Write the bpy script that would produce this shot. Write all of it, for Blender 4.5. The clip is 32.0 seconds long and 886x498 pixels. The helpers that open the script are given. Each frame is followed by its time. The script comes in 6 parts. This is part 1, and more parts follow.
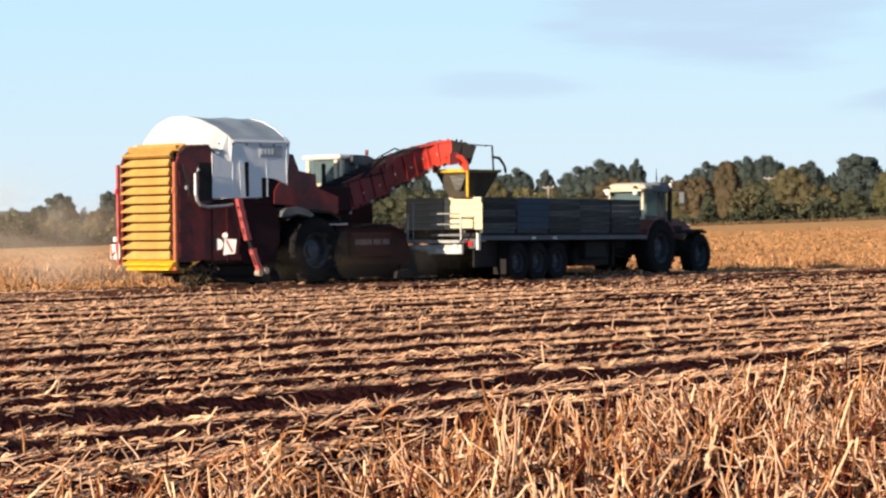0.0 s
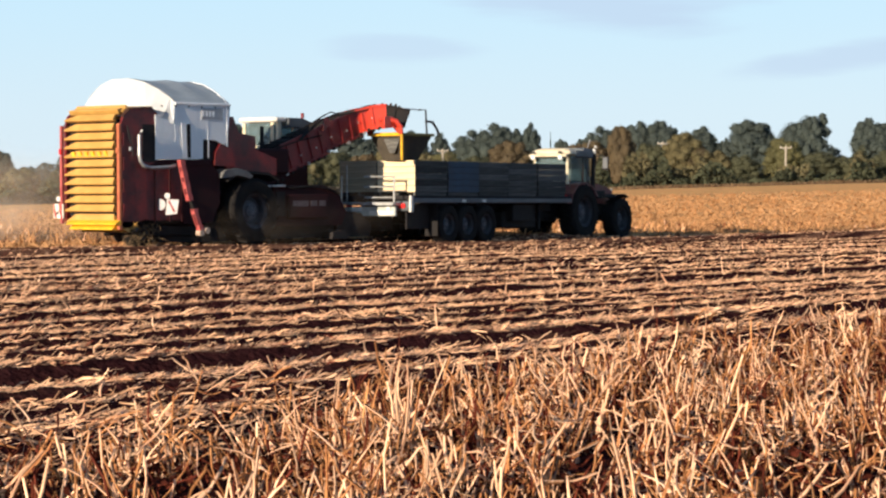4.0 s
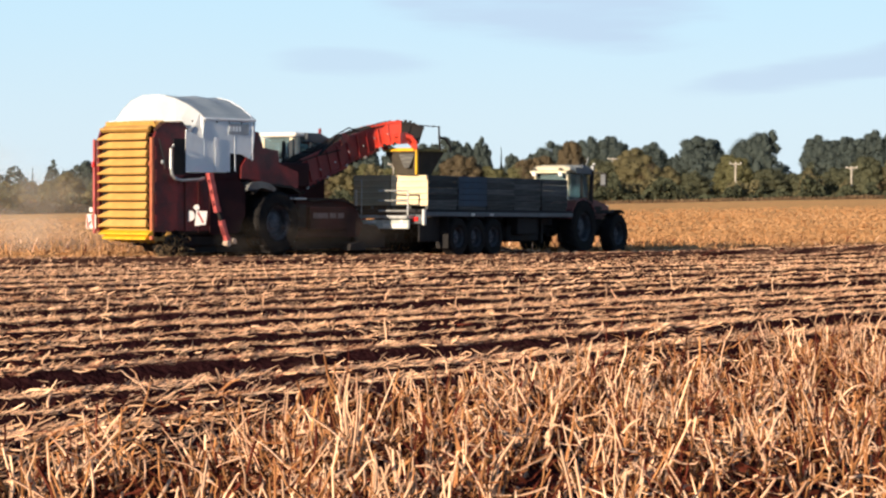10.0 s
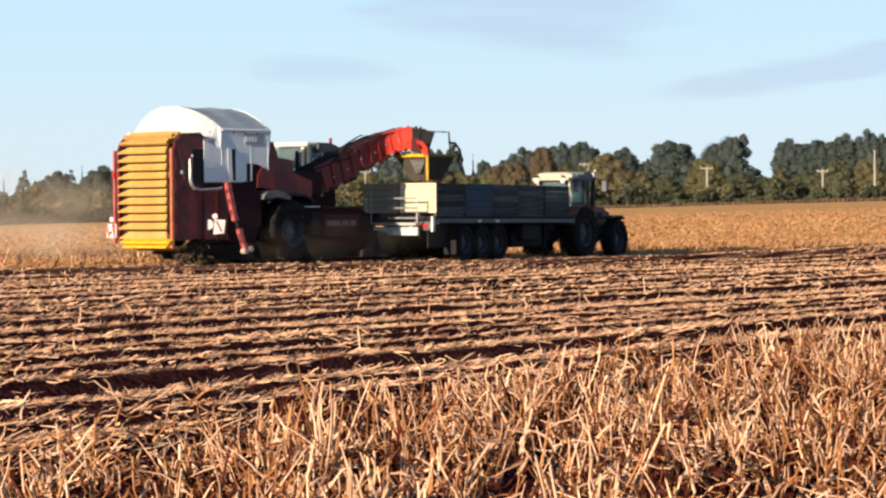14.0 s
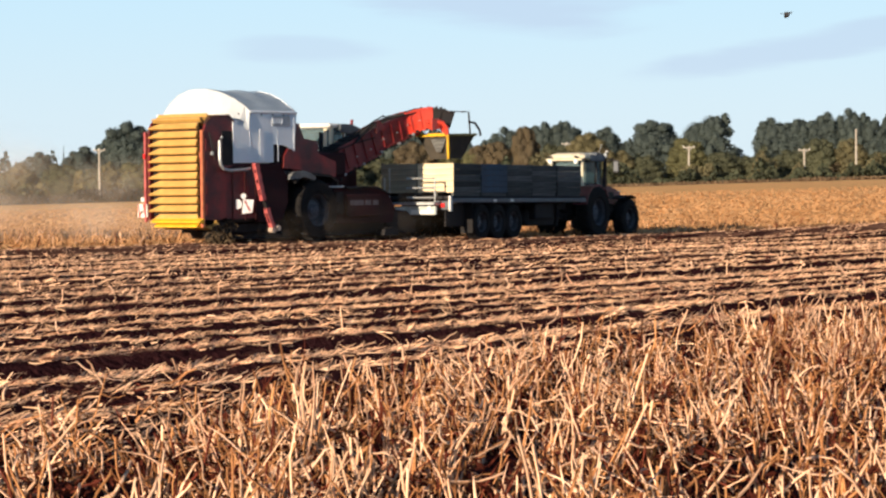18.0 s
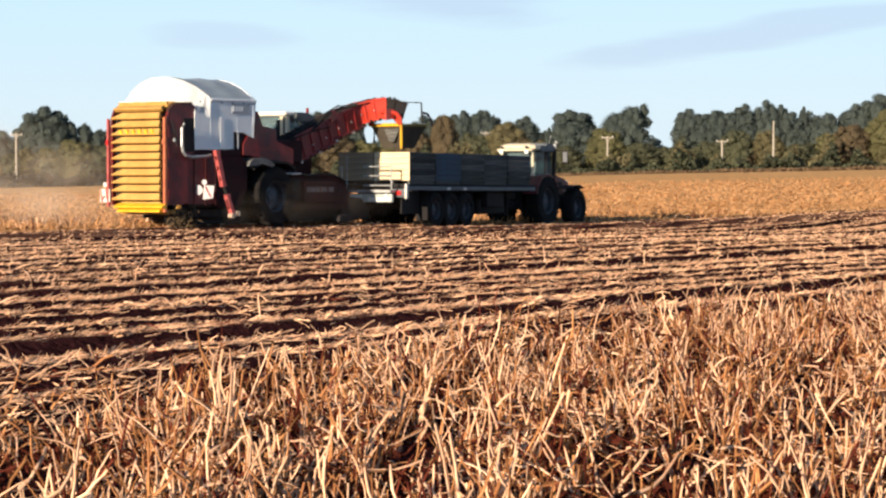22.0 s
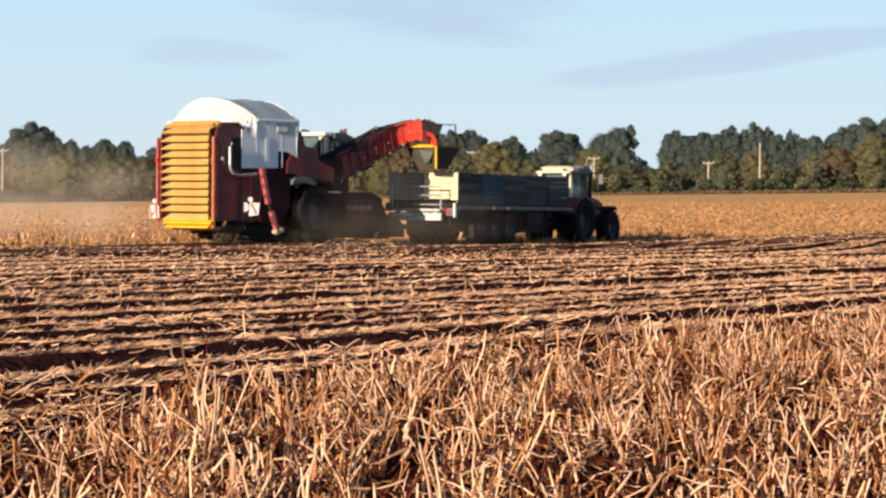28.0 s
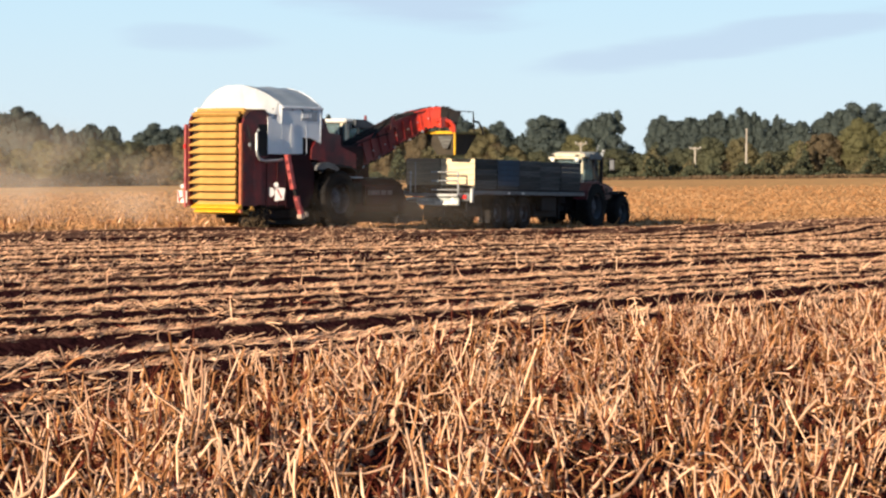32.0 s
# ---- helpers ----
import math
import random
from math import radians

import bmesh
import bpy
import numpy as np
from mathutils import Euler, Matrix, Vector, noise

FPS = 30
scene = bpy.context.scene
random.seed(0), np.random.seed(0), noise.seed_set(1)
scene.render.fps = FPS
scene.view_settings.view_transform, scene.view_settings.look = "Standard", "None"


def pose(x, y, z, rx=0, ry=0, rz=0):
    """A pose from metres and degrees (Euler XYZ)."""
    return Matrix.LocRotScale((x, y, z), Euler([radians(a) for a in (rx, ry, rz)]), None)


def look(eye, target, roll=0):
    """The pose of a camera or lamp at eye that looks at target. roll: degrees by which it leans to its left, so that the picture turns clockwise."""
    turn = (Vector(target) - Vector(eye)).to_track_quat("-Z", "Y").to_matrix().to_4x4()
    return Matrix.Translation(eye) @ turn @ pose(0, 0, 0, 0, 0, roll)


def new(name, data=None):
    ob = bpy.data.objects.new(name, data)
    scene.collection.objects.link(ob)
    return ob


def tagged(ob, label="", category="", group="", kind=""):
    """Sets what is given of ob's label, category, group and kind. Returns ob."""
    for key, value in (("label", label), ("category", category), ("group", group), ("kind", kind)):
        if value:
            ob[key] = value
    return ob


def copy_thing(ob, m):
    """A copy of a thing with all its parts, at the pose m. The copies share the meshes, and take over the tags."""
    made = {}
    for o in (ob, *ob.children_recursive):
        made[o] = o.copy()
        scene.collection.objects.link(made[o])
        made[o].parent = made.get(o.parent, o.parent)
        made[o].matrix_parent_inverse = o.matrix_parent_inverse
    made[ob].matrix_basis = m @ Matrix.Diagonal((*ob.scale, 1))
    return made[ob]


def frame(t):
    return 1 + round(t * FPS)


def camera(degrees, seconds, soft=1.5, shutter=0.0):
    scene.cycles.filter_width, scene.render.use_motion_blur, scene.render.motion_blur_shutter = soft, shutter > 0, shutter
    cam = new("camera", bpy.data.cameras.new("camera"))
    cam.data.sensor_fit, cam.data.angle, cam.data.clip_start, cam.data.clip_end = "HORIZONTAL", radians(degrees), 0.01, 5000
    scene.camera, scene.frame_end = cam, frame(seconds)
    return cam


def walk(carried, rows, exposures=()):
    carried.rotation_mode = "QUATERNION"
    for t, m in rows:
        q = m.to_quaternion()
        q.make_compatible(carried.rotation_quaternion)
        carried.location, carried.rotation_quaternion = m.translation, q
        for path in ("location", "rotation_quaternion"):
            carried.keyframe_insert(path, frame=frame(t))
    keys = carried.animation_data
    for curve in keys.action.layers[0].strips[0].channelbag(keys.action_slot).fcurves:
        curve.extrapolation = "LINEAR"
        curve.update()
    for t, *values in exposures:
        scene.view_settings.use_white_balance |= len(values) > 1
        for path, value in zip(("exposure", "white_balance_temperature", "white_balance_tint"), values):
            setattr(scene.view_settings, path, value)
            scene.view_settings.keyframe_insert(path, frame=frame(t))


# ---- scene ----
# The lens, the standing place of the camera, and its turning: seconds, bearing, tilt, lean in degrees.
EYE = Vector((0.0, 0.0, 1.6))
cam = camera(21.15, 32.0, soft=2.4)


def aim(bearing, tilt, lean):
    a, b = radians(bearing), radians(tilt)
    way = Vector((math.sin(a) * math.cos(b), math.cos(a) * math.cos(b), math.sin(b)))
    return look(EYE, EYE + 50 * way, lean)


TURNS = [
    (0.0, -3.988, -0.565, -0.695), (0.5, -3.079, -0.349, -0.577), (1.0, -3.005, -0.042, -0.434), (1.5, -2.938, -0.175, -0.39),
    (2.0, -2.841, -0.504, -0.181), (2.5, -2.401, -0.844, -0.286), (3.0, -2.285, -1.157, -0.342), (3.5, -1.814, -1.464, -0.36),
    (4.0, -1.434, -1.483, -0.259), (4.5, -1.168, -1.591, -0.056), (6.5, -0.208, -1.193, 0.059), (7.0, 0.182, -1.448, 0.052),
    (7.5, 0.228, -1.097, -0.133), (8.0, -0.061, -0.979, -0.198), (8.5, -0.429, -1.328, 0.034), (9.0, 0.003, -1.117, 0.141),
    (9.5, -0.112, -0.999, 0.206), (10.0, -0.228, -1.15, 0.164), (10.5, -0.28, -1.151, 0.052), (11.0, -0.242, -1.185, -0.056),
    (11.5, -0.217, -1.231, -0.257), (12.0, -0.285, -1.128, -0.212), (12.5, -0.145, -1.026, -0.109), (13.0, 0.183, -1.246, -0.171),
    (13.5, 0.128, -0.837, -0.468), (14.0, 0.432, -0.985, -0.384), (14.5, 0.364, -1.079, -0.383), (16.5, 0.402, -1.236, -0.434),
    (17.0, 0.397, -1.404, -0.569), (17.5, 0.647, -1.377, -0.54), (18.0, 0.858, -1.474, -0.528), (18.5, 1.111, -1.657, -0.518),
    (19.0, 1.257, -2.09, -0.462), (19.5, 1.234, -1.88, -0.554), (20.0, 1.547, -2.099, -0.332), (20.5, 2.053, -2.393, -0.165),
    (21.0, 2.617, -2.319, -0.202), (21.5, 2.843, -1.935, -0.342), (22.0, 2.827, -1.765, -0.019), (22.5, 2.662, -1.322, 0.027),
    (23.0, 2.756, -1.208, 0.116), (23.5, 2.933, -1.148, 0.178), (24.0, 3.113, -1.165, 0.189), (24.5, 3.21, -1.328, 0.357),
    (25.0, 3.247, -0.847, 0.264), (25.5, 2.871, -0.928, 0.415), (27.5, 3.067, -1.503, 0.509), (28.0, 3.168, -1.3, 0.494),
    (28.5, 3.402, -1.252, 0.302), (29.0, 3.505, -1.543, 0.234), (29.5, 3.122, -1.646, 0.282), (30.0, 3.405, -1.499, 0.156),
    (30.5, 3.524, -1.674, 0.476), (31.0, 3.852, -1.745, 0.282), (31.5, 3.631, -1.615, 0.27), (32.0, 3.491, -1.657, 0.517),
]
walk(cam, [(t, aim(a, b, c)) for t, a, b, c in TURNS], exposures=[(0, 0.72, 6350, 10), (1, 0.62, 6250, 10), (2, 0.52, 6150, 10), (3, 0.6, 6250, 10), (4, 0.7, 6400, 10), (7, 0.7, 6400, 10), (19, 0.7, 6450, 10), (21, 0.78, 6450, 10), (22, 0.76, 6450, 10), (24, 0.7, 6450, 10), (28, 0.6, 6400, 10), (30, 0.63, 6450, 10), (32, 0.68, 6450, 10)])

# ---- sky, sun ----
SUN_WAY = Vector((-0.582, -0.813, 0.0)).normalized()
SUN_UP = radians(13)
sun_data = bpy.data.lights.new("sun", "SUN")
sun_data.energy, sun_data.angle, sun_data.color = 5.0, radians(0.53), (1.0, 0.80, 0.57)
sun = new("sun", sun_data)
sun.matrix_world = look(SUN_WAY * 50 * math.cos(SUN_UP) + Vector((0, 0, 50 * math.sin(SUN_UP))), (0, 0, 0))

world = bpy.data.worlds.new("open_sky")
scene.world = world
world.use_nodes = True


def link_sky():
    nt = world.node_tree
    n, l = nt.nodes, nt.links
    n.clear()
    out, bg, sky = n.new("ShaderNodeOutputWorld"), n.new("ShaderNodeBackground"), n.new("ShaderNodeTexSky")
    sky.sky_type, sky.sun_disc = "NISHITA", False
    sky.sun_elevation, sky.sun_rotation = SUN_UP, math.atan2(SUN_WAY.x, SUN_WAY.y)
    sky.air_density, sky.dust_density, sky.ozone_density = 1.0, 0.25, 3.5
    bg.inputs["Strength"].default_value = 0.07
    # thin lavender cloud: one broad patch and two long streaks, frayed by noise
    co, parts = n.new("ShaderNodeTexCoord"), n.new("ShaderNodeSeparateXYZ")
    l.new(co.outputs["Generated"], parts.inputs["Vector"])

    def calc(op, a, b=None, c=None):
        k = n.new("ShaderNodeMath")
        k.operation = op
        for slot, v in enumerate((a, b, c)):
            if v is None:
                continue
            if isinstance(v, (int, float)):
                k.inputs[slot].default_value = v
            else:
                l.new(v, k.inputs[slot])
        return k.outputs[0]

    nz, mp = n.new("ShaderNodeTexNoise"), n.new("ShaderNodeMapping")
    mp.inputs["Scale"].default_value = (9.0, 9.0, 60.0)
    l.new(co.outputs["Generated"], mp.inputs["Vector"])
    l.new(mp.outputs["Vector"], nz.inputs["Vector"])
    nz.inputs["Scale"].default_value, nz.inputs["Detail"].default_value = 1.6, 6.0
    ahead = calc("MAXIMUM", parts.outputs["Y"], 0.05)
    east, up = calc("DIVIDE", parts.outputs["X"], ahead), calc("DIVIDE", parts.outputs["Z"], ahead)
    total = None
    for bearing, height, wide, tall, slope, weight in ((2.6, 4.9, 4.6, 1.25, 0.03, 0.62), (-2.2, 3.35, 2.3, 0.38, -0.02, 0.42), (10.6, 3.5, 5.2, 0.42, 0.16, 0.55), (-9.0, 7.2, 6.0, 0.8, 0.05, 0.4), (17.0, 6.5, 5.0, 0.9, 0.1, 0.4)):
        de = calc("SUBTRACT", east, math.tan(radians(bearing)))
        du = calc("SUBTRACT", calc("SUBTRACT", up, math.tan(radians(height))), calc("MULTIPLY", de, slope))
        q = calc("ADD", calc("POWER", calc("DIVIDE", de, radians(wide)), 2.0), calc("POWER", calc("DIVIDE", du, radians(tall)), 2.0))
        q = calc("ADD", q, calc("MULTIPLY", calc("SUBTRACT", nz.outputs["Fac"], 0.5), 2.6))
        fade = n.new("ShaderNodeMapRange")
        fade.interpolation_type = "SMOOTHSTEP"
        for name, v in (("From Min", 1.25), ("From Max", 0.15), ("To Min", 0.0), ("To Max", weight)):
            fade.inputs[name].default_value = v
        l.new(q, fade.inputs["Value"])
        total = fade.outputs["Result"] if total is None else calc("MAXIMUM", total, fade.outputs["Result"])
    mix = n.new("ShaderNodeMix")
    mix.data_type = "RGBA"
    mix.inputs["B"].default_value = (4.8, 5.85, 7.45, 1)
    l.new(total, mix.inputs["Factor"])
    # a bright milky veil over the whole sky
    veil = n.new("ShaderNodeMix")
    veil.data_type = "RGBA"
    thin = n.new("ShaderNodeMapRange")
    for name, v in (("From Min", 0.1), ("From Max", 0.22), ("To Min", 0.9), ("To Max", 0.05)):
        thin.inputs[name].default_value = v
    l.new(parts.outputs["Z"], thin.inputs["Value"])
    l.new(thin.outputs["Result"], veil.inputs["Factor"])
    low = n.new("ShaderNodeMix")
    low.data_type = "RGBA"
    rise = n.new("ShaderNodeMapRange")
    rise.interpolation_type = "SMOOTHSTEP"
    rise.inputs["From Min"].default_value, rise.inputs["From Max"].default_value = 0.01, 0.11
    l.new(parts.outputs["Z"], rise.inputs["Value"])
    l.new(rise.outputs["Result"], low.inputs["Factor"])
    low.inputs["A"].default_value, low.inputs["B"].default_value = (6.45, 7.75, 8.6, 1), (5.35, 7.65, 9.1, 1)
    l.new(low.outputs["Result"], veil.inputs["B"])
    l.new(sky.outputs["Color"], veil.inputs["A"])
    l.new(veil.outputs["Result"], mix.inputs["A"])
    l.new(mix.outputs["Result"], bg.inputs["Color"])
    l.new(bg.outputs["Background"], out.inputs["Surface"])


link_sky()

# ---- materials ----


def material(name, colour, second=None, rough=0.6, metal=0.0, scale=3.0, fine=40.0, bump=0.15, spread=0.5, per="", coat=0.0, dist=0.01, stretch=(1, 1, 1)):
    """A surface of two mixed colours: broad stains and fine grain, with relief. per: 'object' or 'island' shifts the tone piece by piece."""
    second = second or tuple(c * 0.6 for c in colour)
    m = bpy.data.materials.new(name)
    m.use_nodes = True
    n, l = m.node_tree.nodes, m.node_tree.links
    b = n["Principled BSDF"]
    co, mp = n.new("ShaderNodeTexCoord"), n.new("ShaderNodeMapping")
    mp.inputs["Scale"].default_value = stretch
    l.new(co.outputs["Object"], mp.inputs["Vector"])
    big, small = n.new("ShaderNodeTexNoise"), n.new("ShaderNodeTexNoise")
    for k, s, d in ((big, scale, 5.0), (small, fine, 4.0)):
        k.inputs["Scale"].default_value, k.inputs["Detail"].default_value = s, d
        l.new(mp.outputs["Vector"], k.inputs["Vector"])
    add = n.new("ShaderNodeMath")
    add.operation = "MULTIPLY_ADD"
    add.inputs[1].default_value = 0.45
    l.new(small.outputs["Fac"], add.inputs[0])
    l.new(big.outputs["Fac"], add.inputs[2])
    ramp = n.new("ShaderNodeMapRange")
    ramp.inputs["From Min"].default_value, ramp.inputs["From Max"].default_value = 0.725 - spread * 0.4, 0.725 + spread * 0.4
    l.new(add.outputs[0], ramp.inputs["Value"])
    mix = n.new("ShaderNodeMix")
    mix.data_type = "RGBA"
    mix.inputs["A"].default_value, mix.inputs["B"].default_value = (*second, 1), (*colour, 1)
    l.new(ramp.outputs["Result"], mix.inputs["Factor"])
    last = mix.outputs["Result"]
    if per:
        if per == "object":
            info = n.new("ShaderNodeObjectInfo").outputs["Random"]
        else:
            info = n.new("ShaderNodeNewGeometry").outputs["Random Per Island"]
        tone, hsv = n.new("ShaderNodeMapRange"), n.new("ShaderNodeHueSaturation")
        tone.inputs["To Min"].default_value, tone.inputs["To Max"].default_value = 0.55, 1.45
        l.new(info, tone.inputs["Value"])
        l.new(tone.outputs["Result"], hsv.inputs["Value"])
        l.new(last, hsv.inputs["Color"])
        last = hsv.outputs["Color"]
    l.new(last, b.inputs["Base Color"])
    b.inputs["Roughness"].default_value, b.inputs["Metallic"].default_value = rough, metal
    b.inputs["Coat Weight"].default_value = coat
    if bump:
        bp = n.new("ShaderNodeBump")
        bp.inputs["Strength"].default_value, bp.inputs["Distance"].default_value = bump, dist
        l.new(add.outputs[0], bp.inputs["Height"])
        l.new(bp.outputs["Normal"], b.inputs["Normal"])
    return m


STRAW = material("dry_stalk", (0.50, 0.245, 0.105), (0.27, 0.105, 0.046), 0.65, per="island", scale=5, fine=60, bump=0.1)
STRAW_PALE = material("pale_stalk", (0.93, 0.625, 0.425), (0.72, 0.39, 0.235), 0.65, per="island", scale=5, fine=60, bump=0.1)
# dark browns that carry the shade between the stalks
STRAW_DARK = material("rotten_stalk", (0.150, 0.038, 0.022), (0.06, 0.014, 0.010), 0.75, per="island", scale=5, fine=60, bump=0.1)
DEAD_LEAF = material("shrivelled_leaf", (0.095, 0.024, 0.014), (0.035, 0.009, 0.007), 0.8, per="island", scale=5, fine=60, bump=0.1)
LITTER = material("flattened_haulm", (0.83, 0.535, 0.34), (0.44, 0.22, 0.125), 0.75, per="island", scale=4, fine=50, bump=0.1)
FAR_STALK = material("distant_stalk", (0.52, 0.29, 0.145), (0.36, 0.18, 0.082), 0.7, per="island", scale=0.3, fine=6, bump=0.1)

FAR_TUFT = material("distant_tuft", (0.44, 0.255, 0.13), (0.35, 0.19, 0.088), 0.8, scale=0.08, fine=1.5, bump=0)

for dry in (DEAD_LEAF, STRAW, STRAW_PALE, STRAW_DARK, LITTER, FAR_STALK, FAR_TUFT):
    dry.node_tree.nodes["Principled BSDF"].inputs["Specular IOR Level"].default_value = 0.02

HEAD = radians(39)
ROW = 1.7  # from furrow to furrow
FIRST = 12.9  # the first furrow, across the rows
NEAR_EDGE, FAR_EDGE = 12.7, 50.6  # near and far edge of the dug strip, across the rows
FORTH, LEFT = Vector((math.sin(HEAD), math.cos(HEAD), 0)), Vector((-math.cos(HEAD), math.sin(HEAD), 0))


def soil_material():
    """Crumbly soil in the dug strip; chaff-covered soil where the crop stands."""
    m = bpy.data.materials.new("field_soil")
    m.use_nodes = True
    n, l = m.node_tree.nodes, m.node_tree.links
    b = n["Principled BSDF"]
    co = n.new("ShaderNodeTexCoord")
    dot = n.new("ShaderNodeVectorMath")
    dot.operation = "DOT_PRODUCT"
    dot.inputs[1].default_value = tuple(LEFT)
    l.new(co.outputs["Object"], dot.inputs[0])
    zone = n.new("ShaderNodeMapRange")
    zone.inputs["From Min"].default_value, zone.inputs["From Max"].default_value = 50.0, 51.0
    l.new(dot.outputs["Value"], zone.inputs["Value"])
    turn = n.new("ShaderNodeMapping")
    turn.inputs["Rotation"].default_value = (0, 0, HEAD)
    l.new(co.outputs["Object"], turn.inputs["Vector"])
    drawn = n.new("ShaderNodeMapping")
    drawn.inputs["Scale"].default_value = (1.0, 0.12, 1.0)
    l.new(turn.outputs["Vector"], drawn.inputs["Vector"])

    def noise_of(scale, detail, vec):
        k = n.new("ShaderNodeTexNoise")
        k.inputs["Scale"].default_value, k.inputs["Detail"].default_value = scale, detail
        l.new(vec, k.inputs["Vector"])
        return k.outputs["Fac"]

    def mix_of(fac, a, c):
        k = n.new("ShaderNodeMix")
        k.data_type = "RGBA"
        l.new(fac, k.inputs["Factor"])
        for name, v in (("A", a), ("B", c)):
            if isinstance(v, tuple):
                k.inputs[name].default_value = (*v, 1)
            else:
                l.new(v, k.inputs[name])
        return k.outputs["Result"]

    def span(v, a, c):
        k = n.new("ShaderNodeMapRange")
        k.inputs["From Min"].default_value, k.inputs["From Max"].default_value = a, c
        l.new(v, k.inputs["Value"])
        return k.outputs["Result"]

    streak = noise_of(1.3, 5, drawn.outputs["Vector"])
    grain = noise_of(14, 6, co.outputs["Object"])
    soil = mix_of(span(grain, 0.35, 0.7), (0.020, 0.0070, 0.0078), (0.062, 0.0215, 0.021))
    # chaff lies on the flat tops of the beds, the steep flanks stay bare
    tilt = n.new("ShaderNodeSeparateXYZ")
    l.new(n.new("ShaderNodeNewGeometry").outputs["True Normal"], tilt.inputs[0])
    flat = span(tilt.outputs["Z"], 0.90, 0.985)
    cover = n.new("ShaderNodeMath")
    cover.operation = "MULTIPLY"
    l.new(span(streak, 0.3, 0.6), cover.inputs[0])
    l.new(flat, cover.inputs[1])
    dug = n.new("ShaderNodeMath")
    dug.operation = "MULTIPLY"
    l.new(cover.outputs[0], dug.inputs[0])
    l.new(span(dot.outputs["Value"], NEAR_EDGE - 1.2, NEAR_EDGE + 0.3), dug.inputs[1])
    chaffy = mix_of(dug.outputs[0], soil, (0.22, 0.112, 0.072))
    crop = mix_of(span(noise_of(3.5, 6, co.outputs["Object"]), 0.35, 0.65), (0.62, 0.335, 0.145), (0.78, 0.44, 0.19))
    crop = mix_of(span(noise_of(0.035, 4, co.outputs["Object"]), 0.3, 0.75), crop, (0.74, 0.42, 0.18))
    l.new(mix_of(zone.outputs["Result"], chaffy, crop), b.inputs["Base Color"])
    b.inputs["Roughness"].default_value, b.inputs["Specular IOR Level"].default_value = 1.0, 0.0
    bp = n.new("ShaderNodeBump")
    bp.inputs["Strength"].default_value, bp.inputs["Distance"].default_value = 0.7, 0.06
    l.new(grain, bp.inputs["Height"])
    l.new(bp.outputs["Normal"], b.inputs["Normal"])
    return m


SOIL = soil_material()


# ---- mesh helpers ----


def quads_mesh(name, verts, quads, mat):
    """A mesh from arrays of corners and four-cornered faces."""
    me = bpy.data.meshes.new(name)
    me.vertices.add(len(verts))
    me.vertices.foreach_set("co", np.ascontiguousarray(verts, dtype=np.float32).ravel())
    me.loops.add(quads.size)
    me.loops.foreach_set("vertex_index", np.ascontiguousarray(quads, dtype=np.int32).ravel())
    me.polygons.add(len(quads))
    me.polygons.foreach_set("loop_start", np.arange(0, quads.size, 4, dtype=np.int32))
    me.update(calc_edges=True)
    me.materials.append(mat)
    return me



class Lattice:
    """Smooth random heights over the plane, for clods and uneven ridges."""

    def __init__(self, seed):
        self.v = np.random.default_rng(seed).random((256, 256))

    def at(self, x, y):
        i, j = np.floor(x).astype(int), np.floor(y).astype(int)
        u, w = x - i, y - j
        u, w = u * u * (3 - 2 * u), w * w * (3 - 2 * w)
        g = lambda a, c: self.v[a % 256, c % 256]
        return (g(i, j) * (1 - u) + g(i + 1, j) * u) * (1 - w) + (g(i, j + 1) * (1 - u) + g(i + 1, j + 1) * u) * w - 0.5


ROUGH, ROUGH2 = Lattice(3), Lattice(4)
RUTS = ((11.4, 0.10, 0.16), (12.3, 0.06, 0.2), (49.9, 0.2, 0.5))


def furrow_plan():
    """Furrows across the dug strip: place, depth and half width; uneven as the digging share left them."""
    rows = [(8.0, 0.5, 0.2), (9.6, 0.6, 0.15), (11.2, 0.6, 0.15), (12.2, 0.5, 0.14), (13.5, 1.5, 0.28), (15.0, 0.7, 0.12), (15.7, 1.0, 0.15), (16.7, 0.7, 0.13), (17.8, 0.8, 0.14), (19.5, 1.3, 0.2), (21.2, 0.8, 0.16), (22.4, 0.7, 0.15)]
    g = random.Random(12)
    at = 22.4
    while at < 60:
        at += g.uniform(0.95, 1.75)
        rows.append((at, g.choice((0.45, 0.7, 0.9, 1.3)), g.uniform(0.14, 0.24)))
    return np.array(rows)


FURROWS = furrow_plan()


def across(x, y):
    return x * LEFT.x + y * LEFT.y


def along(x, y):
    return x * FORTH.x + y * FORTH.y


def bend(m):
    """How far the rows swing to the left towards their far end."""
    return 0.0044 * np.clip(m - 50, 0, 42) ** 2


def furrow_at(lane, m):
    """Distance past the furrow behind and to the furrow ahead, with their depths and half widths."""
    i = np.clip(np.searchsorted(FURROWS[:, 0], lane), 1, len(FURROWS) - 1)
    power = lambda k: FURROWS[k, 1] * np.clip(1.0 + 1.0 * ROUGH.at(k * 1.7 + 9.0, m * 0.06) + 0.3 * ROUGH2.at(k * 3.1, m * 0.3), 0.45, 1.3)
    return lane - FURROWS[i - 1, 0], power(i - 1), FURROWS[i - 1, 2], FURROWS[i, 0] - lane, power(i), FURROWS[i, 2]


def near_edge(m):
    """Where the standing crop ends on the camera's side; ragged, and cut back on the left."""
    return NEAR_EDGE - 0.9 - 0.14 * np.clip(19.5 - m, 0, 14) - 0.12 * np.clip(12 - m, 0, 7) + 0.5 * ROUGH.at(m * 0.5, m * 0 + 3)


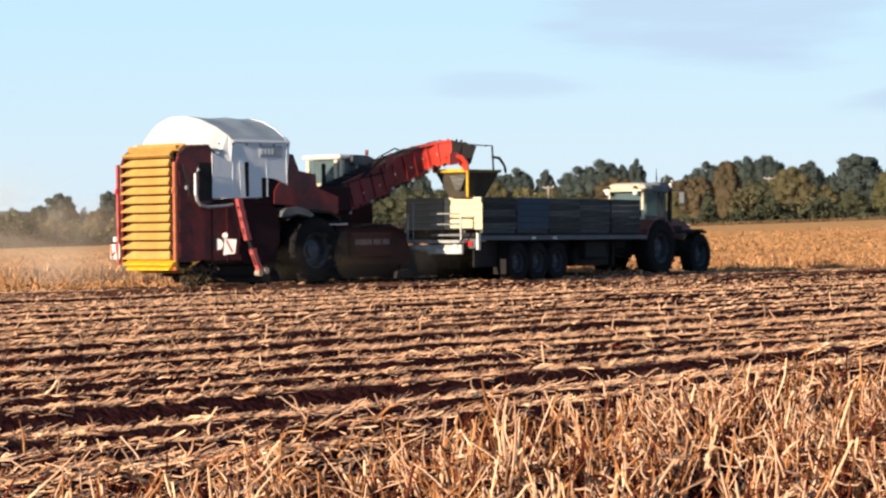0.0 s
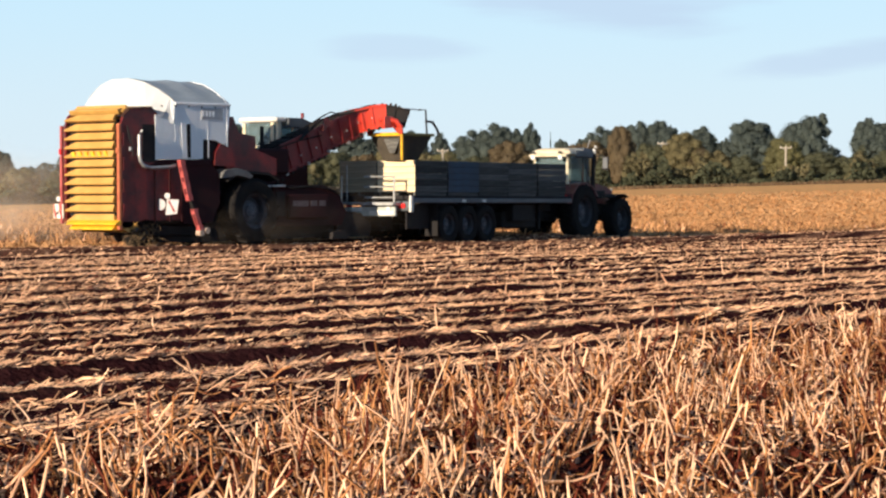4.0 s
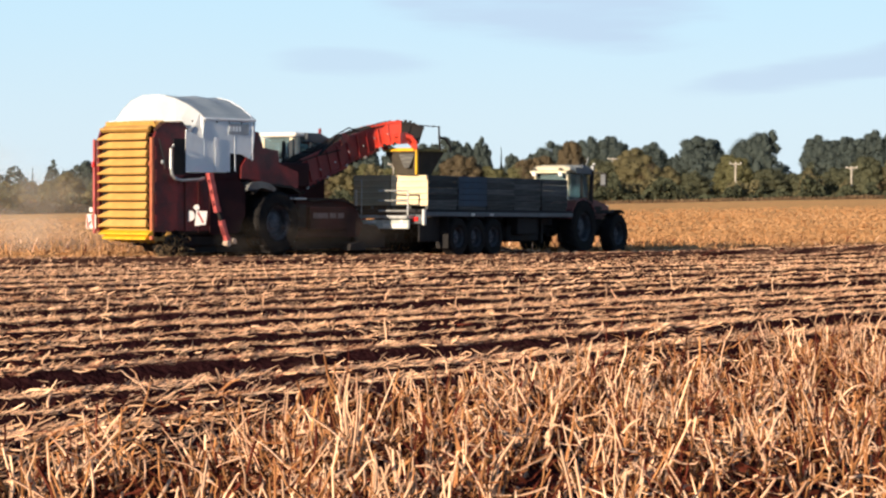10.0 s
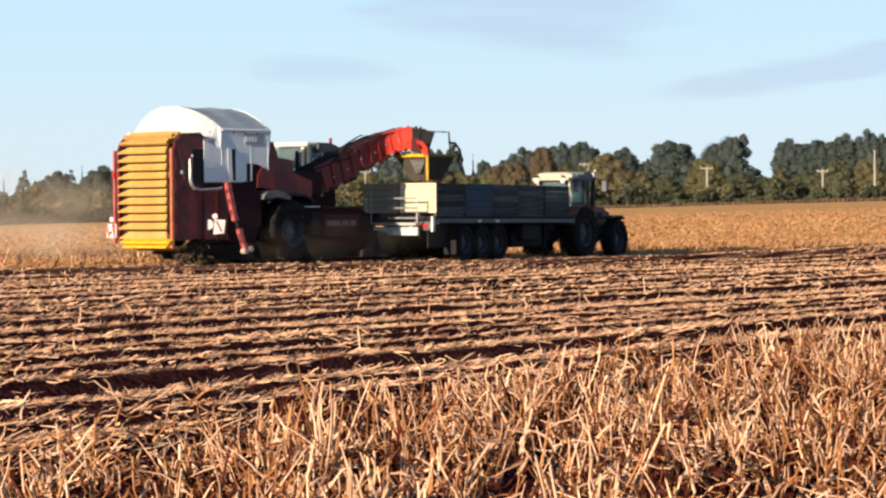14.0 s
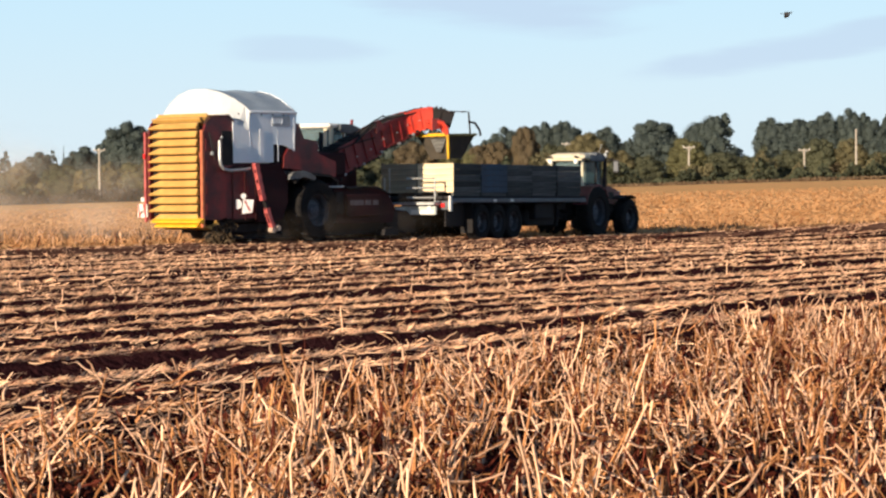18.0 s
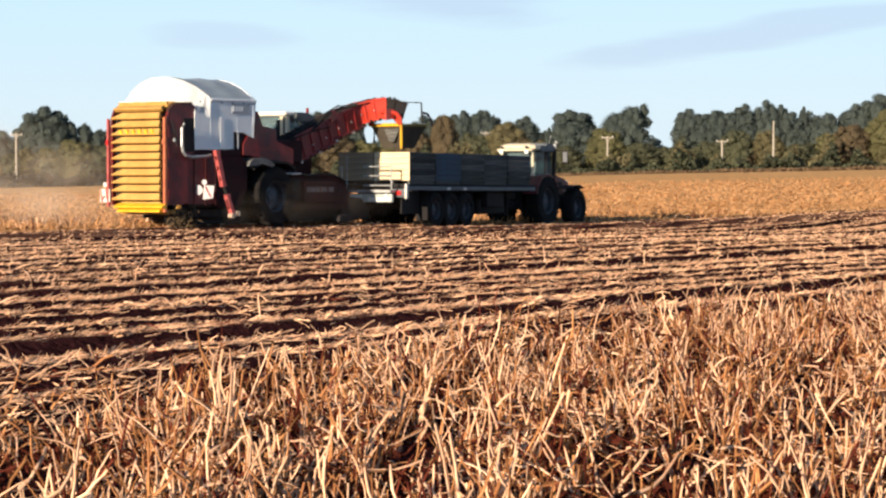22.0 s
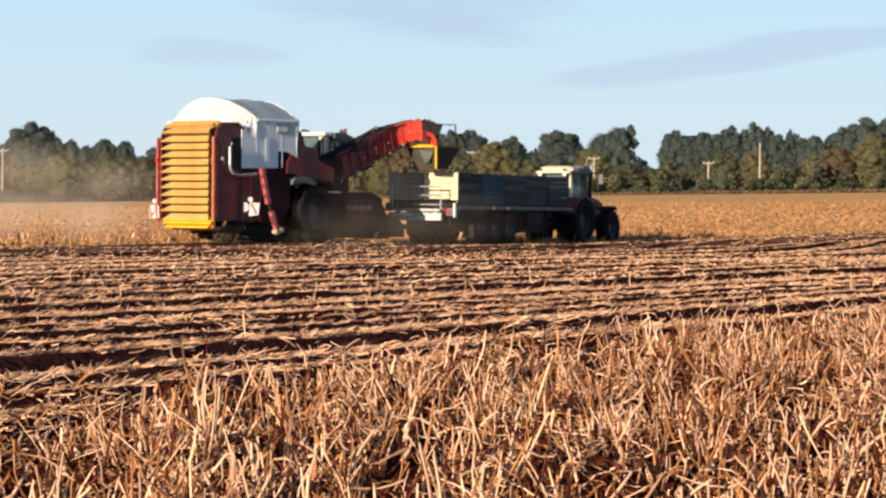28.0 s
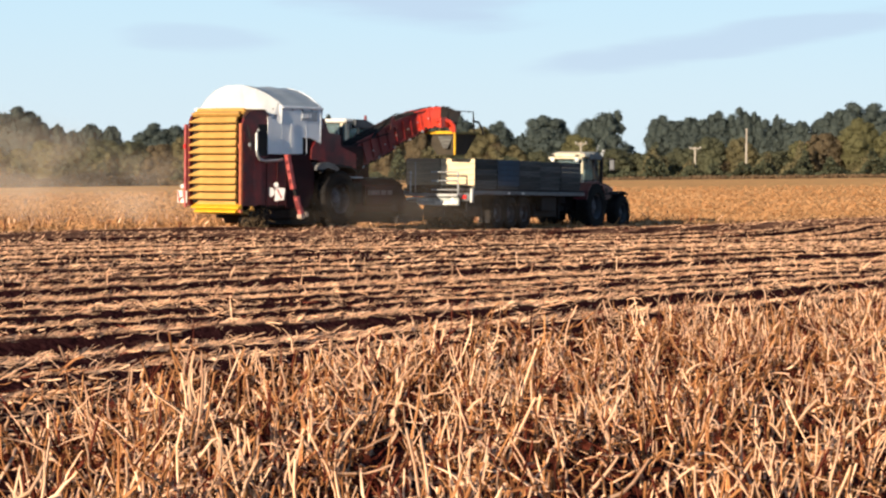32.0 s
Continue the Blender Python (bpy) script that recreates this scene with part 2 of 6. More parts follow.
def ground_z(x, y):
    """Height of the field: level near by, a faint rise towards the far right."""
    far = np.hypot(x, y)
    rim = 1.03 + 8.7 * x / np.maximum(far, 1e-6)
    z = rim * np.clip((far - 85) / 315, 0, 1)
    n, m = across(x, y), along(x, y)
    dip, late = np.clip((m - 40) / 22, 0, 1), np.clip((m - 64) / 20, 0, 1)
    z = z - 0.15 * dip * dip * (3 - 2 * dip) - 0.12 * late
    wobble = 0.12 * ROUGH2.at(n * 0.2, m * 0.08)
    lane = n - bend(m) - FIRST + wobble
    p = 0.5 - 0.5 * np.cos(2 * np.pi * lane / ROW)
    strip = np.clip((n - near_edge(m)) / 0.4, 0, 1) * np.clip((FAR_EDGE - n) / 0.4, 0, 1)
    calm = 1 - 0.8 * np.clip((n - 44.5) / 1.5, 0, 1)
    near = np.clip((130 - far) / 40, 0, 1)
    past, deep, wide, ahead, deep2, wide2 = furrow_at(n - bend(m) + wobble, m)
    bed = 1 - deep * np.clip(1 - past / (1.7 * wide), 0, 1) ** 1.2 - deep2 * np.clip(1 - ahead / (1.9 * wide2), 0, 1) ** 1.2 + 0.25 * deep * np.exp(-(((past - 1.9 * wide) / 0.13) ** 2))
    ridge = strip * calm * 0.235 * bed + (1 - strip) * 0.07 * p + strip * 0.02 * ROUGH2.at(n, m * 0.5)
    for a, depth, wide in RUTS:
        gap = 0.65 + 0.9 * ROUGH.at(m * 0.13 + a * 7, a * 3 + 0 * n)
        ridge = ridge - strip * depth * np.clip(gap, 0.1, 1) * np.exp(-(((n + wobble - a) / (wide * 0.8)) ** 2))
    clod = 0.035 * ROUGH.at(n * 4.1, m * 3.7) + 0.014 * ROUGH2.at(n * 9.3, m * 8.1)
    ridge = ridge - 0.29 * strip * np.clip((n - 24) / 14, 0, 1) * np.clip((47.3 - n) / 1.3, 0, 1)
    ridge = ridge + 0.16 * np.clip((n - 48.3) / 0.7, 0, 1) * np.clip((54 - n) / 2, 0, 1) * np.clip((m - 48) / 8, 0, 1) * np.clip((66 - m) / 3, 0, 1)
    ridge = ridge - 0.05 * strip * np.clip((n - 30) / 8, 0, 1) * np.clip((m - 56) / 14, 0, 1)
    return z + near * (ridge + clod * (0.4 + 0.6 * strip * calm) * (1 - 0.55 * strip * np.clip((n - 20) / 14, 0, 1)))


def field():
    """One sheet from underfoot to the horizon, finest along the dug strip."""
    out = np.geomspace(1, 2600, 34)
    n = np.concatenate([4 - out[::-1], np.linspace(4, 9, 28)[1:], np.concatenate([np.arange(9.1, 30, 0.07), np.arange(30, 52, 0.1)]), 52 + out * 1.0])
    m = np.concatenate([0 - out[::-1], np.arange(0, 100, 0.3), 100 + out])
    nn, mm = np.meshgrid(n, m, indexing="ij")
    x, y = nn * LEFT.x + mm * FORTH.x, nn * LEFT.y + mm * FORTH.y
    v = np.stack([x.ravel(), y.ravel(), ground_z(x, y).ravel()], 1)
    i = np.arange(len(n) * len(m)).reshape(len(n), len(m))
    q = np.stack([i[:-1, :-1], i[:-1, 1:], i[1:, 1:], i[1:, :-1]], -1).reshape(-1, 4)
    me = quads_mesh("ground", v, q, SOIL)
    if me.polygons[0].normal.z < 0:
        me.flip_normals()
    me.polygons.foreach_set("use_smooth", np.ones(len(q), dtype=bool))
    return tagged(new("ground", me), "flat potato field of brown soil with dug rows and dry haulm", "field", kind="structure")


field()


def stems(count_xy, height, lean, thick, kinks, sides, seed, wild=0.26, heading=None):
    """Crooked stems as thin tubes: arrays of corners and faces. count_xy: feet on the ground, (k, 3)."""
    g = np.random.default_rng(seed)
    k, seg = len(count_xy), kinks
    turn = g.random(k) * 2 * np.pi
    tilt = np.abs(g.normal(0, 1, k)) * lean
    pos = count_xy.copy()
    step = (height / seg)[:, None]
    way = np.stack([np.cos(turn) * np.sin(tilt), np.sin(turn) * np.sin(tilt), np.cos(tilt)], 1)
    if heading is not None:
        way = heading / np.linalg.norm(heading, axis=1, keepdims=True)
    rings = []
    for j in range(seg + 1):
        rings.append((pos.copy(), thick * (1 - 0.3 * j / seg)))
        way = way + g.normal(0, wild, (k, 3))
        way /= np.linalg.norm(way, axis=1, keepdims=True)
        pos = pos + way * step
    verts = np.empty((k, seg + 1, sides, 3))
    a0 = g.random(k) * 6.28
    for j, (p, r) in enumerate(rings):
        for s in range(sides):
            a = a0 + 2 * np.pi * s / sides
            verts[:, j, s, 0] = p[:, 0] + np.cos(a) * r
            verts[:, j, s, 1] = p[:, 1] + np.sin(a) * r
            verts[:, j, s, 2] = p[:, 2] + np.sin(a * 2 + 1) * r * 0.7
    base = (np.arange(k) * (seg + 1) * sides)[:, None, None]
    j, s = np.meshgrid(np.arange(seg), np.arange(sides), indexing="ij")
    f = np.stack([j * sides + s, j * sides + (s + 1) % sides, (j + 1) * sides + (s + 1) % sides, (j + 1) * sides + s], -1).reshape(1, -1, 4)
    return verts.reshape(-1, 3), (base + f).reshape(-1, 4)


def scatter(a0, a1, d0, d1, density, n0, n1, rowness, seed):
    """Feet of plants in a wedge before the camera, gathered on the rows."""
    g = np.random.default_rng(seed)
    area = 0.5 * radians(a1 - a0) * (d1 * d1 - d0 * d0)
    k = int(area * density)
    a = np.radians(g.uniform(a0, a1, k))
    d = np.sqrt(g.uniform(d0 * d0, d1 * d1, k))
    x, y = d * np.sin(a), d * np.cos(a)
    n = across(x, y)
    lane = n - bend(along(x, y)) - FIRST + 0.12 * ROUGH2.at(n * 0.2, along(x, y) * 0.08)
    q = np.mod(lane / ROW, 1.0)
    p = 0.5 - 0.5 * np.cos(2 * np.pi * q)
    if rowness > 0.9:  # litter lies on top of the beds, the flanks and furrows stay bare
        m = along(x, y)
        fray = 0.09 * ROUGH.at(x * 1.7, y * 1.7)
        past, deep, wide, ahead, deep2, wide2 = furrow_at(lane + FIRST, m)
        lip = 1.6 * wide + fray
        p = np.where((past > lip) & (past < lip + 0.22), 1.0, 0.45)
        p = np.where((past < lip) | (ahead < 1.2 * wide2 + fray), np.clip(0.25 - 0.5 * np.where(past < ahead, deep, deep2), 0.01, 0.25), p)
    patch = ROUGH.at(x * 0.9, y * 0.9) + 0.5 * ROUGH2.at(x * 2.3, y * 2.3)
    if rowness > 0.9:
        patch = 0.8 * ROUGH.at(n * 2.1, along(x, y) * 0.35) + 0.05
    if n1 < 20:  # the plants stand in clumps with dark hollows between
        patch = 0.6 * patch + 2.3 * ROUGH2.at(x * 3.1 + 40, y * 3.1) - 0.12
    edge = near_edge(along(x, y)) - NEAR_EDGE
    keep = (n > n0 + edge * (n0 > 0)) & (n < n1 + edge * (n1 < 20)) & (g.random(k) < 1 - rowness + rowness * p) & (g.random(k) < 0.72 + 1.5 * patch)
    if rowness > 0.9:  # the deep ruts are bare
        for a, depth, wide in RUTS:
            keep &= ~((np.abs(n - a) < wide * 1.3) & (g.random(k) < depth * 6.5))
    x, y = x[keep], y[keep]
    return np.stack([x, y, ground_z(x, y) - 0.01], 1)


def stuff(name, verts, quads, mat, label, category):
    return tagged(new(name, quads_mesh(name, verts, quads, mat)), label, category, kind="stuff")


def ribbons(feet, short, long, slim, wide, seed):
    """Short bent strips of haulm, most of them lying along the rows: corners and faces."""
    g = np.random.default_rng(seed)
    k = len(feet)
    turn = np.where(g.random(k) < 0.6, g.normal(0, 0.35, k), g.uniform(-1.6, 1.6, k)) + math.pi / 2 - HEAD
    rise = g.normal(0.03, 0.17, k)
    way = np.stack([np.cos(turn) * np.cos(rise), np.sin(turn) * np.cos(rise), np.sin(rise)], 1)
    way[:, 2] = np.abs(way[:, 2])
    ln, w = g.uniform(short, long, k)[:, None], g.uniform(slim, wide, k)[:, None]
    side = np.stack([-np.sin(turn), np.cos(turn), np.zeros(k)], 1)
    lean = np.where(g.random(k) < 0.5, 1.0, 0.35)[:, None]
    flat = side * (1 - lean * 0.75) + np.array([0, 0, 1.0]) * lean
    a = feet + np.array([0, 0, 0.012])
    b = a + way * ln * 0.55 + g.normal(0, 0.014, (k, 3))
    c = b + (way + g.normal(0, 0.6, (k, 3)) * np.array([1, 1, 0.5])) * ln * 0.45
    v = np.stack([a - flat * w, a + flat * w, b - flat * w, b + flat * w, c - flat * w * 0.6, c + flat * w * 0.6], 1).reshape(-1, 3)
    o = (np.arange(k) * 6)[:, None, None]
    f = np.array([[0, 1, 3, 2], [2, 3, 5, 4]])[None]
    return v, (o + f).reshape(-1, 4)


def dead_leaves(feet, up, size, seed, mat, label):
    """Shrivelled leaves caught among the stalks."""
    g = np.random.default_rng(seed)
    k = len(feet)
    c = feet + np.stack([g.normal(0, 0.07, k), g.normal(0, 0.07, k), g.uniform(0.02, up, k)], 1)
    u = g.normal(0, 1, (k, 3))
    u /= np.linalg.norm(u, axis=1, keepdims=True)
    w = np.cross(u, g.normal(0, 1, (k, 3)))
    w /= np.linalg.norm(w, axis=1, keepdims=True)
    s = (size * g.uniform(0.5, 1.4, k))[:, None]
    curl = np.cross(u, w) * s * 0.5
    v = np.stack([c - u * s, c + w * s * 0.45 + curl, c + u * s, c - w * s * 0.45 + curl], 1).reshape(-1, 3)
    stuff("dead_leaves", v, np.arange(4 * k).reshape(-1, 4), mat, label, "dead leaves")


def crop():
    # plants: several stems from one foot, leaning together
    feet = scatter(-21, 21, 9.0, 46, 42, -50, NEAR_EDGE, 0.5, 1)
    g = np.random.default_rng(51)
    each = g.integers(4, 9, len(feet))
    lean = g.normal(0, 0.22, (len(feet), 2))
    tall = g.uniform(0.7, 1.25, len(feet)) * np.where(g.random(len(feet)) < 0.08, 1.35, 1)
    whose = np.repeat(np.arange(len(feet)), each)
    k = len(whose)
    foot = feet[whose] + np.stack([g.normal(0, 0.03, k), g.normal(0, 0.03, k), np.zeros(k)], 1)
    way = np.concatenate([lean[whose] + g.normal(0, 0.24, (k, 2)), np.ones((k, 1))], 1)
    high = g.uniform(0.13, 0.42, k) * tall[whose]
    tone = 0.72 * g.random(k) + 0.28 * g.random(len(feet))[whose]
    for mat, low, top, lab in ((STRAW_PALE, 0.53, 2.0, "upright bleached straw-coloured dead potato stalks"), (STRAW, 0.27, 0.53, "upright dead potato stalks, dry and russet"), (STRAW_DARK, -1.0, 0.27, "upright potato stalks, dark brown as in shade")):
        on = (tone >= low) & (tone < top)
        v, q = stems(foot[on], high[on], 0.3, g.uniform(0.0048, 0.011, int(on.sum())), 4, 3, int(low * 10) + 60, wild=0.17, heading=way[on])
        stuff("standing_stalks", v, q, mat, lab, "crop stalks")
    # fallen and broken stalks: shade-coloured ones low down, bleached ones across the top
    for mat, dens, seed, z0, z1, lab in ((STRAW_PALE, 42, 21, 0.08, 0.3, "bleached straw-coloured potato stalks, fallen over"), (STRAW, 64, 22, 0.03, 0.26, "dry russet potato stalks, fallen over"), (STRAW_DARK, 60, 23, 0.01, 0.2, "potato stalks fallen over, dark brown as in shade")):
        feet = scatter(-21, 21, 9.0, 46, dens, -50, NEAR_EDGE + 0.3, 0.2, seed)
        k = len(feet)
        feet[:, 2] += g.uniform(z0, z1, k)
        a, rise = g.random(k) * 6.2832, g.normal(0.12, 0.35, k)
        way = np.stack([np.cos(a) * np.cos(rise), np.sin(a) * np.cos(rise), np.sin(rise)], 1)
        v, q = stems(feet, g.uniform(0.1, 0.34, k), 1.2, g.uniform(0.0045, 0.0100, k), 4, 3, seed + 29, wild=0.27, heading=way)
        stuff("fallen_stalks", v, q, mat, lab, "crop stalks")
    # the leaves' dark colour deepens the shade low in the crop
    dead_leaves(scatter(-21, 21, 9.0, 46, 300, -50, NEAR_EDGE, 0.3, 17), 0.16, 0.04, 18, DEAD_LEAF, "shrivelled potato leaves, dark brown as in shade")
    # flattened haulm on the dug strip, thickest along the ridges: fine chaff near by, coarser pieces farther off
    for mat, dens, seed in ((LITTER, 460, 5), (STRAW_PALE, 110, 6), (STRAW_DARK, 70, 8)):
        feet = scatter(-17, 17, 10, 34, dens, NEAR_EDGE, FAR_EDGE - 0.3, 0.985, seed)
        v, q = ribbons(feet, 0.04, 0.16, 0.0028, 0.0065, seed + 79)
        stuff("flattened_haulm", v, q, mat, "flattened dry potato haulm strewn along dug rows", "crop residue")
    # trampled haulm beside the standing crop
    for mat, dens, seed in ((LITTER, 110, 45), (STRAW_PALE, 60, 46)):
        feet = scatter(-17, 17, 10, 34, dens, NEAR_EDGE, 15.6, 0.95, seed)
        v, q = ribbons(feet, 0.05, 0.2, 0.004, 0.010, seed + 79)
        stuff("flattened_haulm", v, q, mat, "trampled dry potato haulm beside the standing crop", "crop residue")
    for mat, dens, seed in ((LITTER, 270, 25), (STRAW_PALE, 55, 26), (STRAW_DARK, 22, 28)):
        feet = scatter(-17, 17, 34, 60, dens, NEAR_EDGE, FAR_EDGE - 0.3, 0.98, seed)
        v, q = ribbons(feet, 0.05, 0.17, 0.0045, 0.009, seed + 79)
        stuff("flattened_haulm", v, q, mat, "flattened dry potato haulm strewn along dug rows", "crop residue")
    for mat, dens, seed in ((LITTER, 66, 65), (STRAW_DARK, 12, 68)):
        feet = scatter(-17, 17, 60, 128, dens, NEAR_EDGE, FAR_EDGE - 0.3, 0.97, seed)
        v, q = ribbons(feet, 0.06, 0.17, 0.008, 0.015, seed + 79)
        stuff("flattened_haulm", v, q, mat, "flattened dry potato haulm strewn along dug rows", "crop residue")
    # a few stems left standing in the dug strip
    feet = scatter(-20, 20, 14, 60, 1.6, NEAR_EDGE, FAR_EDGE - 1, 0.8, 35)
    g = np.random.default_rng(36)
    v, q = stems(feet, g.uniform(0.1, 0.3, len(feet)), 0.6, g.uniform(0.006, 0.012, len(feet)), 4, 3, 37)
    stuff("standing_stalks", v, q, STRAW_PALE, "lone bleached stalks left standing between dug rows", "crop stalks")
    # crop still standing beyond the machines
    for mat, dens, seed, d0, d1 in ((FAR_STALK, 9, 11, 62, 105), (STRAW_PALE, 0.6, 12, 62, 105), (STRAW_DARK, 0.6, 13, 62, 105)):
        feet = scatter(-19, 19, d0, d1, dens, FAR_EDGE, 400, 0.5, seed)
        g = np.random.default_rng(seed + 90)
        v, q = stems(feet, g.uniform(0.16, 0.42, len(feet)), 0.7, g.uniform(0.016, 0.034, len(feet)), 3, 3, seed + 99)
        stuff("distant_stalks", v, q, mat, "dead potato crop still standing, russet and dry", "crop stalks")
    for mat, dens, seed, d0, d1 in ((FAR_TUFT, 26.0, 81, 62, 130), (FAR_TUFT, 11.0, 82, 130, 300)):
        feet = scatter(-17, 17, d0, d1, dens, FAR_EDGE, 900, 0.3, seed)
        g = np.random.default_rng(seed)
        gone = np.hypot(feet[:, 0], feet[:, 1])
        feet = feet[g.random(len(feet)) > (gone - 90) / 190]
        k = len(feet)
        s = 0.4 if d0 < 100 else 0.6
        turn, h, w = g.random(k) * math.pi, g.uniform(0.1, 0.22, k) * (0.5 if s < 0.5 else 0.62), g.uniform(0.06, 0.2, k) * s
        side = np.stack([np.cos(turn), np.sin(turn), np.zeros(k)], 1) * w[:, None]
        top = feet + np.stack([g.normal(0, 0.1, k), g.normal(0, 0.1, k), h], 1)
        v = np.stack([feet - side, feet + side, top + side * 0.7, top - side * 0.7], 1).reshape(-1, 3)
        stuff("distant_stalks", v, np.arange(4 * k).reshape(-1, 4), mat, "tufts of dead potato crop towards the field's end", "crop stalks")


crop()


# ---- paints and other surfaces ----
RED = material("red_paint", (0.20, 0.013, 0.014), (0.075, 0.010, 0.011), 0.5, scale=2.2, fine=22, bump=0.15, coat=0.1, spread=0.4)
# sunlit, half-lit and shaded copies of the machine's red
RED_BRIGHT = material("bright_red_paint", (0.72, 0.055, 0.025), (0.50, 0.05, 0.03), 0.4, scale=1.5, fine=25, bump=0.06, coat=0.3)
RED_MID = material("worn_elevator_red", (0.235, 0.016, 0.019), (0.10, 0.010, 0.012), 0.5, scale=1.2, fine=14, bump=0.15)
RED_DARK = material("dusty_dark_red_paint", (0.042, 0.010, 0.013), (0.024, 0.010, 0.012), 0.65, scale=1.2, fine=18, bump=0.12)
# red paled by colour to look sunlit on the post and leg
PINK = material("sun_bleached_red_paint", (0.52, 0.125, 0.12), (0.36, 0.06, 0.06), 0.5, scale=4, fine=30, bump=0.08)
AMBER = material("amber_rubber_slat", (0.58, 0.345, 0.095), (0.44, 0.245, 0.06), 0.6, scale=3, fine=30, bump=0.1)
YELLOW = material("yellow_paint", (0.85, 0.50, 0.02), (0.62, 0.34, 0.02), 0.45, scale=4, fine=30, bump=0.06)
TARP = material("white_tarpaulin", (0.92, 0.95, 0.99), (0.80, 0.84, 0.89), 0.55, scale=1.4, fine=12, bump=0.35, dist=0.03, spread=0.7)
GREY_TARP = material("grey_blue_tarpaulin", (0.38, 0.44, 0.50), (0.25, 0.30, 0.35), 0.6, scale=1.4, fine=12, bump=0.35, dist=0.03, spread=0.7)
WHITE = material("white_paint", (0.80, 0.80, 0.78), (0.60, 0.58, 0.54), 0.45, scale=3, fine=30, bump=0.06)
CREAM = material("cream_paint", (0.74, 0.68, 0.52), (0.55, 0.48, 0.34), 0.5, scale=3, fine=30, bump=0.06)
TYRE = material("dusty_tyre_rubber", (0.011, 0.011, 0.013), (0.020, 0.018, 0.017), 0.85, scale=4, fine=25, bump=0.25)
RIM = material("grey_wheel_rim", (0.055, 0.062, 0.078), (0.028, 0.032, 0.04), 0.6, metal=0.2, scale=5, fine=30, bump=0.1)
SIGN_WHITE = material("clean_white_reflector", (0.95, 0.93, 0.92), (0.86, 0.80, 0.80), 0.4, scale=6, fine=30, bump=0.0)
ROLLER = material("worn_pale_roller", (0.62, 0.50, 0.40), (0.40, 0.30, 0.24), 0.6, scale=6, fine=30, bump=0.1)
HUB = material("pale_hub_paint", (0.105, 0.12, 0.15), (0.055, 0.062, 0.078), 0.6, scale=7, fine=30, bump=0.1)
STEEL = material("galvanised_steel", (0.50, 0.52, 0.54), (0.32, 0.33, 0.34), 0.45, metal=0.55, scale=4, fine=30, bump=0.1)
DARK_STEEL = material("dark_oily_steel", (0.020, 0.020, 0.024), (0.030, 0.026, 0.025), 0.7, metal=0.0, scale=3, fine=22, bump=0.15)
BELT = material("black_conveyor_rubber", (0.017, 0.017, 0.019), (0.030, 0.026, 0.024), 0.8, scale=3, fine=20, bump=0.2)
# box boards: dark colour for shaded sides, pale for the sunlit end
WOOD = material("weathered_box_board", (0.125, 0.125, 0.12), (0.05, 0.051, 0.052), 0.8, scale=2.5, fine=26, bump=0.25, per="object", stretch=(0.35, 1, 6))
WOOD_SUNLIT = material("new_yellow_box_board", (0.86, 0.73, 0.52), (0.70, 0.54, 0.33), 0.75, scale=2.5, fine=26, bump=0.2, per="", stretch=(1, 0.35, 6))
WOOD_END_SHADED = material("aged_straw_coloured_board", (0.42, 0.35, 0.25), (0.26, 0.21, 0.15), 0.8, scale=2.5, fine=26, bump=0.2, stretch=(1, 0.35, 6))
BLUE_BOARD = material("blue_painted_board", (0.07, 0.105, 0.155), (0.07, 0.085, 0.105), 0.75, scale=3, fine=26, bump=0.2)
GREY_BAR = material("faded_grey_lettering", (0.42, 0.45, 0.50), (0.30, 0.32, 0.35), 0.6, scale=6, fine=40, bump=0.0)
GALV = material("pale_grey_green_paint", (0.52, 0.57, 0.55), (0.34, 0.37, 0.36), 0.5, scale=4, fine=30, bump=0.08)
DULL_GREY = material("dusty_dull_grey_plastic", (0.15, 0.16, 0.17), (0.09, 0.09, 0.095), 0.75, scale=3, fine=25, bump=0.1)
FADED = material("faded_lilac_lettering", (0.11, 0.085, 0.10), (0.07, 0.05, 0.06), 0.7, scale=6, fine=40, bump=0.0)
SLATE = material("slate_grey_panel", (0.10, 0.115, 0.14), (0.06, 0.068, 0.08), 0.5, scale=3, fine=30, bump=0.05)
LAMP_RED = material("red_lamp_lens", (0.75, 0.03, 0.03), (0.55, 0.02, 0.02), 0.25, scale=6, fine=60, bump=0.0)
LAMP_CLEAR = material("clear_lamp_lens", (0.85, 0.87, 0.85), (0.7, 0.72, 0.7), 0.2, scale=6, fine=60, bump=0.0)
LAMP_DULL = material("dull_red_beacon_plastic", (0.22, 0.03, 0.03), (0.14, 0.02, 0.02), 0.3, scale=6, fine=60, bump=0.0)
TRACTOR_RED = material("tractor_red_paint", (0.14, 0.012, 0.022), (0.08, 0.014, 0.016), 0.5, scale=2, fine=25, bump=0.06, coat=0.3)
POLE_WOOD = material("grey_pole_timber", (0.50, 0.46, 0.40), (0.36, 0.32, 0.27), 0.85, scale=2, fine=16, bump=0.2, stretch=(1, 1, 0.1))
for dirty in (TYRE, DARK_STEEL, BELT, RED_DARK, WOOD, BLUE_BOARD):
    dirty.node_tree.nodes["Principled BSDF"].inputs["Specular IOR Level"].default_value = 0.12
FUNNEL = material("dusty_black_rubber", (0.07, 0.058, 0.042), (0.04, 0.034, 0.028), 0.85, scale=3, fine=20, bump=0.2)
# the sun's warm light is put into this post colour
POST_SUNLIT = material("orange_red_post_paint", (0.55, 0.17, 0.07), (0.40, 0.10, 0.05), 0.5, scale=4, fine=30, bump=0.08)
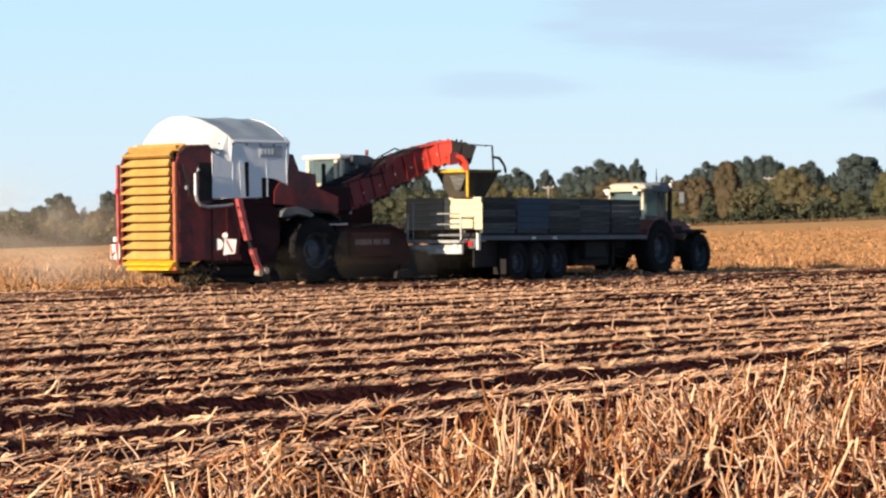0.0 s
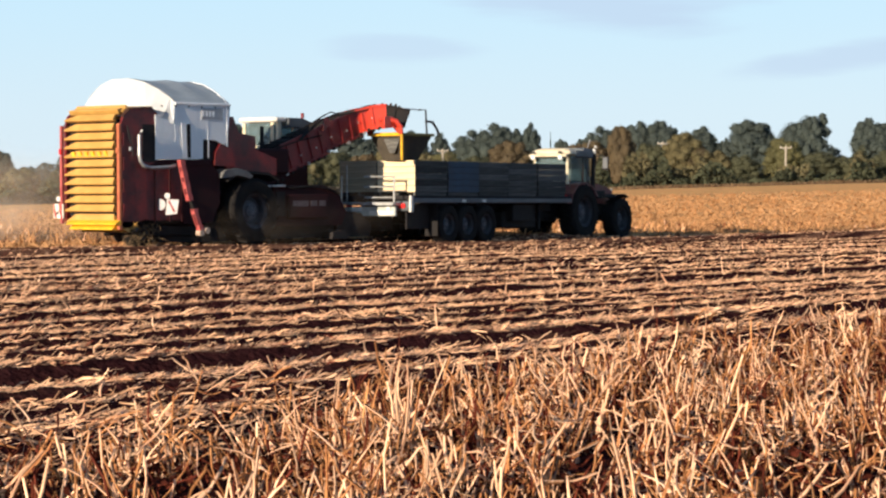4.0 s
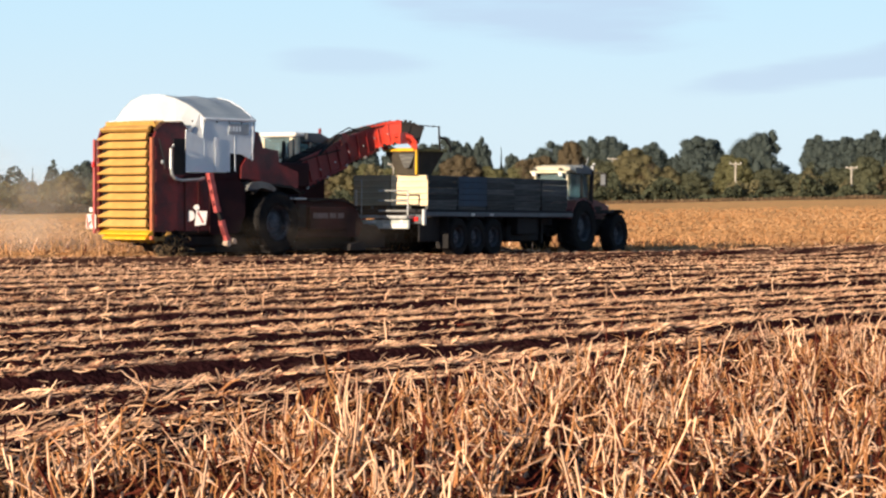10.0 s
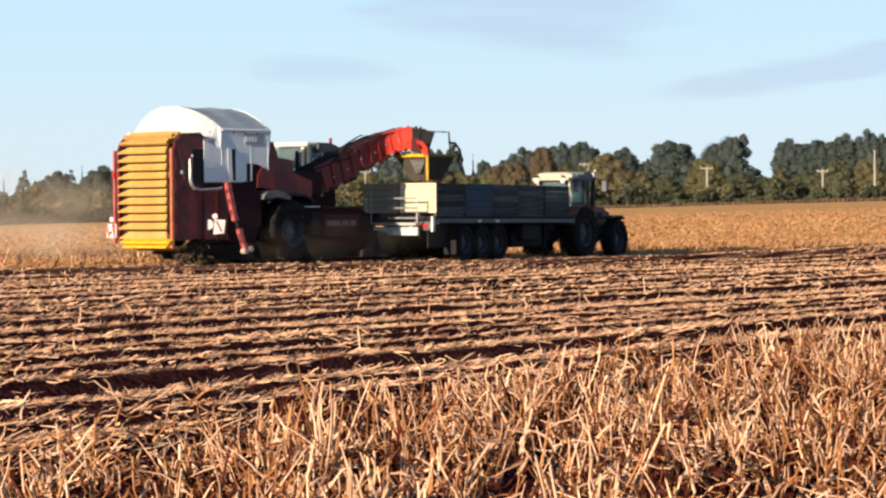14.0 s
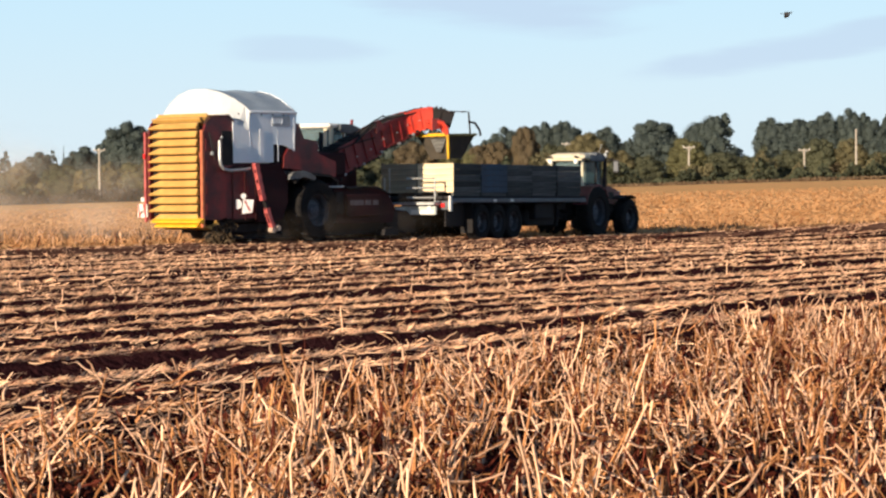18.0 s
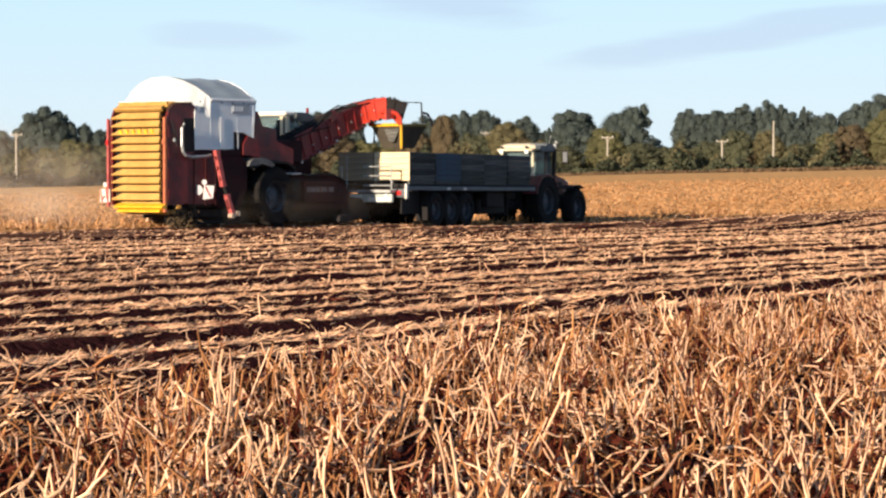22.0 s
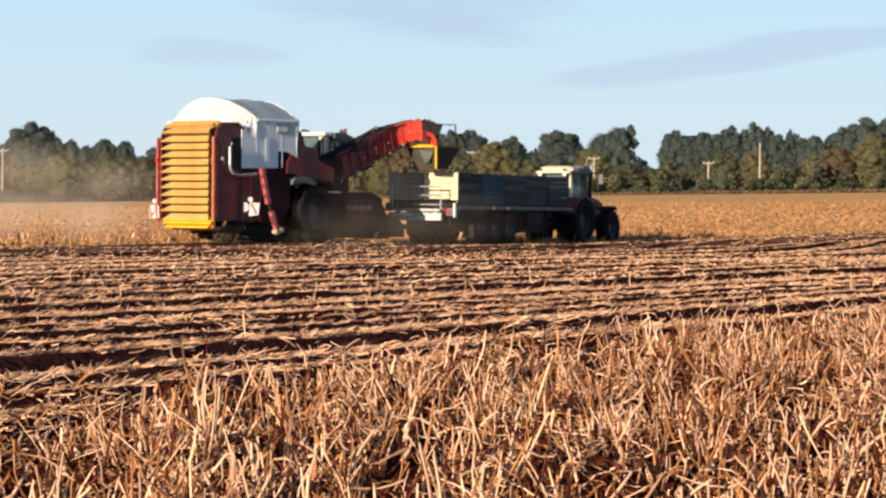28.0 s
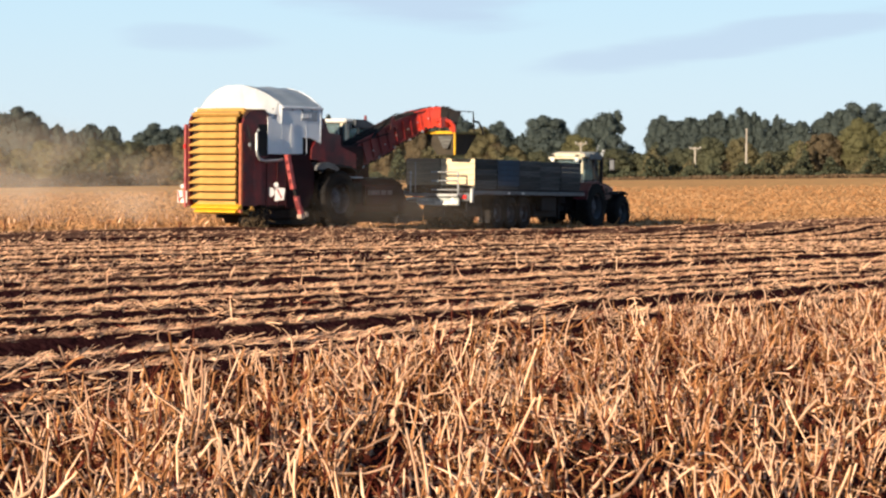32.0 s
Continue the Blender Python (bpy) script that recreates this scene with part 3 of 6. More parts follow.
# the frame's yellow darkened to olive for its shaded bar
YELLOW_SHADED = material("dull_olive_paint", (0.16, 0.14, 0.04), (0.10, 0.085, 0.03), 0.7, scale=4, fine=30, bump=0.08)
CLOD = material("caked_soil", (0.10, 0.045, 0.03), (0.05, 0.02, 0.016), 0.95, scale=6, fine=40, bump=0.3)
OLIVE_HAULM = material("dragged_haulm", (0.22, 0.15, 0.075), (0.10, 0.065, 0.035), 0.85, scale=5, fine=40, bump=0.1, per="island")
BARK = material("bark", (0.11, 0.085, 0.06), (0.06, 0.045, 0.035), 0.9, scale=1, fine=8, bump=0.3)


def leaf_material(name, colour, second):
    """Leaves that scatter light from their face and let some through."""
    m = material(name, colour, second, 0.8, per="island", scale=0.12, fine=1.5, bump=0)
    n, l = m.node_tree.nodes, m.node_tree.links
    b, out = n["Principled BSDF"], n["Material Output"]
    b.inputs["Specular IOR Level"].default_value = 0.1
    for k in n:
        if k.type == "MAP_RANGE" and k.inputs["To Max"].default_value > 1.2:
            k.inputs["To Min"].default_value, k.inputs["To Max"].default_value = 0.9, 1.1
    thin, mix = n.new("ShaderNodeBsdfTranslucent"), n.new("ShaderNodeMixShader")
    l.new(b.inputs["Base Color"].links[0].from_socket, thin.inputs["Color"])
    mix.inputs["Fac"].default_value = 0.36
    l.new(b.outputs[0], mix.inputs[1])
    l.new(thin.outputs[0], mix.inputs[2])
    l.new(mix.outputs[0], out.inputs["Surface"])
    return m


# distance haze is put into this leaf colour as a bluish cast
LEAF_DARK = leaf_material("dark_green_leaves", (0.105, 0.132, 0.122), (0.074, 0.094, 0.09))
LEAF_OLIVE = leaf_material("olive_autumn_leaves", (0.215, 0.188, 0.10), (0.14, 0.126, 0.072))
LEAF_BROWN = leaf_material("brown_autumn_leaves", (0.195, 0.15, 0.088), (0.125, 0.10, 0.066))
LEAF_DEEP = leaf_material("shrub_leaves", (0.105, 0.115, 0.07), (0.07, 0.078, 0.05))
LEAF_GREEN = leaf_material("deep_green_hedge_leaves", (0.145, 0.15, 0.09), (0.096, 0.102, 0.066))
LEAF_MOSS = leaf_material("mossy_green_leaves", (0.20, 0.192, 0.094), (0.135, 0.132, 0.068))
LEAF_RUST = leaf_material("straw_and_rust_weeds", (0.27, 0.185, 0.11), (0.17, 0.12, 0.075))
HEDGE_LEAF = leaf_material("dark_hedge_twigs", (0.085, 0.08, 0.07), (0.055, 0.052, 0.046))
POTATO = material("earthy_potato_skin", (0.40, 0.28, 0.15), (0.26, 0.17, 0.09), 0.8, per="island", scale=6, fine=30, bump=0.1)
FEATHER = material("dark_feathers", (0.05, 0.05, 0.055), (0.03, 0.03, 0.032), 0.7, scale=10, fine=60, bump=0)
# the blue of distance haze is painted into the hill
HILL = material("distant_wooded_hill", (0.075, 0.10, 0.115), (0.05, 0.07, 0.085), 0.95, scale=0.01, fine=0.08, bump=0)


def glass_material():
    m = bpy.data.materials.new("cab_glass")
    m.use_nodes = True
    b = m.node_tree.nodes["Principled BSDF"]
    b.inputs["Base Color"].default_value = (0.24, 0.33, 0.36, 1)
    b.inputs["Roughness"].default_value, b.inputs["Transmission Weight"].default_value, b.inputs["IOR"].default_value = 0.04, 0.75, 1.3
    return m


GLASS = glass_material()

# ---- building helpers ----


def part(name, bm, mat, parent, label="", at=None):
    """Links a bmesh as one mesh object under a thing or a part."""
    me = bpy.data.meshes.new(name)
    bmesh.ops.recalc_face_normals(bm, faces=bm.faces)
    bm.to_mesh(me)
    bm.free()
    me.materials.append(mat)
    ob = new(name, me)
    ob.parent = parent
    if at is not None:
        ob.matrix_basis = at
    if label:
        tagged(ob, label)
    return ob


def same(ob, at, label=""):
    """Another piece on the same mesh, under the same parent."""
    twin = new(ob.name.split(".")[0], ob.data)
    twin.parent = ob.parent
    twin.matrix_basis = at
    if label:
        tagged(twin, label)
    return twin


def box(x0, x1, y0, y1, z0, z1, bevel=0.012, bm=None):
    bm = bm or bmesh.new()
    made = bmesh.ops.create_cube(bm, size=1)["verts"]
    for v in made:
        v.co = Vector(((x0 + x1) / 2 + v.co.x * (x1 - x0), (y0 + y1) / 2 + v.co.y * (y1 - y0), (z0 + z1) / 2 + v.co.z * (z1 - z0)))
    if bevel:
        edges = list({e for v in made for e in v.link_edges})
        bmesh.ops.bevel(bm, geom=edges, offset=min(bevel, 0.3 * min(x1 - x0, y1 - y0, z1 - z0)), segments=1, affect="EDGES", profile=0.5)
    return bm


def prism(points, y0, y1, bm=None, plane="xz"):
    """A flat outline pushed out into a slab: 'xz' outlines run from y0 to y1, 'yz' outlines from x = y0 to y1."""
    bm = bm or bmesh.new()
    put = (lambda a, c, t: (a, t, c)) if plane == "xz" else (lambda a, c, t: (t, a, c))
    front = [bm.verts.new(put(a, c, y0)) for a, c in points]
    back = [bm.verts.new(put(a, c, y1)) for a, c in points]
    bm.faces.new(front)
    bm.faces.new(back[::-1])
    for i in range(len(points)):
        j = (i + 1) % len(points)
        bm.faces.new((front[i], front[j], back[j], back[i]))
    return bm


def rod(path, r, sides=8, bm=None, taper=None):
    """A round bar along a line of points."""
    bm = bm or bmesh.new()
    pts = [Vector(p) for p in path]
    rings = []
    for i, p in enumerate(pts):
        way = (pts[min(i + 1, len(pts) - 1)] - pts[max(i - 1, 0)]).normalized()
        up = Vector((0, 0, 1)) if abs(way.z) < 0.9 else Vector((1, 0, 0))
        a = way.cross(up).normalized()
        c = way.cross(a)
        q = r if taper is None else r + (taper - r) * i / (len(pts) - 1)
        rings.append([bm.verts.new(p + (a * math.cos(6.2832 * k / sides) + c * math.sin(6.2832 * k / sides)) * q) for k in range(sides)])
    for i in range(len(rings) - 1):
        for k in range(sides):
            bm.faces.new((rings[i][k], rings[i][(k + 1) % sides], rings[i + 1][(k + 1) % sides], rings[i + 1][k]))
    bm.faces.new(rings[0][::-1])
    bm.faces.new(rings[-1])
    return bm


def spun(profile, sides=28, bm=None, caps=True):
    """A body of revolution round the y axis: profile of (radius, y)."""
    bm = bm or bmesh.new()
    rings = [[bm.verts.new((r * math.cos(6.2832 * k / sides), y, r * math.sin(6.2832 * k / sides))) for k in range(sides)] for r, y in profile]
    for a, c in zip(rings, rings[1:]):
        for k in range(sides):
            bm.faces.new((a[k], a[(k + 1) % sides], c[(k + 1) % sides], c[k]))
    if caps:
        bm.faces.new(rings[0][::-1])
        bm.faces.new(rings[-1])
    return bm


def arched(path, y0, y1, z0, z1, bm=None):
    """A slab bent along a line of points: y0 to y1 to its left, z0 to z1 above it (numbers, or one for each point)."""
    bm = bm or bmesh.new()
    pts = [Vector(p) for p in path]
    lows = z0 if isinstance(z0, (list, tuple)) else [z0] * len(pts)
    tops = z1 if isinstance(z1, (list, tuple)) else [z1] * len(pts)
    rings = []
    for i, p in enumerate(pts):
        way = (pts[min(i + 1, len(pts) - 1)] - pts[max(i - 1, 0)]).normalized()
        side = Vector((0, 0, 1)).cross(way).normalized()
        up = way.cross(side)
        rings.append([bm.verts.new(p + side * a + up * b) for a, b in ((y0, lows[i]), (y1, lows[i]), (y1, tops[i]), (y0, tops[i]))])
    for a, c in zip(rings, rings[1:]):
        for k in range(4):
            bm.faces.new((a[k], a[(k + 1) % 4], c[(k + 1) % 4], c[k]))
    bm.faces.new(rings[0][::-1])
    bm.faces.new(rings[-1])
    return bm


def glide(points, n):
    """n points at even steps along a smooth line through the given ones."""
    pts = [Vector(p) for p in points]
    dense = []
    for i in range(len(pts) - 1):
        a, b, c, d = pts[max(i - 1, 0)], pts[i], pts[i + 1], pts[min(i + 2, len(pts) - 1)]
        for k in range(12):
            t = k / 12
            dense.append(0.5 * (2 * b + (c - a) * t + (2 * a - 5 * b + 4 * c - d) * t * t + (3 * b - a - 3 * c + d) * t ** 3))
    dense.append(pts[-1])
    far = [0.0]
    for a, b in zip(dense, dense[1:]):
        far.append(far[-1] + (b - a).length)
    out, j = [], 0
    for k in range(n):
        want = far[-1] * k / (n - 1)
        while j < len(far) - 2 and far[j + 1] < want:
            j += 1
        out.append(dense[j].lerp(dense[j + 1], min(1, (want - far[j]) / max(1e-6, far[j + 1] - far[j]))))
    return out


WHEELS = []  # every rolling wheel, its place on its thing, its radius and whose travel it follows


def wheel(parent, x, y, z, r, w, follows, lugs=0, outer=-1):
    """A tyre with its rim and hub; outer: the side (-1 right, 1 left) on which the dished rim shows."""
    bm = spun([(r * 0.53, -w / 2 + 0.03), (r * 0.62, -w / 2), (r * 0.88, -w / 2), (r * 0.97, -w * 0.4), (r, -w * 0.2), (r, w * 0.2), (r * 0.97, w * 0.4), (r * 0.88, w / 2), (r * 0.62, w / 2), (r * 0.53, w / 2 - 0.03)], caps=False)
    tyre = part("wheel", bm, TYRE, parent, "dusty black rubber tyre", at=pose(x, y, z))
    # slanting tread bars, set in two staggered rows
    for side in (-1, 1) if lugs else ():
        turn = math.pi / lugs
        bm, q = bmesh.new(), []
        for rr in (r * 0.98, r * 1.035):
            for c, sn, far, w0, spread in ((1, 0, 1.0, 0.03, (-0.018, 0.018)), (math.cos(turn), math.sin(turn), 0.985, 0.48, (0.018, -0.018))):
                for t in spread:
                    q.append(bm.verts.new((c * rr * far - sn * t, side * w * w0, sn * rr * far + c * t)))
        for f in ((4, 5, 6, 7), (0, 1, 5, 4), (1, 2, 6, 5), (2, 3, 7, 6), (3, 0, 4, 7)):
            bm.faces.new([q[i] for i in f])
        first = part("tread_bar", bm, TYRE, tyre)
        for k in range(lugs):
            at = Matrix.Rotation(-6.2832 * (k + 0.25 * side) / lugs, 4, "Y")
            if k:
                same(first, at)
            else:
                first.matrix_basis = at
    o = outer
    bm = spun([(r * 0.565, o * w * 0.47), (r * 0.55, o * w * 0.36), (r * 0.46, o * w * 0.30), (r * 0.42, o * w * 0.06), (r * 0.30, o * w * 0.04)][:: (1 if o > 0 else -1)], 20, caps=False)
    part("rim", bm, RIM, tyre, "dark dished steel rim")
    bm = spun([(r * 0.31, o * w * 0.04), (r * 0.30, o * w * 0.10), (r * 0.22, o * w * 0.12), (r * 0.20, o * w * 0.22), (r * 0.05, o * w * 0.25)][:: (1 if o > 0 else -1)], 20)
    part("hub", bm, HUB, tyre, "dusty grey-blue wheel hub")
    nut = part("wheel_nut", rod([(0, o * w * 0.20, 0), (0, o * w * 0.28, 0)], 0.014, 6), DARK_STEEL, tyre)
    for k in range(8):
        a = 6.2832 * k / 8
        at = pose(r * 0.15 * math.cos(a), 0, r * 0.15 * math.sin(a))
        if k:
            same(nut, at)
        else:
            nut.matrix_basis = at
    WHEELS.append((tyre, x, y, z, r, follows))
    return tyre


# ---- distance: hill, woods, hedge, poles ----


def spot(bearing, far):
    a = radians(bearing)
    x, y = far * math.sin(a), far * math.cos(a)
    return x, y, float(ground_z(np.array([x]), np.array([y]))[0])


def clumps(centres, size, seed, flat=0.5, face=None):
    """Small bent leaf sprays at the given centres, turned loosely outwards where face is given: corners and faces."""
    g = np.random.default_rng(seed)
    k = len(centres)
    u = g.normal(0, 1, (k, 3))
    out = g.normal(0, 1, (k, 3))
    if face is not None:
        out = face + 0.4 * out
        u = np.cross(out, u)
    u /= np.linalg.norm(u, axis=1, keepdims=True)
    w = np.cross(u, out)
    w /= np.linalg.norm(w, axis=1, keepdims=True)
    s = (size * g.uniform(0.55, 1.3, k))[:, None]
    n = np.cross(u, w) * s * 0.22
    a, b, c, d = centres - u * s, centres + w * s * flat + n, centres + u * s, centres - w * s * flat + n
    v = np.stack([a, b, c, d], 1).reshape(-1, 3)
    return v, np.arange(4 * k).reshape(-1, 4)


def tree_shape(name, leaf, seed, lobes, count, size, conifer=False, lean=0.0):
    """One tree a metre high and a metre in crown radius, to be scaled: trunk, limbs and a crown of leafy lobes."""
    g = np.random.default_rng(seed)
    root = new(name)
    part("trunk", rod([(0, 0, -0.03), (0.03, 0.01, 0.2), (-0.03, 0.0, 0.42), (0.0, 0.02, 0.7)], 0.06, 7, taper=0.015), BARK, root)
    cs, rs = [], []
    if conifer:
        cs = [(0, 0, z) for z in (0.2, 0.35, 0.5, 0.65, 0.8, 0.92)]
        rs = [(r, r, 0.1) for r in (0.95, 0.85, 0.7, 0.52, 0.34, 0.16)]
    else:
        # a broad dome of boughs, each a cushion of its own, the lower ones wider
        for k in range(lobes):
            f = (k + 0.5) / lobes
            a, e = 2.4 * k + g.uniform(-0.5, 0.5), 0.97 * (1 - f) - 0.25 * f + g.uniform(-0.08, 0.08)
            q = math.sqrt(max(0.0, 1 - e * e)) * g.uniform(0.58, 0.8)
            r = g.uniform(0.13, 0.27)
            cs.append((q * math.cos(a) + lean * max(0, e), q * math.sin(a), 0.46 + 0.42 * e + g.uniform(-0.04, 0.03)))
            rs.append((r, r * g.uniform(0.8, 1.2), r * g.uniform(0.3, 0.46)))
        cs += [(lean * 0.3, 0, 0.5), (0, 0, 0.26)]
        rs += [(0.8, 0.8, 0.40), (0.84, 0.84, 0.25)]
        for k in range(3, 8):
            c = cs[k]
            part("limb", rod([(0, 0, 0.28), (c[0] * 0.45, c[1] * 0.45, 0.28 + (c[2] - 0.28) * 0.6), c], 0.022, 5, taper=0.006), BARK, root)
    pts, outs, shells = [], [], []
    for c, r in zip(cs, rs):
        m = max(40, int(count * r[0] * r[0]))
        d = g.normal(0, 1, (m, 3))
        d[:, 2] = np.where(g.random(m) < 0.6, np.abs(d[:, 2]), d[:, 2])
        d /= np.linalg.norm(d, axis=1, keepdims=True)
        q = g.uniform(0.86, 1.03, (m, 1)) + np.where(g.random((m, 1)) < 0.12, g.uniform(0, 0.035 / r[0], (m, 1)), 0)
        pts.append(np.array(c) + d * q * np.array(r))
        outs.append(d)
        shells.append((np.array(c), np.array(r) * 0.9))
    pts, outs = np.concatenate(pts), np.concatenate(outs)
    # leaves buried inside another bough are left out
    deep = np.zeros(len(pts), dtype=bool)
    for c, r in shells:
        deep |= (((pts - c) / r) ** 2).sum(1) < 0.72
    keep = ~deep & (pts[:, 2] > 0.06)
    pts, outs = pts[keep], outs[keep]
    # sprays are sized for a tree about twice as tall as its crown is broad
    v, f = clumps(pts * np.array([1, 1, 2.4]), size, seed + 5, 0.65, outs)
    v = v / np.array([1, 1, 2.4])
    # the shaded leaf mass within each bough
    if not conifer:
        vs, fs, at = [v], [f], len(v)
        ring, rows = 10, 6
        for c, r in shells:
            th = np.linspace(0.12, math.pi - 0.12, rows)[:, None]
            ph = np.linspace(0, 2 * math.pi, ring, endpoint=False)[None]
            wob = 1 + 0.1 * g.normal(0, 1, (rows, ring))
            b = 0.9 * np.stack([np.sin(th) * np.cos(ph) * wob, np.sin(th) * np.sin(ph) * wob, np.cos(th) * wob], -1) * r * 0.95 + c
            b[..., 2] = np.maximum(b[..., 2], 0.05)
            u, w = np.meshgrid(np.arange(rows - 1), np.arange(ring), indexing="ij")
            q = np.stack([u * ring + w, (u + 1) * ring + w, (u + 1) * ring + (w + 1) % ring, u * ring + (w + 1) % ring], -1).reshape(-1, 4)
            vs.append(b.reshape(-1, 3))
            fs.append(q + at)
            at += rows * ring
        v, f = np.concatenate(vs), np.concatenate(fs)
    crown = new("crown", quads_mesh("crown", v, f, leaf))
    crown.parent = root
    return root


# trees stretch by stretch: bearing, height, half breadth; far dark ones, then the autumn ones before them
TALL_A = (
    (-13.6, 7.7, 2.0), (-13.15, 9.7, 2.7), (-11.95, 10.0, 2.2), (-9.19, 8.2, 1.6), (-8.76, 9.6, 2.5), (-7.7, 10.1, 3.8),
    (-7.03, 12.7, 3.1), (-6.71, 14.8, 4.3), (-6.25, 13.2, 2.6), (-5.74, 11.8, 1.8), (-5.4, 10.6, 2.4), (-4.98, 11.6, 2.5),
    (-4.49, 11.2, 2.2), (-3.47, 11.3, 4.0), (-2.8, 11.3, 3.8), (-2.2, 11.6, 3.2), (-1.48, 11.1, 2.0),
)
TALL_B = (
    (-0.73, 11.5, 3.4), (-0.19, 12.6, 4.0), (0.36, 11.9, 2.2), (0.7, 12.6, 1.7), (1.44, 9.9, 1.6), (2.35, 11.6, 3.0), (2.85, 11.9, 3.2), (3.34, 12.7, 3.1),
    (3.82, 12.7, 3.6), (4.84, 11.1, 3.0), (5.38, 9.2, 1.3), (5.99, 12.6, 4.4),
)
LEANING = ((6.9, 12.4, 3.0), (7.26, 13.6, 3.0))
TALL_C = (
    (8.76, 12.2, 3.0), (9.05, 11.2, 3.2), (9.4, 11.8, 3.3), (9.75, 11.4, 3.2), (10.08, 12.5, 2.9), (10.57, 13.1, 2.7), (10.91, 12.6, 1.8), (11.2, 10.9, 2.8), (11.47, 12.1, 1.1),
    (11.92, 11.0, 3.4), (12.77, 12.5, 3.8), (13.23, 13.7, 4.5), (13.76, 13.5, 4.5), (14.4, 12.6, 3.8),
)
ROUND_A = (
    (-14.9, 3.6, 2.8), (-14.03, 3.0, 2.2), (-13.23, 4.8, 3.0, "b"), (-12.7, 3.2, 2.2), (-12.23, 6.5, 2.6, "b"), (-11.5, 6.6, 3.0),
    (-10.9, 4.2, 2.6), (-10.18, 3.3, 2.5), (-9.58, 5.9, 2.5, "g"), (-9.2, 7.0, 2.8, "o"), (-8.24, 7.0, 3.4, "g"), (-7.5, 6.1, 2.5),
    (-7.1, 6.8, 2.5), (-6.57, 6.8, 3.2, "m"), (-5.98, 8.1, 3.6, "m"), (-5.38, 7.2, 3.0, "g"), (-4.71, 8.4, 4.0, "g"),
)
ROUND_B = (
    (-4.0, 8.0, 3.4), (-3.3, 7.6, 3.6), (-2.7, 8.6, 3.2), (-2.05, 7.8, 3.0), (-1.42, 7.4, 3.4, "m"), (-0.6, 6.6, 3.4, "g"),
    (0.22, 9.4, 3.8, "b"), (0.95, 7.0, 2.8), (1.58, 7.2, 2.6, "m"), (1.75, 8.5, 2.4, "b"), (2.17, 9.0, 2.8, "b"), (2.85, 11.6, 2.4, "b"),
)
ROUND_C = (
    (3.55, 8.0, 2.8, "g"), (4.38, 9.5, 3.9, "o"), (4.55, 8.0, 3.0, "b"), (4.73, 7.2, 2.4, "o"), (5.17, 6.3, 2.5, "o"), (5.78, 5.4, 3.0, "g"),
    (6.75, 8.2, 3.3, "m"), (7.6, 5.7, 4.0, "g"), (8.26, 4.9, 2.2, "g"), (8.75, 4.2, 3.0, "m"), (9.26, 5.7, 3.0, "g"), (9.84, 7.6, 3.0, "g"),
    (10.11, 3.8, 2.6, "b"), (10.64, 7.1, 2.8, "o"), (11.45, 5.0, 3.8, "g"), (12.05, 6.5, 3.0, "m"), (12.58, 8.2, 3.5, "b"), (13.43, 10.3, 3.5, "m"),
    (13.57, 5.3, 3.4, "o"), (14.2, 8.6, 3.4),
)
LEAF_KINDS = "obgm"  # olive, brown, green, moss
SLIM = (
    (-10.24, 6.5, 0.6), (-10.04, 8.3, 0.7), (-9.43, 7.9, 0.45), (-9.31, 8.1, 0.7), (-8.2, 10.4, 0.6), (1.17, 10.9, 0.7),
)
WOOD_STRETCHES = (("d", 470, TALL_A), ("d", 470, TALL_B), ("l", 470, LEANING), ("d", 470, TALL_C), ("o", 425, ROUND_A), ("o", 425, ROUND_B), ("o", 425, ROUND_C), ("c", 480, SLIM))


def woods():
    kinds = {
        "d": [tree_shape("tree", LEAF_DARK, 31, 40, 3000, 0.034), tree_shape("tree", LEAF_DARK, 32, 46, 2900, 0.034), tree_shape("tree", LEAF_DARK, 33, 36, 3000, 0.036)],
        "l": [tree_shape("tree", LEAF_DARK, 36, 42, 3000, 0.034, lean=0.5)],
        "o": [tree_shape("tree", LEAF_OLIVE, 41, 38, 3000, 0.036), tree_shape("tree", LEAF_BROWN, 42, 42, 2900, 0.036), tree_shape("tree", LEAF_GREEN, 43, 36, 3000, 0.038), tree_shape("tree", LEAF_MOSS, 44, 44, 2900, 0.036)],
        "c": [tree_shape("tree", LEAF_DARK, 51, 0, 900, 0.12, conifer=True)],
    }
    words = {"d": "tall dark-leaved tree at the field's far edge", "l": "tall dark tree with a crown bent by the wind", "o": "olive and brown autumn tree by the hedge", "c": "slim dark conifer standing above the woods"}
    used = set()
    g = random.Random(5)
    for kind, far, row in ((k, f, row) for k, f, stretch in WOOD_STRETCHES for row in stretch):
        made = kinds[kind][LEAF_KINDS.index(row[3]) if len(row) > 3 else g.randrange(len(kinds[kind]))]
        bearing, high, half = row[:3]
        x, y, z = spot(bearing, far)
        broad = half * (0.55 if kind == "c" else 1.5 if kind in "dl" else 1.3)
        turn = 0.0 if kind == "l" else g.uniform(0, 6.28)
        m = Matrix.Translation((x, y, z - 0.2)) @ Matrix.Rotation(turn, 4, "Z") @ Matrix.Diagonal((broad, broad, high * (1.12 if kind in "dl" else 1.08), 1))
        if made.name not in used:
            used.add(made.name)
            made.matrix_basis = m
            t = made
        else:
            t = copy_thing(made, m)
            t.matrix_basis = m
        tagged(t, words[kind], "tree", group="trees along the field edge")


woods()


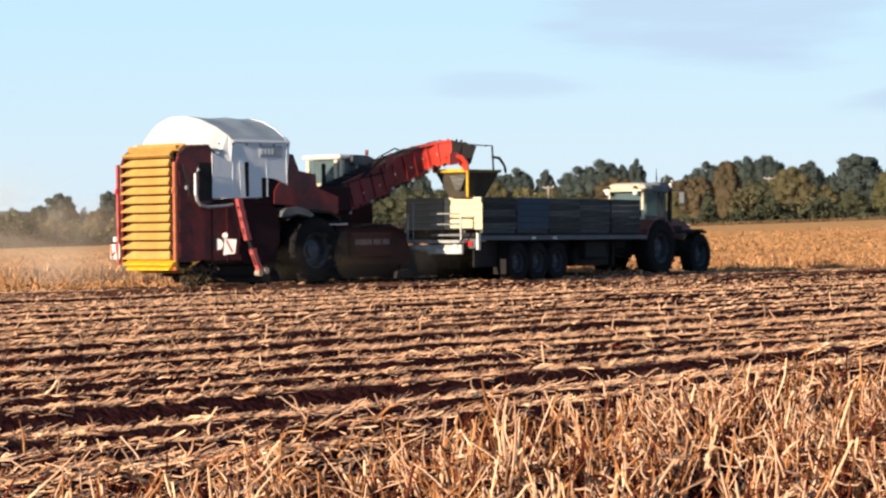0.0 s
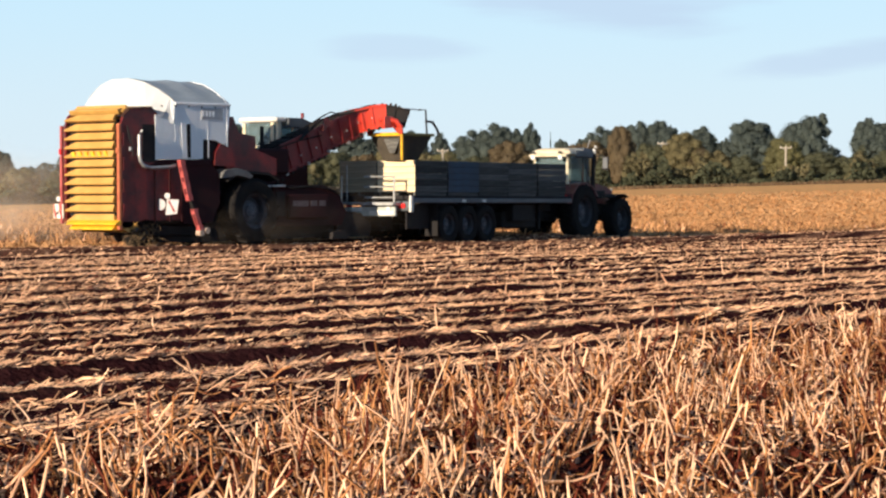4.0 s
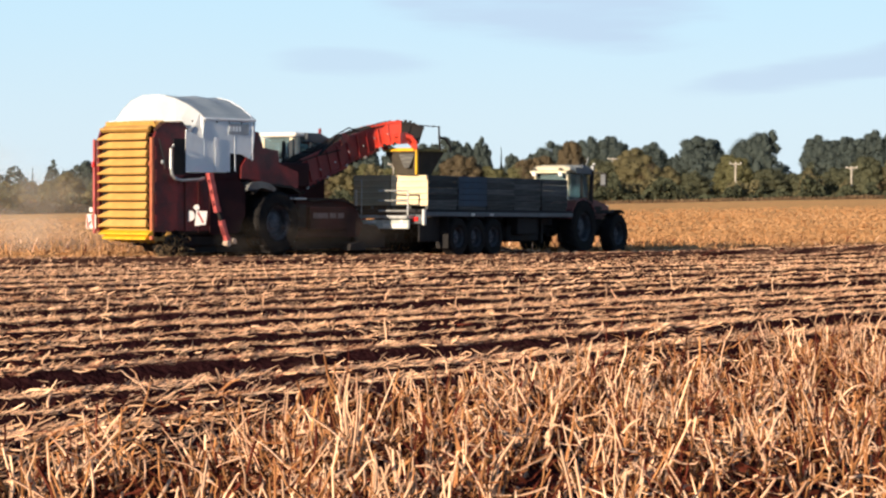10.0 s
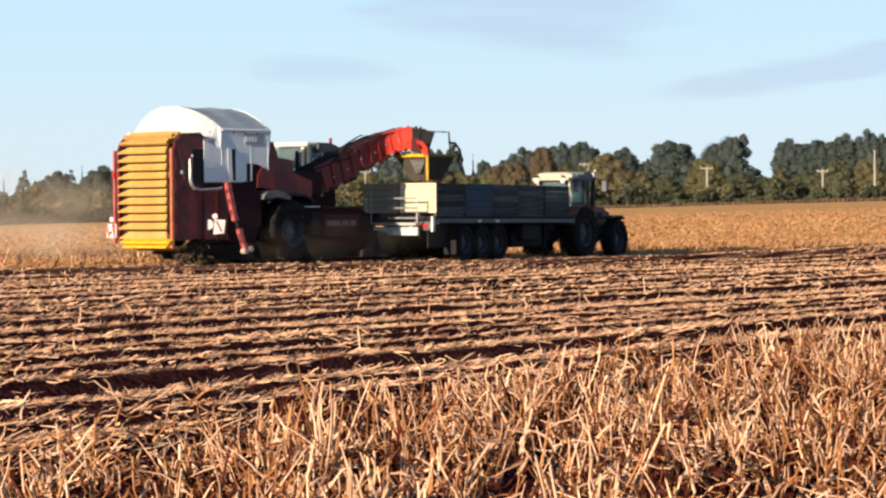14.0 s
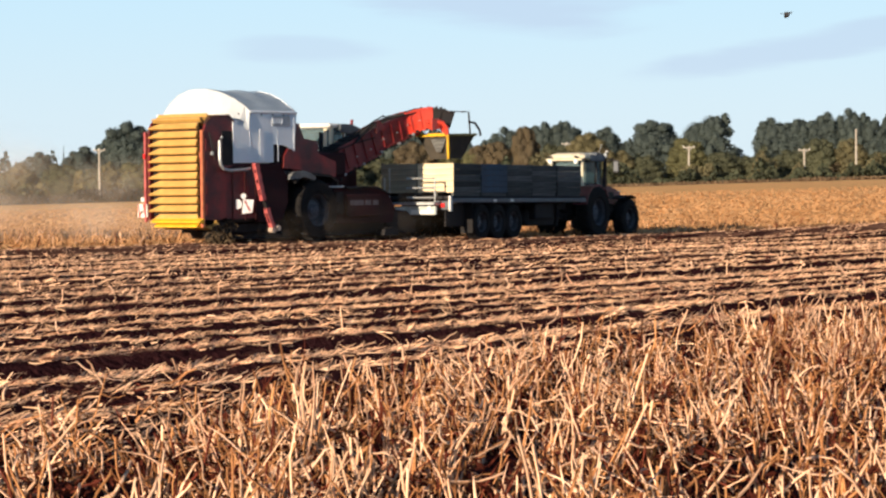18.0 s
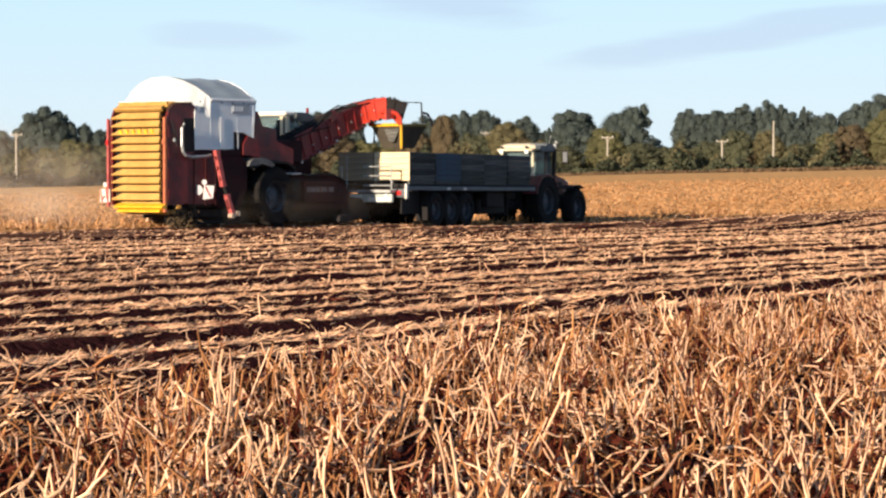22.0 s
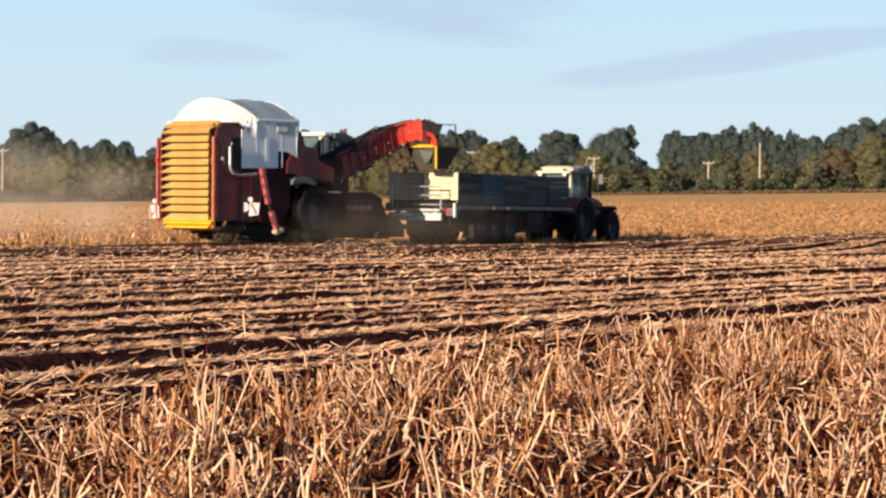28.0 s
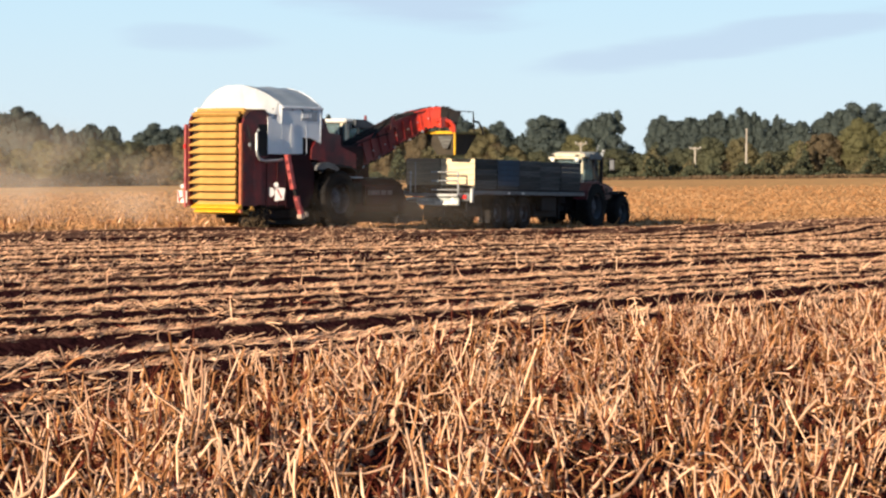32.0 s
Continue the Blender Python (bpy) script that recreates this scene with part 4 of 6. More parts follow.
def hedges():
    g = np.random.default_rng(61)
    for name, a0, a1, low, high, leaf, far, lab in (
        ("hedge", -17, -3.4, 0.1, 2.1, HEDGE_LEAF, 403, "dark brown clipped hedge along the field edge"),
        ("hedge", -3.4, 1.5, 0.1, 1.2, LEAF_BROWN, 403, "low dark brown hedge along the field edge"),
        ("hedge", 1.5, 17, 0.0, 0.4, LEAF_RUST, 403, "low straw and rust-brown weeds along the field edge"),
        ("undergrowth", -17, 17, 0.2, 9.0, LEAF_DARK, 492, "dark scrub filling the wood behind the hedge"),
        ("undergrowth", -17, 17, 0.2, 5.4, LEAF_GREEN, 440, "green bushes below the trees"),
        ("bushes", -17, 17, 0.1, 3.0, LEAF_DEEP, 409, "deep green bushes in front of the trees"),
        ("bushes", -17, 17, 0.1, 3.4, LEAF_OLIVE, 413, "olive bushes in front of the trees"),
    ):
        k = int((a1 - a0) * (900 if high < 3 else 1150))
        a = g.uniform(a0, a1, k)
        d = far + g.normal(0, 3.0, k)
        x, y = d * np.sin(np.radians(a)), d * np.cos(np.radians(a))
        top = high * (0.75 + 0.9 * ROUGH.at(a * 2.1, a * 0 + far) + 0.4 * ROUGH2.at(a * 7, a * 0 + far))
        if name == "bushes":
            top = top * (0.25 + 1.5 * np.clip(ROUGH2.at(a * 3.3, a * 0 + 7) * 1.6 + 0.35, 0, 1))
        z = ground_z(x, y) + low + np.maximum(top, 0.3) * g.random(k) ** 0.8
        v, f = clumps(np.stack([x, y, z], 1), 0.32 if high < 3 else 0.5, 62 + int(far) + int(a0))
        stuff(name, v, f, leaf, lab, "hedge")


hedges()


def utility_pole(bearing, far, top, bottom, arms):
    x, y, _ = spot(bearing, far)
    k = far / 420
    top, bottom = 1.6 + (top - 1.6) * k, 1.6 + (bottom - 1.6) * k
    z = spot(bearing, far)[2]
    root = tagged(new("utility_pole"), "weathered grey timber utility pole with a crossarm" if arms else "tall plain grey timber utility pole", "pole", group="poles along the field edge")
    root.location = (x, y, z)
    h = top - z
    part("post", rod([(0, 0, -0.3), (0, 0, h)], 0.2, 10, taper=0.15), POLE_WOOD, root)
    if arms:
        part("crossarm", box(-1.0, 1.0, -0.07, 0.07, h - 0.35, h - 0.17, 0.02), POLE_WOOD, root)
        for px in (-0.9, 0, 0.9):
            part("insulator", rod([(px, 0, h - 0.17), (px, 0, h + 0.12)], 0.07, 7, taper=0.04), WHITE, root)
        part("brace", rod([(-0.6, 0, h - 0.3), (0, 0, h - 0.9)], 0.03, 5), STEEL, root)
        part("brace", rod([(0.6, 0, h - 0.3), (0, 0, h - 0.9)], 0.03, 5), STEEL, root)


for bearing, far, top, bottom, arms in ((6.79, 412, 8.56, 2.68, 1), (9.53, 412, 7.89, 3.23, 1), (10.75, 408, 11.17, 3.25, 0), (-7.36, 406, 9.01, 1.32, 1), (3.86, 446, 9.41, 4.81, 1), (-1.43, 418, 8.36, 3.37, 1)):
    utility_pole(bearing, far, top, bottom, arms)


def barn():
    x, y, z = spot(4.05, 440)
    root = tagged(new("barn"), "low farm shed with a pale grey roof among the trees", "shed")
    root.matrix_basis = Matrix.Translation((x, y, z)) @ Matrix.Rotation(radians(20), 4, "Z")
    part("wall", box(-3, 3, -2, 2, 0, 6.6, 0.05), SLATE, root)
    part("roof", prism([(-3.3, 6.5), (3.3, 6.5), (3.3, 6.7), (0, 8.2), (-3.3, 6.7)], -2.3, 2.3), STEEL, root, "pale grey sheet roof")


barn()


def hill():
    bm = bmesh.new()
    k = 90
    rows = []
    for i in range(k):
        a = -40 + 80 * i / (k - 1)
        h = 8 + 7 * math.exp(-(((a + 17) / 6) ** 2)) + 3.2 * noise.noise(Vector((a * 0.35, 1, 0))) + 1.4 * noise.noise(Vector((a * 1.7, 4, 0)))
        line = []
        for far, z in ((1350, -14), (1420, h * 0.5), (1500, h), (1650, h * 0.6), (1800, -14)):
            line.append(bm.verts.new((far * math.sin(radians(a)), far * math.cos(radians(a)), z)))
        rows.append(line)
    for a, c in zip(rows, rows[1:]):
        for j in range(4):
            bm.faces.new((a[j], a[j + 1], c[j + 1], c[j]))
    me = bpy.data.meshes.new("backdrop")
    bmesh.ops.recalc_face_normals(bm, faces=bm.faces)
    bm.to_mesh(me)
    bm.free()
    me.materials.append(HILL)
    for p in me.polygons:
        p.use_smooth = True
    tagged(new("backdrop", me), "low wooded hill far beyond the field, coloured blue-grey with haze", "hill", kind="structure")


hill()


# ---- the potato harvester: x forth, y to its left, z up, from a point on the ground below its right flank ----
BASE_H = Matrix(((FORTH.x, LEFT.x, 0, -10.26), (FORTH.y, LEFT.y, 0, 63.04), (0, 0, 1, 0), (0, 0, 0, 1)))
HEAD_T = radians(31)  # the trailer and the tractor run a little askew of the rows
BASE_T = Matrix(((math.sin(HEAD_T), -math.cos(HEAD_T), 0, -3.66), (math.cos(HEAD_T), math.sin(HEAD_T), 0, 69.94), (0, 0, 1, 0), (0, 0, 0, 1)))
SLATS = []
ELEVATOR = []
FLAPS = []


def warning_sign(root, x, y, z, facing, s=0.42):
    """A white square board with red slanting stripes and a small one beside it."""
    back = prism([(-s / 2, -s / 2), (s / 2, -s / 2), (s / 2, s / 2), (-s / 2, s / 2)], -0.012, 0.012)
    m = Matrix.Translation((x, y, z)) @ Matrix.Rotation(radians(0 if facing == "side" else 90), 4, "Z")
    board = part("warning_sign", back, WHITE, root, "white marker board with red slanting stripes", at=m)
    out = -0.014 if facing == "side" else 0.014
    for k in (-1, 1):
        c = k * s * 0.3
        pts = [(c - 0.05, -s / 2 + 0.01), (c + 0.03, -s / 2 + 0.01), (c + 0.11, s / 2 - 0.01), (c + 0.03, s / 2 - 0.01)]
        pts = [(max(-s / 2 + 0.01, min(s / 2 - 0.01, a)), b) for a, b in pts]
        part("stripe", prism(pts, out - 0.003, out + 0.003), RED_BRIGHT, board)
    part("bracket", rod([(0, 0, 0), (0, 0.12, -0.1)], 0.02, 6), DARK_STEEL, board)
    return board


def harvester():
    root = tagged(new("potato_harvester"), "red self-propelled potato harvester with white tarpaulin hood, dusty", "harvester")
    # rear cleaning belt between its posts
    part("post", box(-1.77, -1.65, -0.04, 0.06, 0.5, 3.36, 0.02), POST_SUNLIT, root, "sunlit orange-red post")
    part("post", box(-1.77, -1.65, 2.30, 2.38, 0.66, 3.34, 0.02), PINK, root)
    part("belt", box(-1.65, -0.80, 0.16, 2.2, 0.75, 3.48, 0.12), BELT, root, "dark rubber belt behind the slats")
    # the amber slats that run round the belt
    L, N = 2.45, 30
    prof = [(0.0, -0.01), (-0.125, 0.0), (-0.14, 0.03), (-0.04, 0.185), (0.0, 0.195)]
    bm = prism(prof, 0.16, 2.14)
    for e in bm.verts:
        if e.co.z > 0.1 and e.co.y > 1.5:
            e.co.y -= 0.36
        if e.co.z > 0.1 and e.co.y < 1:
            e.co.y += 0.05
    first = part("slat", bm, AMBER, root, "ribbed amber rubber slat")
    SLATS.append(first)
    for k in range(1, N):
        SLATS.append(same(first, Matrix.Identity(4)))
    # one slat carries yellow chevrons
    mark = bmesh.new()
    for k in range(6):
        y = 0.34 + k * 0.26
        prism([(y, 0.03), (y + 0.11, 0.03), (y + 0.19, 0.16), (y + 0.08, 0.16)], -0.15, -0.08, mark, "yz")
    part("chevrons", mark, YELLOW, first, "yellow slanting ribs")
    for z0 in (0.49, 0.62):
        bm = prism([(-1.72, z0), (-1.92, z0 + 0.02), (-1.90, z0 + 0.07), (-1.74, z0 + 0.15)], -0.06 + (0.62 - z0), 1.95 - (0.62 - z0))
        part("bumper_bar", bm, YELLOW, root, "bright yellow lower bar")
    # side walls of the belt housing
    cheek = [(-1.66, 0.72), (-1.66, 3.34), (-1.56, 3.58), (-1.32, 3.76), (-0.95, 3.81), (-0.52, 3.79), (-0.36, 3.66), (-0.36, 2.35), (-0.75, 2.2), (-0.75, 0.8), (-1.0, 0.72)]
    part("housing_wall", prism(cheek, -0.02, 0.06), RED, root, "dark red side wall of the belt housing")
    part("housing_wall", prism(cheek, 2.22, 2.30), RED, root)
    part("housing_roof", prism([(-1.47, 3.66), (-1.30, 3.78), (-0.5, 3.80), (-0.5, 3.84), (-1.32, 3.82), (-1.50, 3.70)], 0.1, 2.2), AMBER, root, "amber top guard")
    for z in (0.85, 1.5, 2.1, 2.75):
        part("rib", box(-1.62, -1.54, -0.045, -0.02, z, z + 0.36, 0.01), RED, root)
    part("end_lamp", box(-1.80, -1.74, -0.02, 0.06, 2.55, 2.7, 0.01), POST_SUNLIT, root)
    part("end_lamp", box(-1.80, -1.74, 2.3, 2.38, 2.55, 2.7, 0.01), LAMP_RED, root)
    board = part("warning_sign", prism([(-0.17, -0.24), (0.15, -0.20), (0.2, 0.18), (-0.13, 0.2)], -0.07, -0.05), SIGN_WHITE, root, "white marker board with a red slanting stripe", at=pose(0.08, -0.08, 1.12, 0, 0, -28))
    part("stripe", prism([(-0.11, 0.15), (-0.06, 0.16), (0.11, -0.15), (0.06, -0.17)], -0.074, -0.068), PINK, board)
    part("reflector", rod([(-0.32, -0.05, 0.05), (-0.32, -0.08, 0.05)], 0.15, 14), SIGN_WHITE, root, "round white reflector", at=pose(0.08, -0.08, 1.12, 0, 0, -28))
    part("reflector", rod([(-0.12, -0.05, 0.29), (-0.12, -0.08, 0.29)], 0.08, 12), SIGN_WHITE, root, at=pose(0.08, -0.08, 1.12, 0, 0, -28))
    warning_sign(root, -1.74, 2.46, 1.0, "rear", 0.4)
    part("reflector", rod([(-1.74, 2.44, 1.27), (-1.74, 2.44, 1.4)], 0.07, 10), WHITE, root)
    # soil and haulm caked on the rim of the housing
    bm = bmesh.new()
    g = random.Random(31)
    for k in range(46):
        f = g.random()
        a, c = ((-1.58, 3.55), (-1.32, 3.76)) if f < 0.4 else ((-1.32, 3.76), (-0.5, 3.8))
        u = g.random()
        bmesh.ops.create_icosphere(bm, subdivisions=1, radius=g.uniform(0.02, 0.055), matrix=Matrix.Translation((a[0] + (c[0] - a[0]) * u, g.uniform(-0.03, 0.06), a[1] + (c[1] - a[1]) * u + 0.01)) @ Matrix.Diagonal((1.5, 1, 0.8, 1)))
    part("caked_soil", bm, CLOD, root, "clods of dark soil on the rim")
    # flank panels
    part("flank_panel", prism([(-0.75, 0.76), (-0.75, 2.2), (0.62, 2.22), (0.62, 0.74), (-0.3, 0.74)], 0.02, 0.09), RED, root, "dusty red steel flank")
    # shade behind the leg is put into this panel's darker red
    part("flank_panel", prism([(0.64, 0.62), (0.64, 2.22), (1.7, 2.3), (2.05, 2.0), (2.05, 1.2), (1.75, 0.66)], 0.03, 0.1), RED_DARK, root, "red steel flank behind the strut, darkened as in shade")
    part("flank_panel", prism([(-0.75, 0.62), (-0.75, 2.2), (1.7, 2.25), (2.05, 1.2), (1.7, 0.5)], 2.62, 2.7), RED, root)
    part("sill", box(-0.75, 1.75, 0.0, 0.08, 2.22, 2.40, 0.02), RED_DARK, root)
    part("inner_frame", box(-0.5, 2.0, 0.2, 2.5, 0.62, 2.3, 0.05), DARK_STEEL, root)
    # dark slab in place of the shaded recess behind the pipe
    part("recess", box(-0.92, -0.40, -0.03, 0.1, 2.32, 3.36, 0.02), DARK_STEEL, root)
    for x in (-0.45, 0.1, 0.55):
        part("flank_rib", box(x, x + 0.05, -0.005, 0.03, 0.7, 2.15, 0.008), RED_DARK, root)
    part("pipe", rod([(-1.0, -0.12, 3.16), (-1.12, -0.14, 3.05), (-1.12, -0.14, 2.5), (-1.08, -0.14, 2.34), (-0.96, -0.14, 2.22), (-0.7, -0.14, 2.17), (0.0, -0.14, 2.2), (0.2, -0.12, 2.24)], 0.045, 8), STEEL, root, "pale grey bent pipe")
    part("cable", rod([(-1.5, -0.08, 3.3), (-1.4, -0.1, 2.9), (-1.32, -0.1, 2.75), (-1.3, -0.09, 2.5)], 0.02, 6), DARK_STEEL, root)
    part("work_lamp", box(-1.42, -1.32, -0.1, -0.03, 2.62, 2.74, 0.03), STEEL, root)
    # slanting support leg: two slotted flanges, a ram and two pale rollers at its foot
    leg = bmesh.new()
    for y in (-0.33, -0.23):
        prism([(0.20, 2.36), (0.36, 2.38), (0.66, 1.3), (0.52, 1.26)], y, y + 0.03, leg)
    for t in (0.06, 0.34, 0.62, 0.93):
        c = Vector((0.28, 0, 2.36)).lerp(Vector((0.59, 0, 1.28)), t)
        prism([(c.x - 0.08, c.z + 0.09), (c.x + 0.07, c.z + 0.1), (c.x + 0.11, c.z - 0.07), (c.x - 0.05, c.z - 0.09)], -0.335, -0.195, leg)
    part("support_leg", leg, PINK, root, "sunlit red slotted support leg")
    part("leg_ram", rod([(0.58, -0.27, 1.4), (0.82, -0.27, 0.85)], 0.05, 8), DARK_STEEL, root)
    foot = bmesh.new()
    for y in (-0.33, -0.23):
        prism([(0.68, 1.02), (0.82, 1.04), (1.06, 0.48), (0.94, 0.44)], y, y + 0.03, foot)
    for t in (0.1, 0.9):
        c = Vector((0.75, 0, 1.03)).lerp(Vector((1.0, 0, 0.46)), t)
        prism([(c.x - 0.07, c.z + 0.07), (c.x + 0.07, c.z + 0.08), (c.x + 0.09, c.z - 0.06), (c.x - 0.05, c.z - 0.08)], -0.335, -0.195, foot)
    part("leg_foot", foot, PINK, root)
    for x, z in ((0.98, 0.38), (1.2, 0.44)):
        part("roller", rod([(x, -0.36, z), (x, -0.18, z)], 0.085, 12), ROLLER, root, "pale worn roller")
    part("roller_arm", rod([(0.98, -0.27, 0.4), (1.2, -0.27, 0.46)], 0.03, 6), DARK_STEEL, root)
    # lower wheels and dark running gear
    part("axle", rod([(3.4, 0.2, 0.88), (3.4, 2.6, 0.88)], 0.12, 10), DARK_STEEL, root)
    wheel(root, 3.36, 0.24, 0.96, 0.96, 0.66, "h", 18)
    wheel(root, 3.36, 2.45, 0.96, 0.96, 0.66, "h", 18, 1)
    wheel(root, -0.72, 0.42, 0.44, 0.44, 0.4, "h", 12)
    part("axle", rod([(-0.72, 0.2, 0.44), (-0.72, 1.2, 0.44)], 0.07, 8), DARK_STEEL, root)
    # dark slab added to stand for the shade below the hull
    part("sieve_web", prism([(0.1, 0.3), (0.0, 0.62), (6.6, 0.62), (7.4, 0.5), (7.2, 0.16), (2.2, 0.1), (0.2, 0.12)], 0.5, 2.3), DARK_STEEL, root, "dark low slab added for the shade under the machine")
    part("tail_frame", box(-0.3, 2.0, 0.35, 2.3, 0.3, 0.62, 0.04), DARK_STEEL, root)
    part("mudguard", prism([(2.3, 1.88), (2.55, 2.03), (3.1, 2.1), (3.9, 2.05), (4.3, 1.85), (4.3, 1.80), (3.9, 1.98), (3.1, 2.03), (2.55, 1.96), (2.3, 1.80)], -0.1, 0.62), DARK_STEEL, root, "dusty dark mudguard")
    part("guard_plate", prism([(2.02, 1.9), (2.06, 2.06), (2.2, 2.13), (2.6, 2.17), (2.95, 2.10), (3.2, 1.95), (3.1, 1.88), (2.6, 1.98), (2.2, 1.9)], -0.14, 0.5), DULL_GREY, root, "pale grey plate over the wheel")
    # the hull takes the red darkened for shade
    part("hull", prism([(4.25, 0.5), (4.25, 1.64), (6.4, 1.68), (6.9, 1.5), (7.3, 0.9), (7.1, 0.5)], 0.08, 2.6), RED_DARK, root, "dusty red hull darkened as in shade")
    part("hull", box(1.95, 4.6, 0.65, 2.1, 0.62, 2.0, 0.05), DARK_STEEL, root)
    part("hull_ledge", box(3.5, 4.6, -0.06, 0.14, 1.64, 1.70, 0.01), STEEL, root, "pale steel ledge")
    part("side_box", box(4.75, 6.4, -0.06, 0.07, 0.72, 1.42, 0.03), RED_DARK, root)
    for x in (4.88, 5.62, 5.98):
        part("faded_lettering", box(x, x + (0.66 if x < 5.5 else 0.28), -0.068, -0.06, 1.08, 1.24, 0), FADED, root)
    part("side_grille", box(4.32, 4.68, 0.05, 0.09, 0.8, 1.5, 0.01), DARK_STEEL, root)
    part("deflector", prism([(6.5, 0.1), (6.55, 0.3), (7.0, 0.36), (7.25, 0.2), (7.2, 0.1)], -0.1, 0.25), DARK_STEEL, root, "scuffed dark steel skid")
    part("lifter_hood", prism([(7.2, 0.14), (7.25, 0.95), (8.3, 0.85), (8.75, 0.5), (8.7, 0.14)], 0.4, 2.6), DARK_STEEL, root, "dark low hood over the lifting shares")
    part("front_beam", box(7.0, 8.0, 1.3, 2.6, 0.7, 1.25, 0.05), DARK_STEEL, root)
    part("hose_bundle", rod([(4.3, 0.02, 1.72), (4.9, -0.03, 1.6), (5.6, -0.02, 1.66), (6.4, 0.0, 1.6), (7.0, 0.06, 1.4)], 0.035, 6), BELT, root)
    # lifting unit ahead of the hull
    part("lifter_frame", prism([(7.3, 0.5), (7.4, 1.5), (8.2, 1.2), (9.0, 0.55), (8.9, 0.3), (8.2, 0.35)], 1.95, 2.75), RED_DARK, root)
    for y in (2.0, 2.35, 2.65):
        part("share", prism([(8.4, 0.3), (9.1, 0.4), (9.35, 0.02), (8.7, 0.05)], y, y + 0.06), DARK_STEEL, root)
    wheel(root, 6.9, 2.35, 0.62, 0.62, 0.5, "h", 14, 1)
    # haulm caught round the tail wheel
    bm = bmesh.new()
    g = random.Random(21)
    for k in range(140):
        c = Vector((g.uniform(-1.3, -0.2), g.uniform(-0.02, 0.4), g.uniform(0.03, 0.68) * g.uniform(0.5, 1)))
        d = Vector((g.uniform(-1, 1), g.uniform(-0.6, 0.6), g.uniform(-0.9, 0.9))).normalized() * g.uniform(0.08, 0.26)
        rod([c, c + d * 0.6 + Vector((0, 0, 0.03)), c + d], 0.012, 4, bm)
    part("caught_haulm", bm, OLIVE_HAULM, root, "tangle of dry haulm dragged under the tail")
    # hood: walls, arched roof, flap; its rear end is cut back towards the right
    back_x = lambda y: 0.30 - 0.72 * max(0.0, min(1.0, y / 2.8)) ** 0.8
    part("hood_wall", prism([(-0.44, 2.40), (1.34, 2.43), (1.34, 2.97), (1.84, 2.94), (2.18, 2.82), (2.34, 3.3), (2.41, 3.98), (0.22, 3.98), (0.16, 3.40), (-0.44, 3.62)], -0.04, 0.02), TARP, root, "white tarpaulin side of the hood")
    part("hood_wall", box(-0.34, 2.5, 2.74, 2.80, 2.40, 3.98, 0.02), TARP, root)
    arch = [(-0.06, 3.95), (0.08, 4.10), (0.42, 4.33), (0.85, 4.53), (1.35, 4.64), (1.9, 4.62), (2.3, 4.46), (2.62, 4.18), (2.82, 3.92)]
    roof = bmesh.new()
    lines = []
    for i, x in enumerate([0, 0.1, 0.3, 0.55, 0.75, 0.9, 0.97, 1.0]):
        drop = (0.0, 0.0, -0.02, 0.01, -0.015, 0.0, -0.05, -0.18)[i]
        lines.append([roof.verts.new((back_x(y) * (1 - x) + 2.41 * x, y, 3.95 + (z - 3.95) * (1 + drop * 2.2))) for y, z in arch])
    for a, c in zip(lines, lines[1:]):
        for k in range(len(arch) - 1):
            roof.faces.new((a[k], a[k + 1], c[k + 1], c[k]))
    roof.faces.new(lines[-1][::-1])
    roof.faces.new([ln[0] for ln in lines] + [ln[-1] for ln in lines[::-1]])
    part("hood_roof", roof, GREY_TARP, root, "arched blue-grey tarpaulin roof")
    part("hood_hem", box(0.28, 2.39, -0.09, -0.04, 3.9, 3.97, 0.02), TARP, root)
    end = bmesh.new()
    hem = lambda y: (0.19, 3.38) if y < 0 else (-0.12, 3.47) if y < 0.2 else (min(back_x(y) - 0.035, -0.38), 3.56 if y < 2.5 else 3.4)
    low = [end.verts.new((hem(y)[0], y - (0.03 if y < 0.2 else 0), hem(y)[1])) for y, z in arch]
    top = [end.verts.new((back_x(y) - 0.035, y, z + 0.012)) for y, z in arch]
    for k in range(len(arch) - 1):
        end.faces.new((low[k], low[k + 1], top[k + 1], top[k]))
    bmesh.ops.solidify(end, geom=end.faces[:], thickness=0.03)
    part("hood_end", end, TARP, root, "white rear end of the hood")
    front = prism([(-0.04, 2.42), (2.8, 2.42)] + [(y, z) for y, z in arch[::-1]], 2.26, 2.30, plane="yz")
    part("hood_end", front, TARP, root)
    part("hood_lip", box(-0.62, -0.34, 2.3, 2.98, 3.78, 3.9, 0.04), TARP, root, "folded tarpaulin edge")
    # dark strip laid on the tarpaulin for the shade in its gap
    part("hood_gap", box(0.72, 0.86, -0.052, -0.04, 2.45, 3.38, 0), BELT, root, "dark strip for the shade in the tarpaulin gap")
    FLAPS.append(part("flap", box(-0.09, 0.09, -0.012, 0, 0, 0.98, 0.004), TARP, root, "loose tarpaulin flap", at=pose(0.79, -0.056, 2.43)))
    # dark panel behind the notch gives it its shade
    part("hood_notch", box(1.34, 2.3, 0.04, 0.10, 2.36, 3.0, 0.01), DARK_STEEL, root, "dark panel for the shade in the notch at the hood's foot")
    for x in (0.28, 1.52):
        part("hood_seam", box(x, x + 0.05, -0.044, -0.04, 2.45, 3.9, 0), TARP, root)
    part("emblem", box(1.27, 2.10, -0.058, -0.04, 3.52, 3.84, 0), GREY_BAR, root, "faded grey panel with marks")
    for k in range(4):
        part("faded_lettering", box(1.3 + 0.13 * k, 1.38 + 0.13 * k, -0.064, -0.058, 3.6, 3.75, 0), TARP, root)
